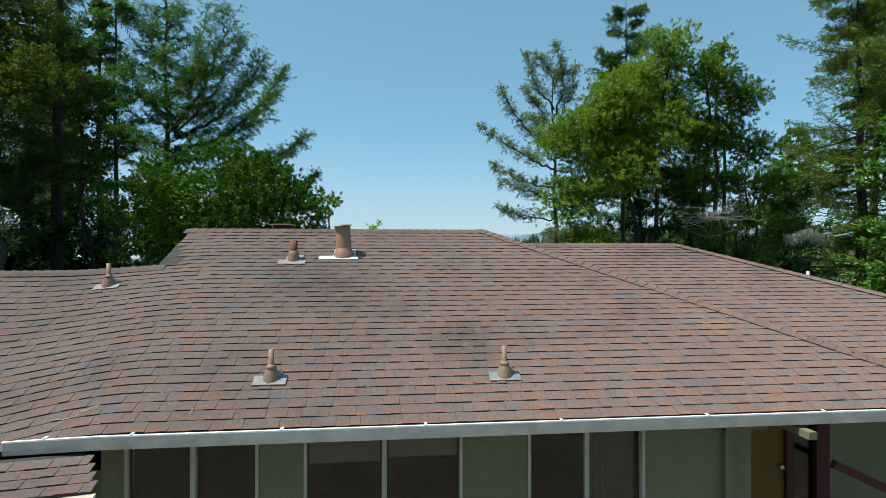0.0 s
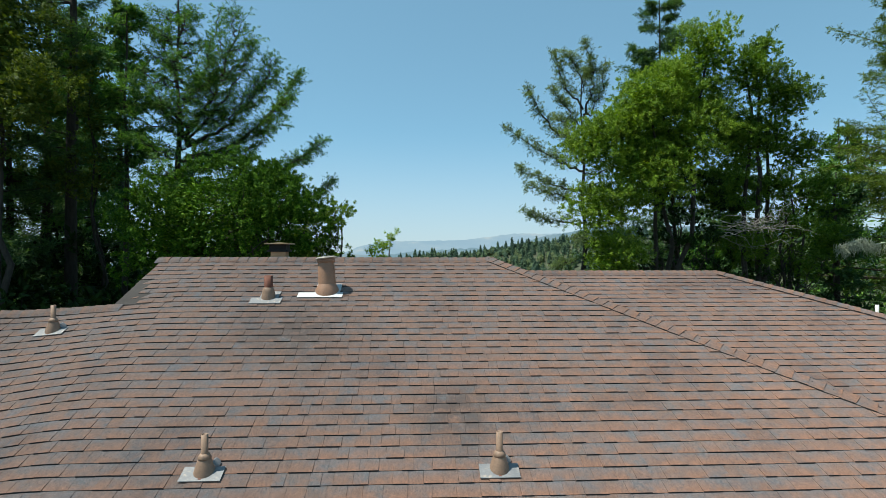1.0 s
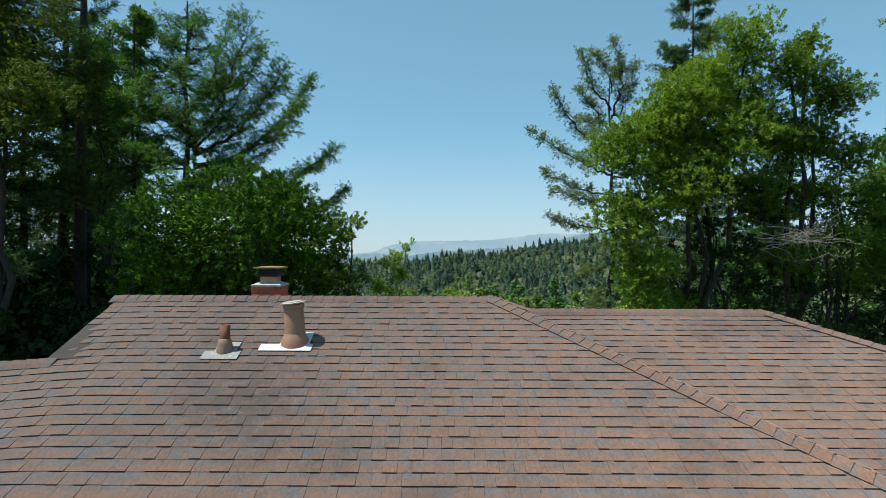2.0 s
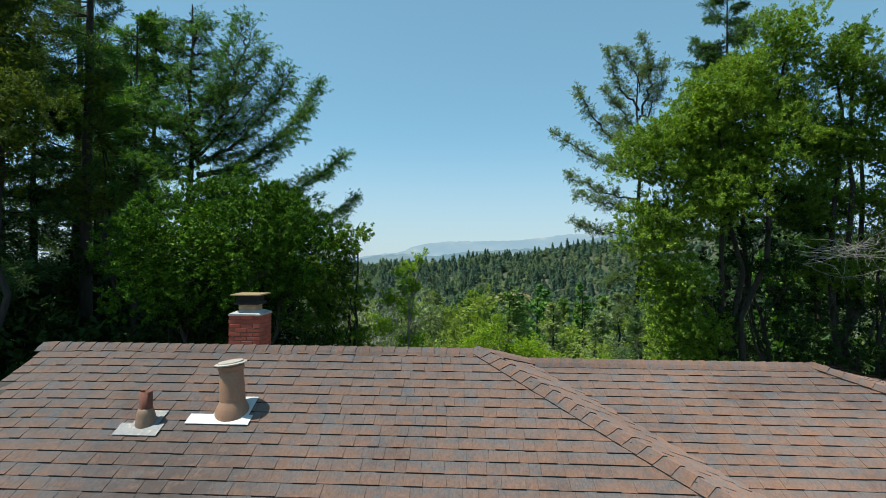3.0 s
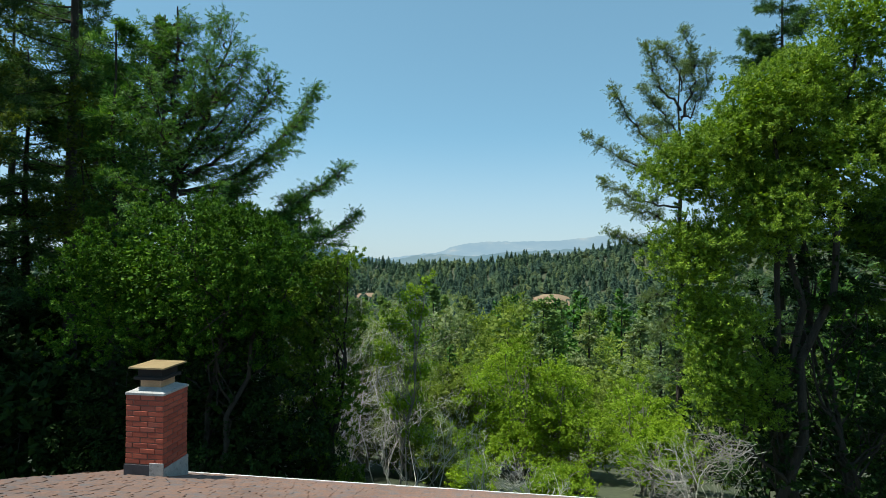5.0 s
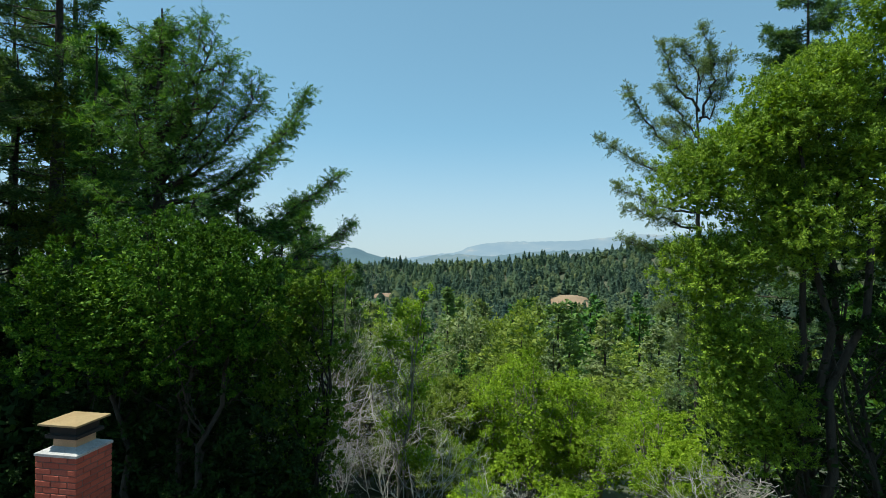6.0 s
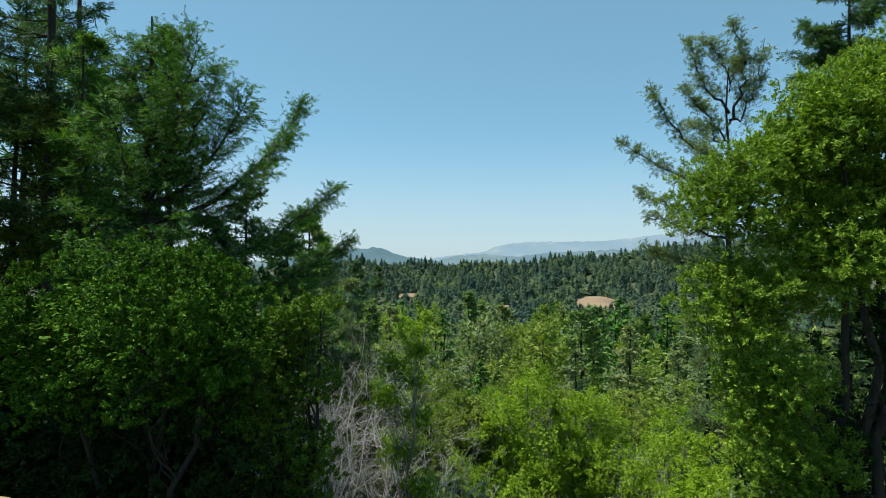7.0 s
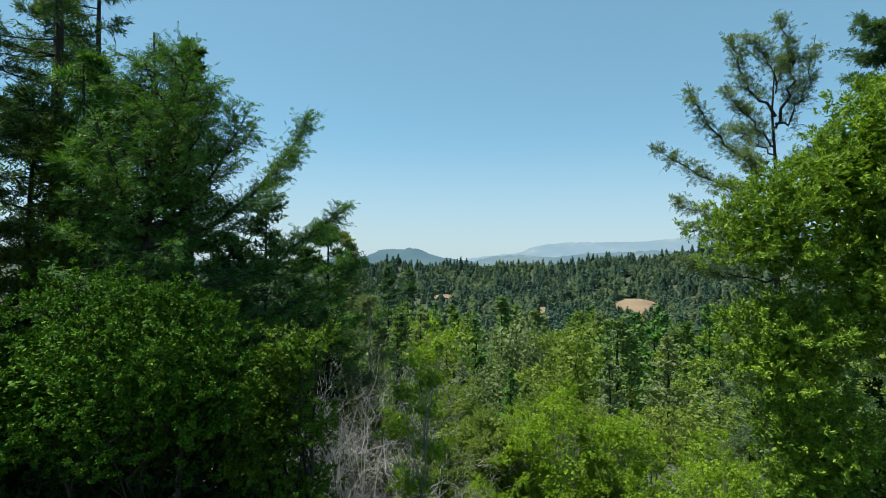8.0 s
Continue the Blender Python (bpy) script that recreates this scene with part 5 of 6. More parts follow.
# ================= chimney =================
def chimney(x0, y0):
    w, ch, bl, bh, j = 0.515, 0.0677, 0.194, 0.0572, 0.0105
    top, base = 4.262, 2.85
    c = tagged(empty("chimney", (x0, y0, base)), "red brick chimney with cement crown and yellowed metal cap", "chimney")
    core = part("mortar_core", box(x0 + 0.008, x0 + w - 0.008, y0 + 0.008, y0 + w - 0.008, base, top - 0.008), M_MORTAR, c, "dark mortar joints")
    def brick_mesh(ln, wd):
        b = box(-ln / 2, ln / 2, -wd / 2, wd / 2, -bh / 2, bh / 2)
        bmesh.ops.bevel(b, geom=b.edges[:], offset=0.004, segments=1, affect='EDGES')
        me = bpy.data.meshes.new("brick")
        b.to_mesh(me)
        b.free()
        me.materials.append(M_BRICK_OB)
        return me
    full, half = brick_mesh(bl, 0.09), brick_mesh(0.092, 0.09)
    rng = np.random.default_rng(3)
    z = top - 0.012 - bh / 2
    row = 0
    while z > base:
        for side in range(4):
            a = (row + side) % 2
            # each face: two full bricks and a half, the half changing ends by course
            cells = [("h", 0.046), ("f", 0.046 * 2 + j + bl / 2), ("f", 0.092 + 2 * j + bl * 1.5)] if a else [("f", bl / 2), ("f", bl * 1.5 + j), ("h", 2 * bl + 2 * j + 0.046)]
            for kind, s in cells:
                s = min(s, w - (0.097 if kind == "f" else 0.046))
                if side == 0:
                    p, r = (x0 + s, y0 + 0.045), 0
                elif side == 1:
                    p, r = (x0 + w - 0.045, y0 + s), 90
                elif side == 2:
                    p, r = (x0 + w - s, y0 + w - 0.045), 0
                else:
                    p, r = (x0 + 0.045, y0 + w - s), 90
                o = new("brick", full if kind == "f" else half)
                o.parent = c
                o.matrix_basis = Matrix.Translation((-x0, -y0, -base)) @ pose(p[0] + rng.normal() * 0.0012, p[1] + rng.normal() * 0.0012, z, 0, 0, r + rng.normal() * 0.3)
        z -= ch
        row += 1
    # crown: a sloped cement cap
    bm = bmesh.new()
    lo = [bm.verts.new(p) for p in ((x0 - 0.008, y0 - 0.008, top - 0.01), (x0 + w + 0.008, y0 - 0.008, top - 0.01), (x0 + w + 0.008, y0 + w + 0.008, top - 0.01), (x0 - 0.008, y0 + w + 0.008, top - 0.01))]
    m1 = [bm.verts.new((v.co.x, v.co.y, top + 0.018)) for v in lo]
    i = 0.13
    hi = [bm.verts.new(p) for p in ((x0 + i, y0 + i, top + 0.075), (x0 + w - i, y0 + i, top + 0.075), (x0 + w - i, y0 + w - i, top + 0.075), (x0 + i, y0 + w - i, top + 0.075))]
    for A, B in ((lo, m1), (m1, hi)):
        for k in range(4):
            bm.faces.new((A[k], A[(k + 1) % 4], B[(k + 1) % 4], B[k]))
    bm.faces.new(hi)
    bm.faces.new(lo[::-1])
    bmesh.ops.recalc_face_normals(bm, faces=bm.faces[:])
    part("crown", bm, M_CROWN, c, "grey cement crown")
    xc, yc = x0 + w / 2, y0 + w / 2
    part("flue_tile", box(xc - 0.145, xc + 0.145, yc - 0.145, yc + 0.145, top + 0.03, top + 0.165, 0.012), M_CLAY, c, "orange clay flue tile")
    part("cap_band", box(xc - 0.20, xc + 0.20, yc - 0.20, yc + 0.20, top + 0.165, top + 0.205, 0.008), M_DARKIN, c, "black metal band")
    part("cap_screen", box(xc - 0.165, xc + 0.165, yc - 0.165, yc + 0.165, top + 0.205, top + 0.315), M_DARKIN, c, "sooty spark screen")
    bm = box(xc - 0.245, xc + 0.245, yc - 0.245, yc + 0.245, top + 0.315, top + 0.335)
    r = bmesh.ops.create_vert(bm, co=(xc, yc, top + 0.35))["vert"]
    up = [f for f in bm.faces if f.normal.z > 0.9][0]
    vs = up.verts[:]
    bmesh.ops.delete(bm, geom=[up], context='FACES_ONLY')
    for k in range(4):
        bm.faces.new((vs[k], vs[(k + 1) % 4], r[0]))
    part("cap_lid", bm, M_STEELCAP, c, "yellowed sheet metal lid")
    part("flashing", box(x0 - 0.012, x0 + w * 0.66, y0 - 0.012, y0 + 0.004, base, 3.37), M_LEAD, c, "dark lead apron flashing")
    part("flashing", box(x0 + w * 0.66, x0 + w + 0.012, y0 - 0.013, y0 + 0.004, base, 3.40), M_CROWN, c, "grey mortar smear")
    part("flashing", box(x0 + w - 0.004, x0 + w + 0.013, y0, y0 + w + 0.01, base, 3.33), M_CROWN, c, "grey mortar smear")

M_BRICK_OB, nt_b, bb = mat_base("red brick each")
rnd_b = nt_b.nodes.new("ShaderNodeObjectInfo").outputs["Random"]
cb = ramp(nt_b, rnd_b, [(0.0, (0.27, 0.062, 0.040)), (0.4, (0.37, 0.082, 0.048)), (0.8, (0.42, 0.100, 0.058)), (1.0, (0.32, 0.086, 0.058))])
gb = noise_out(nt_b, 70.0, 4, 0.6)
cb = mixc(nt_b, 1.0, cb, ramp(nt_b, gb, [(0.3, (0.75, 0.75, 0.75)), (0.7, (1.2, 1.18, 1.15))]), 'MULTIPLY')
nt_b.links.new(cb, bb.inputs["Base Color"])
bb.inputs["Roughness"].default_value = 0.9
bump(nt_b, bb, gb, 0.5, 0.004)
chimney(-2.44, 11.66)

# ================= trees near the house =================
broadleaf("laurel_tree", (-4.9, 17.6, gz(-4.9, 17.6)),
          [(-5.0, 17.2, 5.5, 2.7, 2.1, 1.7), (-6.75, 17.0, 4.7, 1.35, 1.5, 1.5), (-3.5, 17.2, 5.4, 1.1, 1.3, 1.4), (-5.2, 18.3, 4.0, 2.2, 1.2, 1.2)],
          3000, 44, 0.060, M_LAUREL, M_BARK, "dense rounded dark green laurel tree behind the house", "tree", 21, 0.11, 0.36, 36, stems=3, slim=0.55)
broadleaf("laurel_bush", (-2.7, 19.6, gz(-2.7, 19.6)), [(-2.4, 19.6, 5.5, 0.72, 0.8, 0.8), (-3.2, 19.5, 4.7, 0.85, 0.9, 0.95), (-2.5, 19.5, 3.9, 0.75, 0.8, 0.9), (-3.3, 19.4, 2.9, 0.9, 0.9, 1.1), (-2.3, 19.6, 2.2, 0.7, 0.8, 1.0), (-3.0, 19.6, 0.9, 1.0, 0.9, 1.2), (-2.5, 19.8, -0.6, 0.8, 0.8, 1.1)],
          1500, 34, 0.064, M_BUSH_DIM_MAPLE, M_BARK, "bright green laurel bush beside the larger laurel", "bush", 26, 0.08, 0.30, 40, stems=3, slim=0.55)
# the laurel's shaded lower half, its darkness carried by the leaf colour
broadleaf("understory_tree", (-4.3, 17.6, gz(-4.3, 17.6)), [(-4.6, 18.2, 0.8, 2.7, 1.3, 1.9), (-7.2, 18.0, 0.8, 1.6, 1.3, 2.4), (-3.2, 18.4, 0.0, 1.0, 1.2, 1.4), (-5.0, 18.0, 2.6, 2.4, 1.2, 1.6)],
          1300, 20, 0.105, M_SHADE, M_BARK, "lower boughs and saplings under the laurel, shade put into their colour", "tree", 25, 0.06, 0.42, 24, "understory trees", stems=3)
def limb(a, e, mid=None, fat=0.07, rise=-0.18):
    """A limb from a to e; without a middle it sets out low and turns up at its end."""
    a, e = Vector(a), Vector(e)
    if mid is None:
        mid = (a + e) / 2 + Vector((0, 0, rise * abs(e.z - a.z) - 0.02 * (e - a).length))
    return tuple(a), tuple(mid), tuple(e), fat

FORK = (-7.7, 20.7)
def from_stem(z, e, mid=None, fat=0.06):
    f = max(0.0, (z - 8.0) / 6.0)
    return limb((FORK[0] - 0.7 * f, FORK[1] + 0.9 * f, z), e, mid, fat)
def level_bough(k):
    """Boughs in a rising spiral round the stem, nearly level, with upturned ends."""
    f = (k + 0.5) / 36
    z, az = 6.2 + 7.3 * f, 2.4 * k
    ln = 2.35 * (1.06 - f) ** 0.55 * (0.72 + 0.4 * math.sin(k * 5.3) ** 2)
    g = max(0.0, (z - 8.0) / 6.0)
    x, y = FORK[0] - 0.7 * g, FORK[1] + 0.9 * g
    e = (x + ln * math.cos(az), y + ln * math.sin(az), z + ln * 0.24)
    return limb((x, y, z), e, (x + ln * 0.5 * math.cos(az), y + ln * 0.5 * math.sin(az), z + ln * 0.02), 0.04)
LEVEL_BOUGHS = tuple(level_bough(k) for k in range(36))
bough_fir("fir_tree", (-7.7, 20.7, gz(-7.7, 20.7)), (-8.4, 21.6, 14.0),
          (from_stem(8.6, (-5.4, 19.6, 12.4), (-6.5, 20.2, 10.2), 0.10), from_stem(8.2, (-4.5, 20.5, 11.2), (-6.0, 20.6, 9.2), 0.09), from_stem(7.8, (-4.35, 23.3, 11.7), (-5.9, 22.2, 9.0), 0.10),
           from_stem(6.6, (-3.6, 24.1, 9.14), (-5.6, 22.6, 7.2), 0.09), from_stem(5.4, (-3.3, 24.4, 7.3), (-5.4, 22.8, 5.9), 0.08), from_stem(8.4, (-5.25, 20.2, 11.5), (-6.4, 20.4, 9.7)),
           from_stem(9.8, (-6.7, 21.2, 13.3)), from_stem(10.6, (-9.2, 21.8, 13.3)), from_stem(9.0, (-9.8, 20.9, 11.6)), from_stem(8.5, (-7.4, 18.9, 10.7)), from_stem(7.4, (-5.3, 21.7, 8.6))) + LEVEL_BOUGHS,
          M_FIR, M_BARK, "green fir forking into long upturned boughs", 31)
conifer("fir_tree", (-9.7, 20.5, gz(-9.7, 20.5)), 13.2 - gz(-9.7, 20.5), 1.6, 22, M_FIR, M_BARK, "slender fir with a thin bare trunk and sparse boughs", 32, 0.45, 0.15, 12, 3, power=0.5, trunk_r=0.13, droop=0.5, uneven=0.8, spread=0.2, fine=True)
conifer("fir_tree", (-12.5, 22.0, gz(-12.5, 22.0)), 23.5 - gz(-12.5, 22.0), 2.7, 70, M_FIR_DARK, M_BARK, "tall dark fir with open drooping branches", 33, 0.34, 0.13, 16, 3, power=0.35, trunk_r=0.26, droop=0.6, rise=0.05, uneven=0.8, spread=0.17, fine=True)
conifer("fir_tree", (-17.0, 27.5, gz(-17.0, 27.5)), 27.0, 4.6, 80, M_FIR_DARK, M_BARK, "tall dark fir with open drooping branches", 34, 0.12, 0.20, 16, 2, power=0.42, trunk_r=0.34, droop=0.6, rise=-0.05, uneven=0.7, spread=0.18, fine=True)
conifer("fir_tree", (-14.4, 25.2, gz(-14.4, 25.2)), 18.5, 3.2, 70, M_FIR, M_BARK, "dense green fir in the dark grove", 311, 0.1, 0.20, 16, 2, power=0.5, uneven=0.7, spread=0.2, droop=0.5, fine=True)
conifer("fir_tree", (-16.2, 24.0, gz(-16.2, 24.0)), 17.0, 3.6, 85, M_FIR_DARK, M_BARK, "dark green fir in the dark grove", 312, 0.1, 0.20, 16, 2, power=0.5, uneven=0.7, spread=0.22, droop=0.5, fine=True)
conifer("fir_tree", (-18.5, 31.5, gz(-18.5, 31.5)), 21.0, 4.4, 120, M_FIR_DARK, M_BARK, "tall dark fir in the grove", 313, 0.05, 0.30, 16, 5, power=0.5, uneven=0.7, spread=0.25, slim=0.4, droop=0.5)
conifer("fir_tree", (-16.0, 32.0, gz(-16.0, 32.0)), 24.0, 4.2, 100, M_FIR_DARK, M_BARK, "tall dark fir with open drooping branches", 35, 0.15, 0.28, 18, 5, power=0.8, trunk_r=0.30, thin=0.1, droop=0.6, rise=-0.10, uneven=0.7, spread=0.18, slim=0.36)
conifer("fir_tree", (-14.8, 19.6, gz(-14.8, 19.6)), 19.5, 3.4, 85, M_FIR_DARK, M_BARK, "dark green fir with dense boughs", 318, 0.25, 0.16, 17, 3, power=0.45, trunk_r=0.27, uneven=0.7, spread=0.20, droop=0.5, fine=True)
conifer("fir_tree", (-16.6, 16.2, gz(-16.6, 16.2)), 19.0, 4.0, 110, M_FIR_GOLD, M_BARK, "fir with yellowing green needles", 319, 0.05, 0.17, 16, 3, power=0.6, trunk_r=0.27, uneven=0.7, spread=0.22, droop=0.5, fine=True)
conifer("fir_tree", (-9.0, 33.5, gz(-9.0, 33.5)), 9.2 - gz(-9.0, 33.5), 3.5, 64, M_FIR, M_BARK, "younger green fir with drooping boughs behind the laurels", 317, 0.08, 0.14, 16, 4, power=0.5, uneven=0.7, spread=0.24, droop=0.5, fine=True)
for x, y, top, r, leaf, words, k in ((-19.5, 57.4, 9.5, 4.6, M_VALLEY_GREY, "tall grey-green fir with lichened boughs beyond the grove", 320), (-26.0, 86.0, 5.4, 4.0, M_FIR_DARK, "dark green fir with upswept boughs in the valley", 321), (-29.5, 105.0, 5.0, 5.6, M_FIR_DARK, "dark green fir with upswept boughs in the valley", 322), (-17.6, 52.0, 5.6, 3.4, M_VALLEY, "olive green fir beyond the grove", 323)):
    conifer("fir_tree", (x, y, gz(x, y)), top - gz(x, y), r, 120, leaf, M_BARK, words, k, 0.05, 0.32, 14, 4, power=0.6, uneven=0.6, spread=0.28, slim=0.4, droop=0.3, rise=0.1)
conifer("fir_tree", (-5.8, 31.4, gz(-5.8, 31.4)), 5.9 - gz(-5.8, 31.4), 2.0, 44, M_FIR_GREY, M_BARK_PALE, "small fir with pale lichen-hung boughs", 324, 0.1, 0.14, 14, 2, power=0.6, uneven=0.8, spread=0.22, droop=0.6, fine=True, trunk_r=0.10)
for x, y, top, r, k in ((-8.6, 30.4, 7.9, 3.0, 325), (-12.9, 34.0, 10.4, 4.4, 326), (-11.4, 29.0, 8.4, 3.2, 327)):
    conifer("fir_tree", (x, y, gz(x, y)), top - gz(x, y), r, 120, M_FIR_DARK, M_BARK, "dense dark fir behind the forked fir", k, 0.03, 0.24, 14, 4, power=0.6, uneven=0.6, spread=0.26, slim=0.36, droop=0.5)
broadleaf("tanoak_tree", (-11.2, 17.2, gz(-11.2, 17.2)), [(-9.9, 15.9, 8.6, 1.1, 1.0, 1.0), (-10.9, 16.6, 10.4, 1.3, 1.2, 1.3), (-11.8, 17.2, 12.4, 1.3, 1.3, 1.3), (-12.2, 17.4, 8.2, 1.4, 1.3, 1.6), (-12.6, 17.8, 14.2, 1.0, 1.0, 1.1)],
          1250, 22, 0.085, M_TANOAK, M_BARK, "tall tanoak with yellowing green leaves at the grove's edge", "tree", 29, 0.13, 0.38, 24, stems=2, slim=0.45)
broadleaf("tanoak_tree", (-10.9, 21.2, gz(-10.9, 21.2)), [(-10.8, 20.8, 9.0, 0.9, 0.9, 0.8), (-10.4, 20.6, 7.6, 1.0, 0.9, 0.7), (-11.4, 21.2, 10.6, 0.8, 0.8, 0.8), (-11.6, 21.0, 6.9, 0.9, 0.9, 0.8)],
          420, 22, 0.080, M_TANOAK, M_BARK, "slim tanoak with sparse yellow-green leaves", "tree", 28, 0.09, 0.34, 14, stems=2, slim=0.45)
# the outermost stand out of view, added to keep light off the grove
for i, (x, y, h, r) in enumerate(((-21.0, 22.0, 24.0, 5.0), (-19.5, 15.5, 21.0, 4.8), (-24.0, 31.0, 27.0, 5.5), (-20.0, 36.0, 26.0, 5.2), (-27.0, 19.0, 25.0, 5.4), (-26.0, 11.0, 24.0, 5.2), (-18.0, 20.5, 20.0, 4.4))):
    conifer("fir_tree", (x, y, gz(x, y)), h, r, 110, M_FIR_DARK, M_BARK, "tall dark fir in deep shade", 360 + i, 0.03, 0.34, 10, 4, power=0.6, trunk_r=0.34, group="dark firs")
# grove undergrowth, the gloom painted into its leaves
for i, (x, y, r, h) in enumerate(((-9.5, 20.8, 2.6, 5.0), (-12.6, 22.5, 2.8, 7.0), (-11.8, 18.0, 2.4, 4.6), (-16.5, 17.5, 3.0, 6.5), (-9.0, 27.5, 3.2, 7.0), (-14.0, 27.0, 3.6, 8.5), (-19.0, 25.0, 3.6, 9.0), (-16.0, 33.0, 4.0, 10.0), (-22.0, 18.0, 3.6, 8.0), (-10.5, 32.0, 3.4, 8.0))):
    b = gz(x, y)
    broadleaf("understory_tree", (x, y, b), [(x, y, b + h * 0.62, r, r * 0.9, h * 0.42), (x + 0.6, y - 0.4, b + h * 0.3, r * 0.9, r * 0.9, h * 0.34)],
              460, 10, 0.25, M_SHADE, M_BARK, "understory tree with deep shade in its leaf colour", "tree", 50 + i, 0.10, 0.5, 14, "understory trees", stems=2)

# right-hand group
broadleaf("maple_tree", (9.6, 21.2, gz(9.6, 21.2)),
          [(7.15, 20.4, 8.3, 1.15, 1.2, 1.1), (7.5, 20.5, 6.1, 1.25, 1.3, 1.1), (8.0, 20.8, 4.2, 1.2, 1.2, 1.1), (9.1, 20.7, 10.0, 1.25, 1.2, 1.05), (8.3, 20.5, 9.2, 0.9, 0.9, 0.9), (10.4, 21.0, 11.0, 1.05, 1.1, 0.95), (11.8, 21.2, 12.3, 1.15, 1.1, 1.2),
           (10.8, 21.0, 8.7, 1.6, 1.5, 1.5), (9.2, 20.6, 7.2, 1.4, 1.4, 1.3), (8.6, 21.0, 2.4, 1.2, 1.2, 1.4), (11.9, 21.6, 10.2, 1.1, 1.2, 1.2), (9.6, 22.2, 8.6, 1.7, 1.4, 1.8)],
          6400, 30, 0.074, M_LIVEOAK, M_BARK, "tall bright green maple with many leafy lobes", "tree", 22, 0.15, 0.36, 60, stems=4, slim=0.40, shell=0.62)
# same leaf as the maple, its shade put into a darker colour
broadleaf("dim_maple", (13.6, 21.6, gz(13.6, 21.6)),
          [(13.6, 21.2, 11.4, 1.05, 1.0, 1.1), (15.2, 21.5, 10.5, 0.95, 1.0, 0.95), (13.1, 21.4, 9.0, 1.3, 1.2, 1.2), (14.6, 21.6, 9.0, 0.9, 0.9, 0.8), (14.2, 21.5, 12.6, 0.5, 0.5, 0.5), (12.6, 21.8, 6.8, 1.2, 1.1, 1.0), (13.8, 22.0, 4.8, 1.4, 1.2, 1.0)],
          2500, 30, 0.078, M_BUSH_DIM_MAPLE, M_BARK, "second maple, leaf colour darkened for shade", "tree", 23, 0.16, 0.36, 44, stems=3, slim=0.38, shell=0.6)
# the darkened leaf colour carries the shade here too
broadleaf("dim_maple", (15.4, 21.8, gz(15.4, 21.8)),
          [(15.7, 21.6, 8.3, 0.95, 0.9, 0.9), (14.7, 21.4, 7.0, 0.85, 0.8, 0.7), (16.5, 21.9, 6.7, 0.95, 0.9, 0.9), (15.4, 21.6, 5.5, 0.9, 0.9, 0.7), (17.2, 22.2, 5.0, 0.9, 0.9, 0.8), (16.0, 22.0, 3.9, 1.2, 1.0, 0.8)],
          1100, 28, 0.080, M_BUSH_DIM_MAPLE, M_BARK, "slender open tree beside it, leaf colour also darkened for shade", "tree", 123, 0.11, 0.34, 36, stems=3, slim=0.38, shell=0.5)
# shade below the maples, as near-black leaves
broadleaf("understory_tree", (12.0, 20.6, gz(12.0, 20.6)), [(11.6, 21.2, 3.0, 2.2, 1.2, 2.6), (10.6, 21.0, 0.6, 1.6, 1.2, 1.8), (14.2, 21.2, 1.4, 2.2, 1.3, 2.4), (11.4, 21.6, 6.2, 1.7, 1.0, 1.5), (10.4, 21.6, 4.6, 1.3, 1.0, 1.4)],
          720, 26, 0.11, M_SHADE, M_BARK, "lower growth under the maples, leaf colour darkened for shade", "tree", 24, 0.10, 0.45, 40, "understory trees", stems=3)
def limb_fir(name, base, top, limbs, leaf, bark, label, seed, blade=0.15, twig=0.85, trunk_r=0.3):
    """An old open fir: bare crooked limbs, with short twigs that carry needle tufts along their outer part."""
    rng = np.random.default_rng(seed)
    t = tagged(empty(name, base), label, "tree")
    h = Heap()
    stem = bend_line((base[0], base[1], base[2] - 0.3), top, 12, 0.0, rng, 0.07)
    h.add(*tube(stem, np.linspace(trunk_r, 0.03, 12), 8))
    Vs, Fs, cnt = [], [], 0
    for p0, p1, p2, fat in limbs:
        a, m, e = (np.array(q, float) for q in (p0, p1, p2))
        q = np.linspace(0, 1, 14)[:, None]
        Q = a * (1 - q) ** 2 + 2 * (2 * m - (a + e) / 2) * q * (1 - q) + e * q * q
        Q[1:-1] += rng.normal(size=(12, 3)) * 0.09
        h.add(*tube(Q, np.linspace(fat, 0.012, 14), 5))
        ln = np.linalg.norm(e - a)
        for _ in range(int(ln * 12) + 8):
            f = 0.2 + 0.8 * rng.random() ** 0.8
            o = Q[int(f * 13)]
            tang = unit(e - a)
            d = unit(tang * 0.6 + rand_dirs(1, rng)[0] + np.array([0, 0, 0.30]))
            L = twig * (0.35 + 0.75 * rng.random()) * (1.15 - 0.65 * f)
            R = bend_line(o, o + d * L, 5, 0.25, rng, 0.3)
            h.add(*tube(R, np.linspace(0.016, 0.005, 5), 3))
            n = 11
            u = 0.25 + 0.78 * rng.random(n)
            P = o + d * L * u[:, None] + rng.normal(size=(n, 3)) * np.array([0.15, 0.15, 0.10])
            P[:, 2] += L * 0.25 * u * (1 - u)
            D = unit(d + rng.normal(size=(n, 3)) * 0.7 + np.array([0, 0, 0.2]))
            N = unit(rng.normal(size=(n, 3)) * 0.6 + np.array([0, 0, 1.0]))
            sz = blade * (0.6 + 0.8 * rng.random(n))
            V, F = sprays(P, D, N, sz * 1.7, rng, SPRIGS_PLAIN)
            Vs.append(V)
            Fs.append(F + cnt)
            cnt += len(V)
    child("crown", np_mesh("crown", np.concatenate(Vs), np.concatenate(Fs), leaf), t)
    child("trunk", h.mesh("trunk", bark, True), t)
    return t

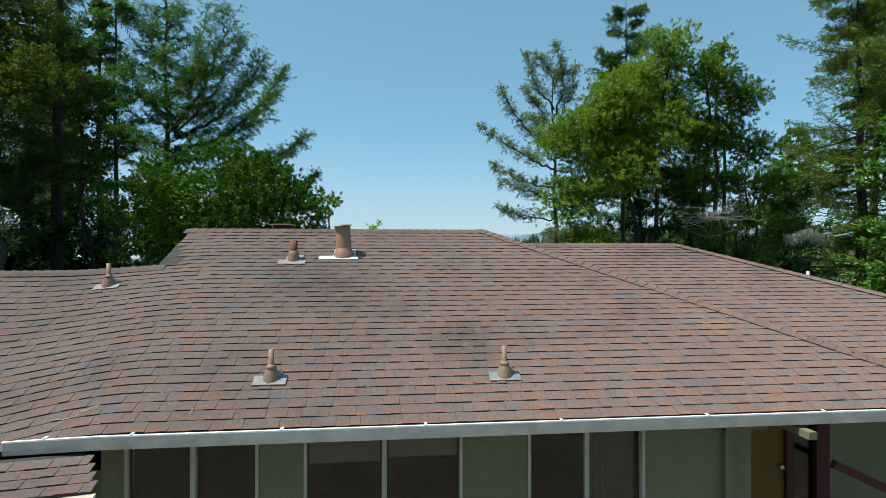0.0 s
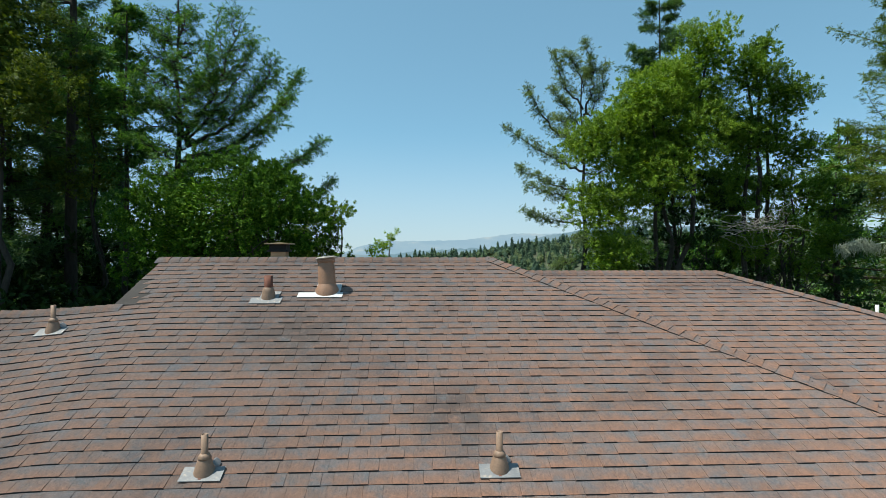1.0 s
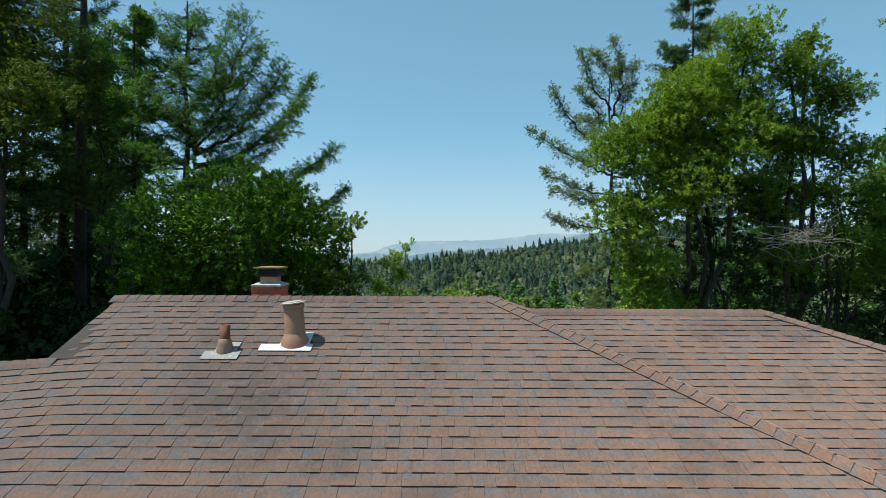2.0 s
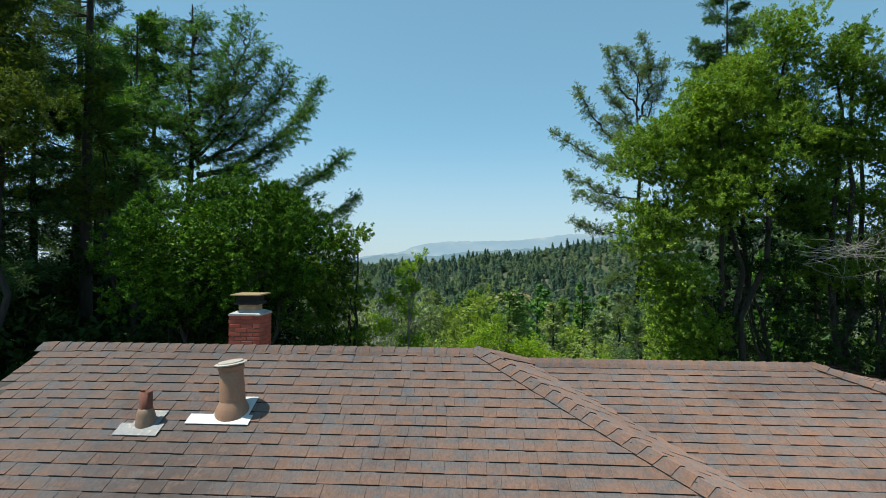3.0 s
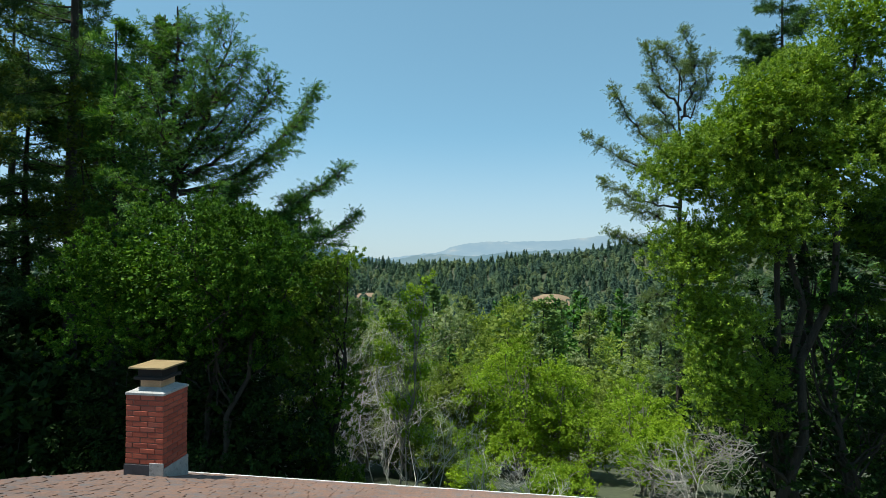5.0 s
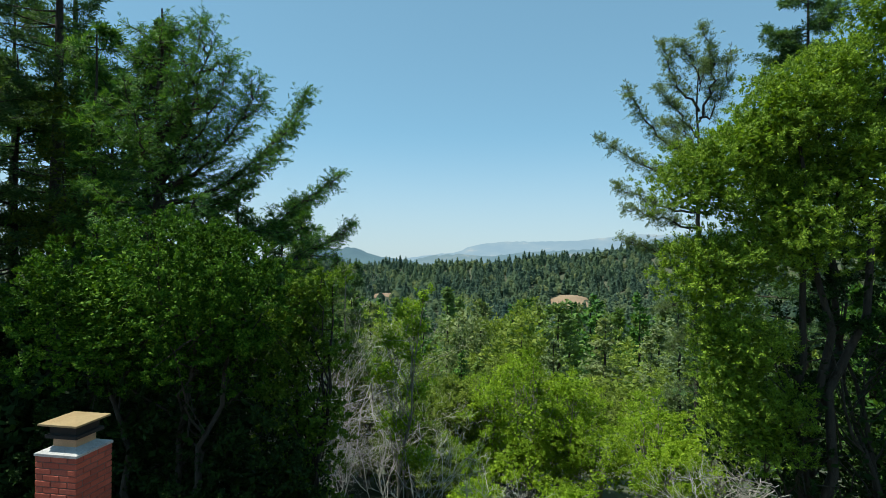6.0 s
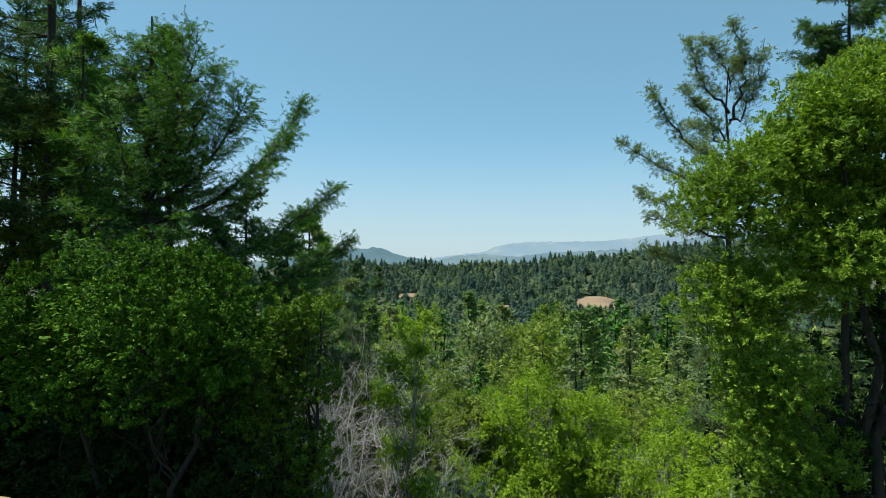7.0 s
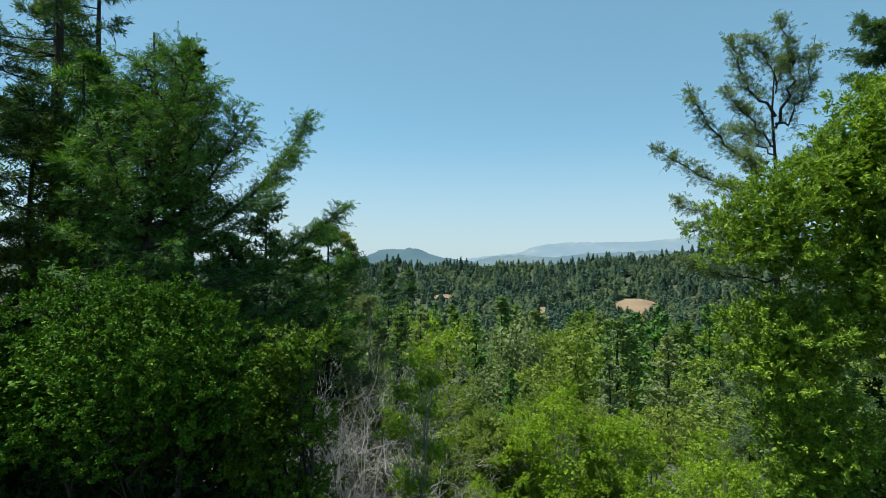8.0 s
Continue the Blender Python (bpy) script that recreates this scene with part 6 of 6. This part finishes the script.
limb_fir("fir_tree", (12.9, 40.2, gz(12.9, 40.2)), (12.85, 40.2, 17.6),
         (((12.9, 40.2, 10.4), (10.6, 40.0, 11.4), (6.6, 39.8, 13.7), 0.10), ((12.6, 40.2, 12.6), (10.4, 40.6, 13.9), (8.75, 40.8, 17.35), 0.10), ((12.9, 40.2, 15.0), (11.5, 40.2, 16.9), (10.8, 40.4, 19.6), 0.09),
          ((12.9, 40.2, 14.4), (13.5, 40.0, 17.4), (12.9, 40.0, 20.2), 0.09), ((12.9, 40.2, 14.6), (14.0, 40.4, 15.6), (14.8, 40.6, 19.2), 0.08), ((12.9, 40.2, 16.6), (12.3, 39.8, 18.0), (11.4, 39.8, 19.0), 0.05),
          ((12.9, 40.2, 8.0), (10.6, 39.6, 8.6), (8.2, 39.4, 9.4), 0.08), ((12.9, 40.2, 9.0), (10.4, 41.0, 9.6), (8.4, 41.4, 11.0), 0.08), ((12.9, 40.2, 6.6), (10.6, 40.6, 6.8), (8.4, 40.6, 7.6), 0.07),
          ((12.9, 40.2, 13.4), (11.6, 39.4, 14.6), (10.2, 38.6, 16.2), 0.06), ((12.9, 40.2, 12.0), (14.6, 40.8, 13.0), (16.2, 41.2, 15.0), 0.07), ((12.9, 40.2, 11.0), (11.6, 38.8, 12.0), (10.8, 37.6, 12.6), 0.07),
          ((12.9, 40.2, 4.0), (11.4, 39.2, 3.6), (10.4, 38.6, 3.2), 0.05), ((12.9, 40.2, 2.4), (11.6, 38.8, 1.8), (11.0, 37.8, 1.2), 0.05), ((12.9, 40.2, 0.6), (12.4, 38.8, 0.2), (12.0, 37.6, -0.4), 0.05), ((12.9, 40.2, 3.2), (13.2, 38.8, 2.8), (13.4, 37.8, 2.4), 0.05), ((12.9, 40.2, -1.2), (11.6, 39.2, -1.6), (10.6, 38.6, -2.2), 0.05), ((12.9, 40.2, 5.4), (12.2, 38.8, 5.4), (11.6, 37.8, 5.2), 0.05),
          ((12.9, 40.2, 16.2), (13.3, 41.0, 17.6), (13.8, 41.6, 18.4), 0.05), ((12.9, 40.2, 10.0), (14.8, 39.4, 10.6), (16.6, 39.0, 11.6), 0.07), ((12.9, 40.2, 13.0), (12.2, 41.6, 14.2), (11.4, 42.6, 15.2), 0.05)),
         M_FIR_GREY, M_BARK, "old grey-green fir with lichen and gappy boughs", 41)
conifer("fir_tree", (17.0, 36.5, gz(17.0, 36.5)), 21.9 - gz(17.0, 36.5), 5.4, 120, M_FIR_DARK, M_BARK, "dense dark fir behind the maples", 42, 0.2, 0.16, 15, 5, power=0.6, trunk_r=0.33, spread=0.2, fine=True)
conifer("fir_tree", (22.6, 23.4, gz(22.6, 23.4)), 21.5, 5.2, 150, M_FIR_GOLD, M_BARK, "tall green fir with drooping boughs and yellowing tips", 43, 0.10, 0.13, 18, 4, power=0.42, trunk_r=0.34, droop=0.6, uneven=0.7, spread=0.22, rise=-0.05, fine=True)
conifer("fir_tree", (27.0, 27.0, gz(27.0, 27.0)), 23.0, 5.0, 150, M_FIR, M_BARK, "tall green fir at the clearing's edge", 44, 0.05, 0.34, 11, 4, power=0.6, trunk_r=0.35)
conifer("fir_tree", (19.0, 31.0, gz(19.0, 31.0)), 17.0, 4.2, 130, M_FIR_DARK, M_BARK, "dark fir behind the maples", 45, 0.08, 0.34, 11, 4, power=0.7)
conifer("fir_tree", (24.0, 16.0, gz(24.0, 16.0)), 20.0, 4.6, 130, M_FIR, M_BARK, "tall green fir beside the house", 46, 0.08, 0.32, 11, 4, power=0.6)
# understory again in the leaf colour darkened for shade
for i, (x, y, r, h) in enumerate(((12.2, 27.5, 2.8, 6.0), (17.5, 24.5, 2.6, 5.5), (17.0, 20.0, 2.2, 4.0), (20.0, 27.0, 3.0, 6.0), (23.0, 31.0, 3.2, 7.0))):
    b = gz(x, y)
    broadleaf("understory_tree", (x, y, b), [(x, y, b + h * 0.62, r, r * 0.9, h * 0.42), (x + 0.6, y - 0.4, b + h * 0.3, r * 0.8, r * 0.8, h * 0.3)],
              380, 10, 0.25, M_SHADE, M_BARK, "understory tree with deep shade in its leaf colour", "tree", 70 + i, 0.10, 0.45, 14, "understory trees", stems=2)

for i, (x, y, h, r) in enumerate(((18.6, 23.2, 11.0, 3.0), (20.6, 19.2, 12.0, 3.2), (26.5, 21.0, 17.0, 4.2), (25.5, 31.5, 18.0, 4.4), (31.0, 24.0, 19.0, 4.6), (15.8, 29.0, 10.0, 3.2), (21.5, 36.0, 16.0, 4.2), (29.0, 35.0, 20.0, 4.8))):
    conifer("fir_tree", (x, y, gz(x, y)), h, r, 80, (M_FIR_DARK, M_FIR)[i % 2], M_BARK, "shaded fir in the grove beside the maples", 380 + i, 0.02, 0.26, 13, 5, power=0.6, spread=0.24, slim=0.4, droop=0.5, uneven=0.7, group="grove firs")

# middle: saplings, dead shrubs and bright brush
def brush(x, y, top, r, seed, leaf=None, label="bright green bush on the slope", clumps=250, size=0.135):
    b = gz(x, y)
    h = top - b
    rng = np.random.default_rng(seed + 900)
    domes = [(x, y, b + h * 0.42, r * 0.62, r * 0.62, h * 0.36)]
    for k in range(11):
        a, f = 2.4 * k + rng.random(), math.sqrt((k + 0.5) / 11)
        q = r * 0.30 * (0.8 + 0.5 * rng.random())
        domes.append((x + r * 0.78 * f * math.cos(a), y + r * 0.78 * f * math.sin(a), b + h * (0.86 - 0.42 * f * f) - q * 0.6 * rng.random(), q, q, q * 0.95))
    broadleaf("bush", (x, y, b), domes, int(clumps * 2.2), 22 if leaf is None else 14, size * 0.62, leaf or M_BRUSH, M_BARK_PALE, label, "bush", seed, 0.08, 0.24, 18, "bushes on the slope", shell=0.8, stems=3)
for i, (x, y, top, r) in enumerate(((1.9, 41.0, 0.9, 2.6), (5.9, 38.9, 0.0, 2.6), (-0.4, 43.5, -1.2, 2.4), (9.4, 35.5, -0.6, 2.2), (2.8, 32.1, -2.3, 1.9), (6.4, 32.9, -1.8, 2.1), (8.6, 29.5, -1.0, 1.7), (4.5, 28.5, -3.2, 1.7), (10.5, 41.5, -1.5, 2.6), (1.0, 27.6, -2.6, 1.2), (0.2, 33.6, -2.6, 1.9), (-1.4, 33.0, -2.4, 1.6), (1.8, 35.6, -2.2, 1.9), (4.6, 35.4, -2.0, 1.9), (11.2, 31.0, -0.4, 2.1), (13.6, 37.0, -0.2, 2.6), (2.9, 33.4, 2.3, 2.0), (4.9, 34.6, 1.2, 1.9), (0.9, 34.2, 0.3, 1.7))):
    brush(x, y, top, r, 90 + i)
for i, (x, y, top, r) in enumerate(((-4.6, 31.5, 1.8, 1.8), (-2.2, 30.2, 0.2, 1.6), (-6.4, 31.0, 2.4, 1.9), (-0.6, 35.0, 0.6, 1.8), (-1.0, 29.5, -1.4, 1.5), (-3.2, 31.0, -0.2, 1.7), (-2.8, 36.5, -0.8, 2.4), (-5.8, 34.5, 0.6, 2.4), (4.0, 47.0, -1.5, 3.0), (-4.5, 44.0, 0.0, 3.0), (8.0, 50.0, -2.5, 3.0), (0.0, 52.0, -2.0, 3.0))):
    brush(x, y, top, r, 110 + i, M_OLIVE, "olive green tree on the slope", 340, 0.17)
broadleaf("sapling", (-1.7, 25.4, gz(-1.7, 25.4)), [(-0.50, 24.2, 5.10, 0.22, 0.25, 0.30), (-0.75, 24.3, 4.65, 0.34, 0.35, 0.30), (-1.25, 24.6, 4.45, 0.40, 0.40, 0.35), (-0.85, 24.5, 3.90, 0.50, 0.50, 0.32), (-1.7, 24.8, 3.45, 0.50, 0.50, 0.40),
           (-1.0, 24.8, 2.9, 0.65, 0.6, 0.40), (-2.1, 25.0, 2.2, 0.55, 0.6, 0.5), (-0.9, 25.0, 1.6, 0.7, 0.6, 0.5), (-1.5, 25.2, 0.4, 0.8, 0.7, 0.6), (-0.7, 25.2, -0.8, 0.9, 0.7, 0.6)], 520, 18, 0.075, M_BRUSH, M_BARK_PALE,
          "slender sapling with sparse pale green leaves", "tree", 130, 0.05, 0.24, 26, shell=0.3)
for i, (x, y, h, sp, st) in enumerate(((-1.7, 25.7, 6.6, 0.13, 4), (-4.2, 27.1, 9.0, 0.10, 4), (-5.4, 27.6, 6.4, 0.14, 5), (-0.6, 24.6, 4.0, 0.30, 4), (1.5, 24.5, 3.2, 0.5, 4), (-2.6, 27.5, 6.0, 0.2, 3), (9.2, 25.5, 3.6, 0.6, 4), (3.6, 24.5, 2.6, 0.6, 4))):
    twig_shrub("dead_shrub", (x, y, gz(x, y)), h, sp, st, M_TWIG, "bare grey lichen-covered dead shrub", 140 + i, 5 if i < 3 else 4, 0.024, "dead shrubs")
twig_shrub("dead_shrub", (-4.7, 26.6, gz(-4.7, 26.6)), 6.6, 0.12, 5, M_TWIG, "tall pale grey lichen-covered dead shrub", 171, 5, 0.024, "dead shrubs")
for i, (x, y, z, dx, dy) in enumerate(((8.3, 19.3, 1.4, -1.9, -0.6), (11.8, 20.2, 5.2, 1.8, -0.8), (7.0, 19.6, 0.2, -1.6, -0.5))):
    rng_ = np.random.default_rng(160 + i)
    h = Heap()
    for k in range(12):
        a = np.array([x, y, z]) + rng_.normal(size=3) * 0.15
        e = a + np.array([dx, dy, 0.1]) * (0.5 + 0.6 * rng_.random()) + rng_.normal(size=3) * 0.5
        Q = bend_line(a, e, 7, -0.15, rng_, 0.3)
        h.add(*tube(Q, np.linspace(0.012, 0.004, 7), 4))
        for m_ in range(9):
            q = Q[rng_.integers(2, 7)]
            h.add(*tube(bend_line(q, q + unit(rand_dirs(1, rng_)[0] + np.array([dx, dy, 0.0]) * 0.4) * 0.5, 4, 0, rng_, 0.3), np.linspace(0.006, 0.002, 4), 3))
    tagged(new("dead_branch", h.mesh("dead_branch", M_BRANCH, True)), "bare grey dead branch hanging among the maples", "branch", "dead branches")

# ================= woods on the slopes =================
def wood_kinds(n, blade, st, per, clumps, leaves, size, seed):
    """Seven kinds of valley tree, at one fineness."""
    kinds = []
    for i, (leaf, hgt, rad, pw, thin) in enumerate(((M_VALLEY, 15.0, 4.2, 0.95, 0.0), (M_VALLEY_GREY, 15.0, 4.0, 0.8, 0.0), (M_FIR, 16.0, 4.0, 1.0, 0.0), (M_VALLEY, 13.0, 4.4, 0.7, 0.0))):
        kinds.append(conifer("fir_tree", (0, 0, -400), hgt, rad, n, leaf, M_BARK, "fir in the wooded valley", seed + i, 0.06, blade, st, per, spread=0.34, slim=0.6, uneven=0.7, rise=-0.02, droop=0.4, power=pw, thin=thin, group="valley firs", limbs=False))
    for i, leaf in enumerate((M_OLIVE, M_VALLEY_GREY, M_BRUSH)):
        kinds.append(broadleaf("valley_tree", (0, 0, -400), [(0, 0, -392.5, 2.7, 2.7, 2.9), (1.3, 0.6, -395, 2.2, 2.2, 2.6), (-1.3, -0.4, -395.5, 2.2, 2.2, 2.6)], clumps, leaves, size, leaf, M_BARK,
                     "rounded broadleaf tree in the wooded valley", "tree", seed + 10 + i, 0.15, 0.8, 5, "valley broadleaf trees"))
    return kinds

def in_meadow(x, y):
    for mx_, my_, ma, mb in MEADOWS:
        if ((x - mx_) / (ma * 1.02)) ** 2 + ((y - my_) / (mb * 1.02)) ** 2 < 1:
            return True
        f = (my_ - y)
        if 0 < f < 70 and abs(x - mx_ * y / my_ - ma * 0.15) < ma * 0.42:
            return True
    return False

near_kinds = wood_kinds(90, 0.38, 8, 2, 330, 9, 0.28, 200)
far_kinds = wood_kinds(56, 0.58, 5, 2, 170, 5, 0.54, 230)
rng_w = np.random.default_rng(77)
placed = []
tries = 0
used = {}
while len(placed) < 330 and tries < 9000:
    tries += 1
    r = 46 + 165 * rng_w.random() ** 0.75
    a = radians(float(np.clip(rng_w.normal() * 19, -55, 55)))
    x, y = 2 + r * math.sin(a), 8 + r * math.cos(a)
    if abs(math.degrees(a)) > 27 and r < 60:
        continue
    gap = 5.2 + r * 0.016
    if any((x - px) ** 2 + (y - py) ** 2 < gap * gap for px, py in placed):
        continue
    placed.append((x, y))
    k = int(rng_w.choice(7, p=(0.22, 0.24, 0.10, 0.16, 0.16, 0.09, 0.03)))
    full = (15.0, 15.0, 16.0, 13.0, 10.4, 10.4, 10.4)[k] * 1.05
    fall = 0.068 + (0.045 + 0.13 * max(0.0, (95 - r) / 45)) * rng_w.random()
    s = min(1.7, max(0.5, (7.8 - r * fall - gz(x, y)) / full))
    m = pose(x, y, gz(x, y) - 0.2, 0, 0, 360 * rng_w.random()) @ Matrix.Diagonal((min(s, 1.2) * 1.25, min(s, 1.2) * 1.25, s, 1))
    kinds = near_kinds if r < 80 else far_kinds
    if kinds[k] in used:
        copy_thing(kinds[k], m)
    else:
        used[kinds[k]] = m
for kind_, m in used.items():
    kind_.matrix_basis = m

def far_woods():
    """Thousands of trees on the far slopes, as one spread of stuff: firs as ragged drooping tiers, oaks as lumpy domes."""
    rng = np.random.default_rng(78)
    n = 8000
    r = rng.uniform(165 ** 1.5, 960 ** 1.5, n) ** (1 / 1.5)
    a = np.radians(np.clip(rng.normal(size=n) * 20, -62, 62) - 1)
    x, y = 2 + r * np.sin(a), 8 + r * np.cos(a)
    ok = np.array([not in_meadow(p, q) for p, q in zip(x, y)])
    x, y, r = x[ok], y[ok], r[ok]
    n = len(x)
    z = ground_z(x, y) - 0.5
    stand = np.sin(x * 0.031 + 1.0) * np.cos(y * 0.023) + 0.5 * np.sin(x * 0.071 + y * 0.05)
    con = rng.random(n) < np.clip(0.62 + 0.3 * stand, 0.25, 0.95)
    hgt = np.where(con, rng.gamma(12.0, 1.15, n).clip(7, 21), rng.uniform(7, 13, n))
    shade = np.clip(np.where(con, 0.30, 0.72) + rng.normal(size=n) * 0.22, 0, 1)
    Vs, As = [], []
    for pick, tufts in ((r < 330, 84), (r >= 330, 46)):
        xs_, ys_, zs_, hs_, ss_, cs_ = x[pick], y[pick], z[pick], hgt[pick], shade[pick], con[pick]
        c = len(xs_)
        q = np.where(cs_[:, None], 0.22, 0.12) + np.where(cs_[:, None], 0.78, 0.88) * rng.random((c, tufts)) ** 0.85
        az = rng.random((c, tufts)) * 6.283
        cone = 0.27 * (1.02 - q) ** 0.62
        dome = 0.42 * np.sqrt(np.clip(1 - (q * 1.5 - 0.5) ** 2, 0.02, 1))
        # boughs stand out unevenly round each tree
        uneven = 0.8 + 0.35 * np.sin(az * 3 + q * 17 + ss_[:, None] * 40)
        rad = np.where(cs_[:, None], cone, dome) * hs_[:, None] * uneven * (0.55 + 0.45 * rng.random((c, tufts)) ** 0.5)
        C = np.stack([xs_[:, None] + rad * np.cos(az), ys_[:, None] + rad * np.sin(az), zs_[:, None] + hs_[:, None] * np.where(cs_[:, None], 0.05 + 0.93 * q, 0.10 + 0.85 * q)], -1).reshape(-1, 3)
        N = unit(np.stack([np.cos(az), np.sin(az), np.where(cs_[:, None], 1.7, 0.9 + q)], -1).reshape(-1, 3) + rng.normal(size=(c * tufts, 3)) * 0.10)
        A = unit(np.cross(N, rng.normal(size=N.shape)))
        B = np.cross(N, A)
        size = (hs_[:, None] * np.where(cs_[:, None], 0.160 * (1.15 - 0.70 * q), 0.150) * (0.7 + 0.6 * rng.random((c, tufts)))).reshape(-1, 1) * (0.8 if tufts > 60 else 0.9)
        Vs.append(np.stack([C + A * size, C - A * size * 0.5 + B * size * 0.8, C - A * size * 0.5 - B * size * 0.8], 1).reshape(-1, 3))
        # the closed heart of each crown, a faceted cone or dome
        turn = np.arange(7)[None, :] * 0.8976 + rng.random((c, 1)) * 6.283
        wide = hs_[:, None] * (1 + 0.22 * rng.normal(size=(c, 7)).clip(-1.5, 1.5))
        rings = []
        for rc, zc, rd, zd in ((0.225, 0.10, 0.36, 0.15), (0.125, 0.52, 0.36, 0.55), (0.012, 0.95, 0.10, 0.88)):
            rad_, up_ = np.where(cs_[:, None], rc, rd) * wide, np.where(cs_[:, None], zc, zd) * hs_[:, None]
            rings.append(np.stack([xs_[:, None] + rad_ * np.cos(turn), ys_[:, None] + rad_ * np.sin(turn), zs_[:, None] + up_ + 0 * turn], -1))
        for low_, high_ in zip(rings, rings[1:]):
            a2, b2 = np.roll(low_, -1, 1), np.roll(high_, -1, 1)
            Vs.append(np.stack([low_, a2, b2, low_, b2, high_], 2).reshape(-1, 3))
        heart = np.repeat(ss_, 42)
        As.append(np.repeat(np.clip(ss_[:, None] + rng.normal(size=(c, tufts)) * 0.05, 0, 1).reshape(-1), 3))
        As += [heart, heart]
    V = np.concatenate(Vs)
    F = np.arange(len(V)).reshape(-1, 3)
    tagged(new("woodland", np_mesh("woodland", V, F, M_WOODS, False, np.concatenate(As))), "dense mixed conifer and oak woodland covering the far slopes", "woodland", kind="stuff")
far_woods()

# ================= small things =================
def roof_twig(x, y, length, heading, seed):
    rng = np.random.default_rng(seed)
    h = Heap()
    a = np.array([x, y, on_roof(x, y) + 0.024])
    e = np.array([x + length * math.cos(heading), y + length * math.sin(heading), 0.0])
    e[2] = on_roof(e[0], e[1]) + 0.024
    Q = bend_line(a, e, 6, 0.05, rng, 0.35)
    h.add(*tube(Q, np.linspace(0.0035, 0.0015, 6), 5))
    for k in range(3):
        q = Q[2 + k]
        d = unit(rng.normal(size=3) * np.array([1, 1, 0.2]))
        h.add(*tube(bend_line(q, q + d * length * 0.3, 4, 0.0, rng, 0.2), np.linspace(0.002, 0.001, 4), 4))
    tagged(new("twig", h.mesh("twig", M_MOSS, True)), "pale dry twig lying on the shingles", "twig", "twigs on the roof")
roof_twig(-2.52, 4.46, 0.18, 0.9, 501)
roof_twig(-2.40, 4.60, 0.13, 0.4, 502)
roof_twig(-1.52, 4.50, 0.07, 1.2, 503)
pz = R2_Z - (7.28 - R2_X) / HX * S
pole = tagged(empty("vent_pole", (7.28, 8.52, pz - 0.1)), "thin pale vent pole on the side wing", "vent")
part("pipe", lathe([(0.0, -0.3), (0.024, -0.3), (0.024, 3.67 - pz), (0.019, 3.67 - pz), (0.019, 0.0)], 14, at=(7.28, 8.52, pz)), M_FLASHW, pole, "pale pipe", True)
part("collar", lathe([(0.07, -0.02), (0.06, 0.02), (0.03, 0.09), (0.025, 0.09)], 18, at=(7.28, 8.52, pz)), M_FLASH, pole, "grey collar", True)
# lichen beards on a low bough beside the wing
rng_m = np.random.default_rng(520)
h = Heap()
bough = bend_line((20.4, 21.6, 4.7), (16.7, 20.6, 4.65), 10, 0.15, rng_m, 0.25)
h.add(*tube(bough, np.linspace(0.06, 0.012, 10), 6))
for k in range(320):
    f = 9 - 6 * rng_m.random() ** 1.8
    q = bough[int(f)] + (bough[min(int(f) + 1, 9)] - bough[int(f)]) * (f - int(f)) + rng_m.normal(size=3) * np.array([0.12, 0.12, 0.05])
    ln = 0.12 + 0.36 * rng_m.random()
    e = q + np.array([rng_m.normal() * 0.12, rng_m.normal() * 0.12, -ln])
    h.add(*tube(bend_line(q, e, 4, 0.0, rng_m, 0.4), np.linspace(0.012, 0.004, 4), 3))
tagged(new("lichen_bough", h.mesh("lichen_bough", M_MOSS, True)), "fir bough hung with pale grey-green lichen", "branch")
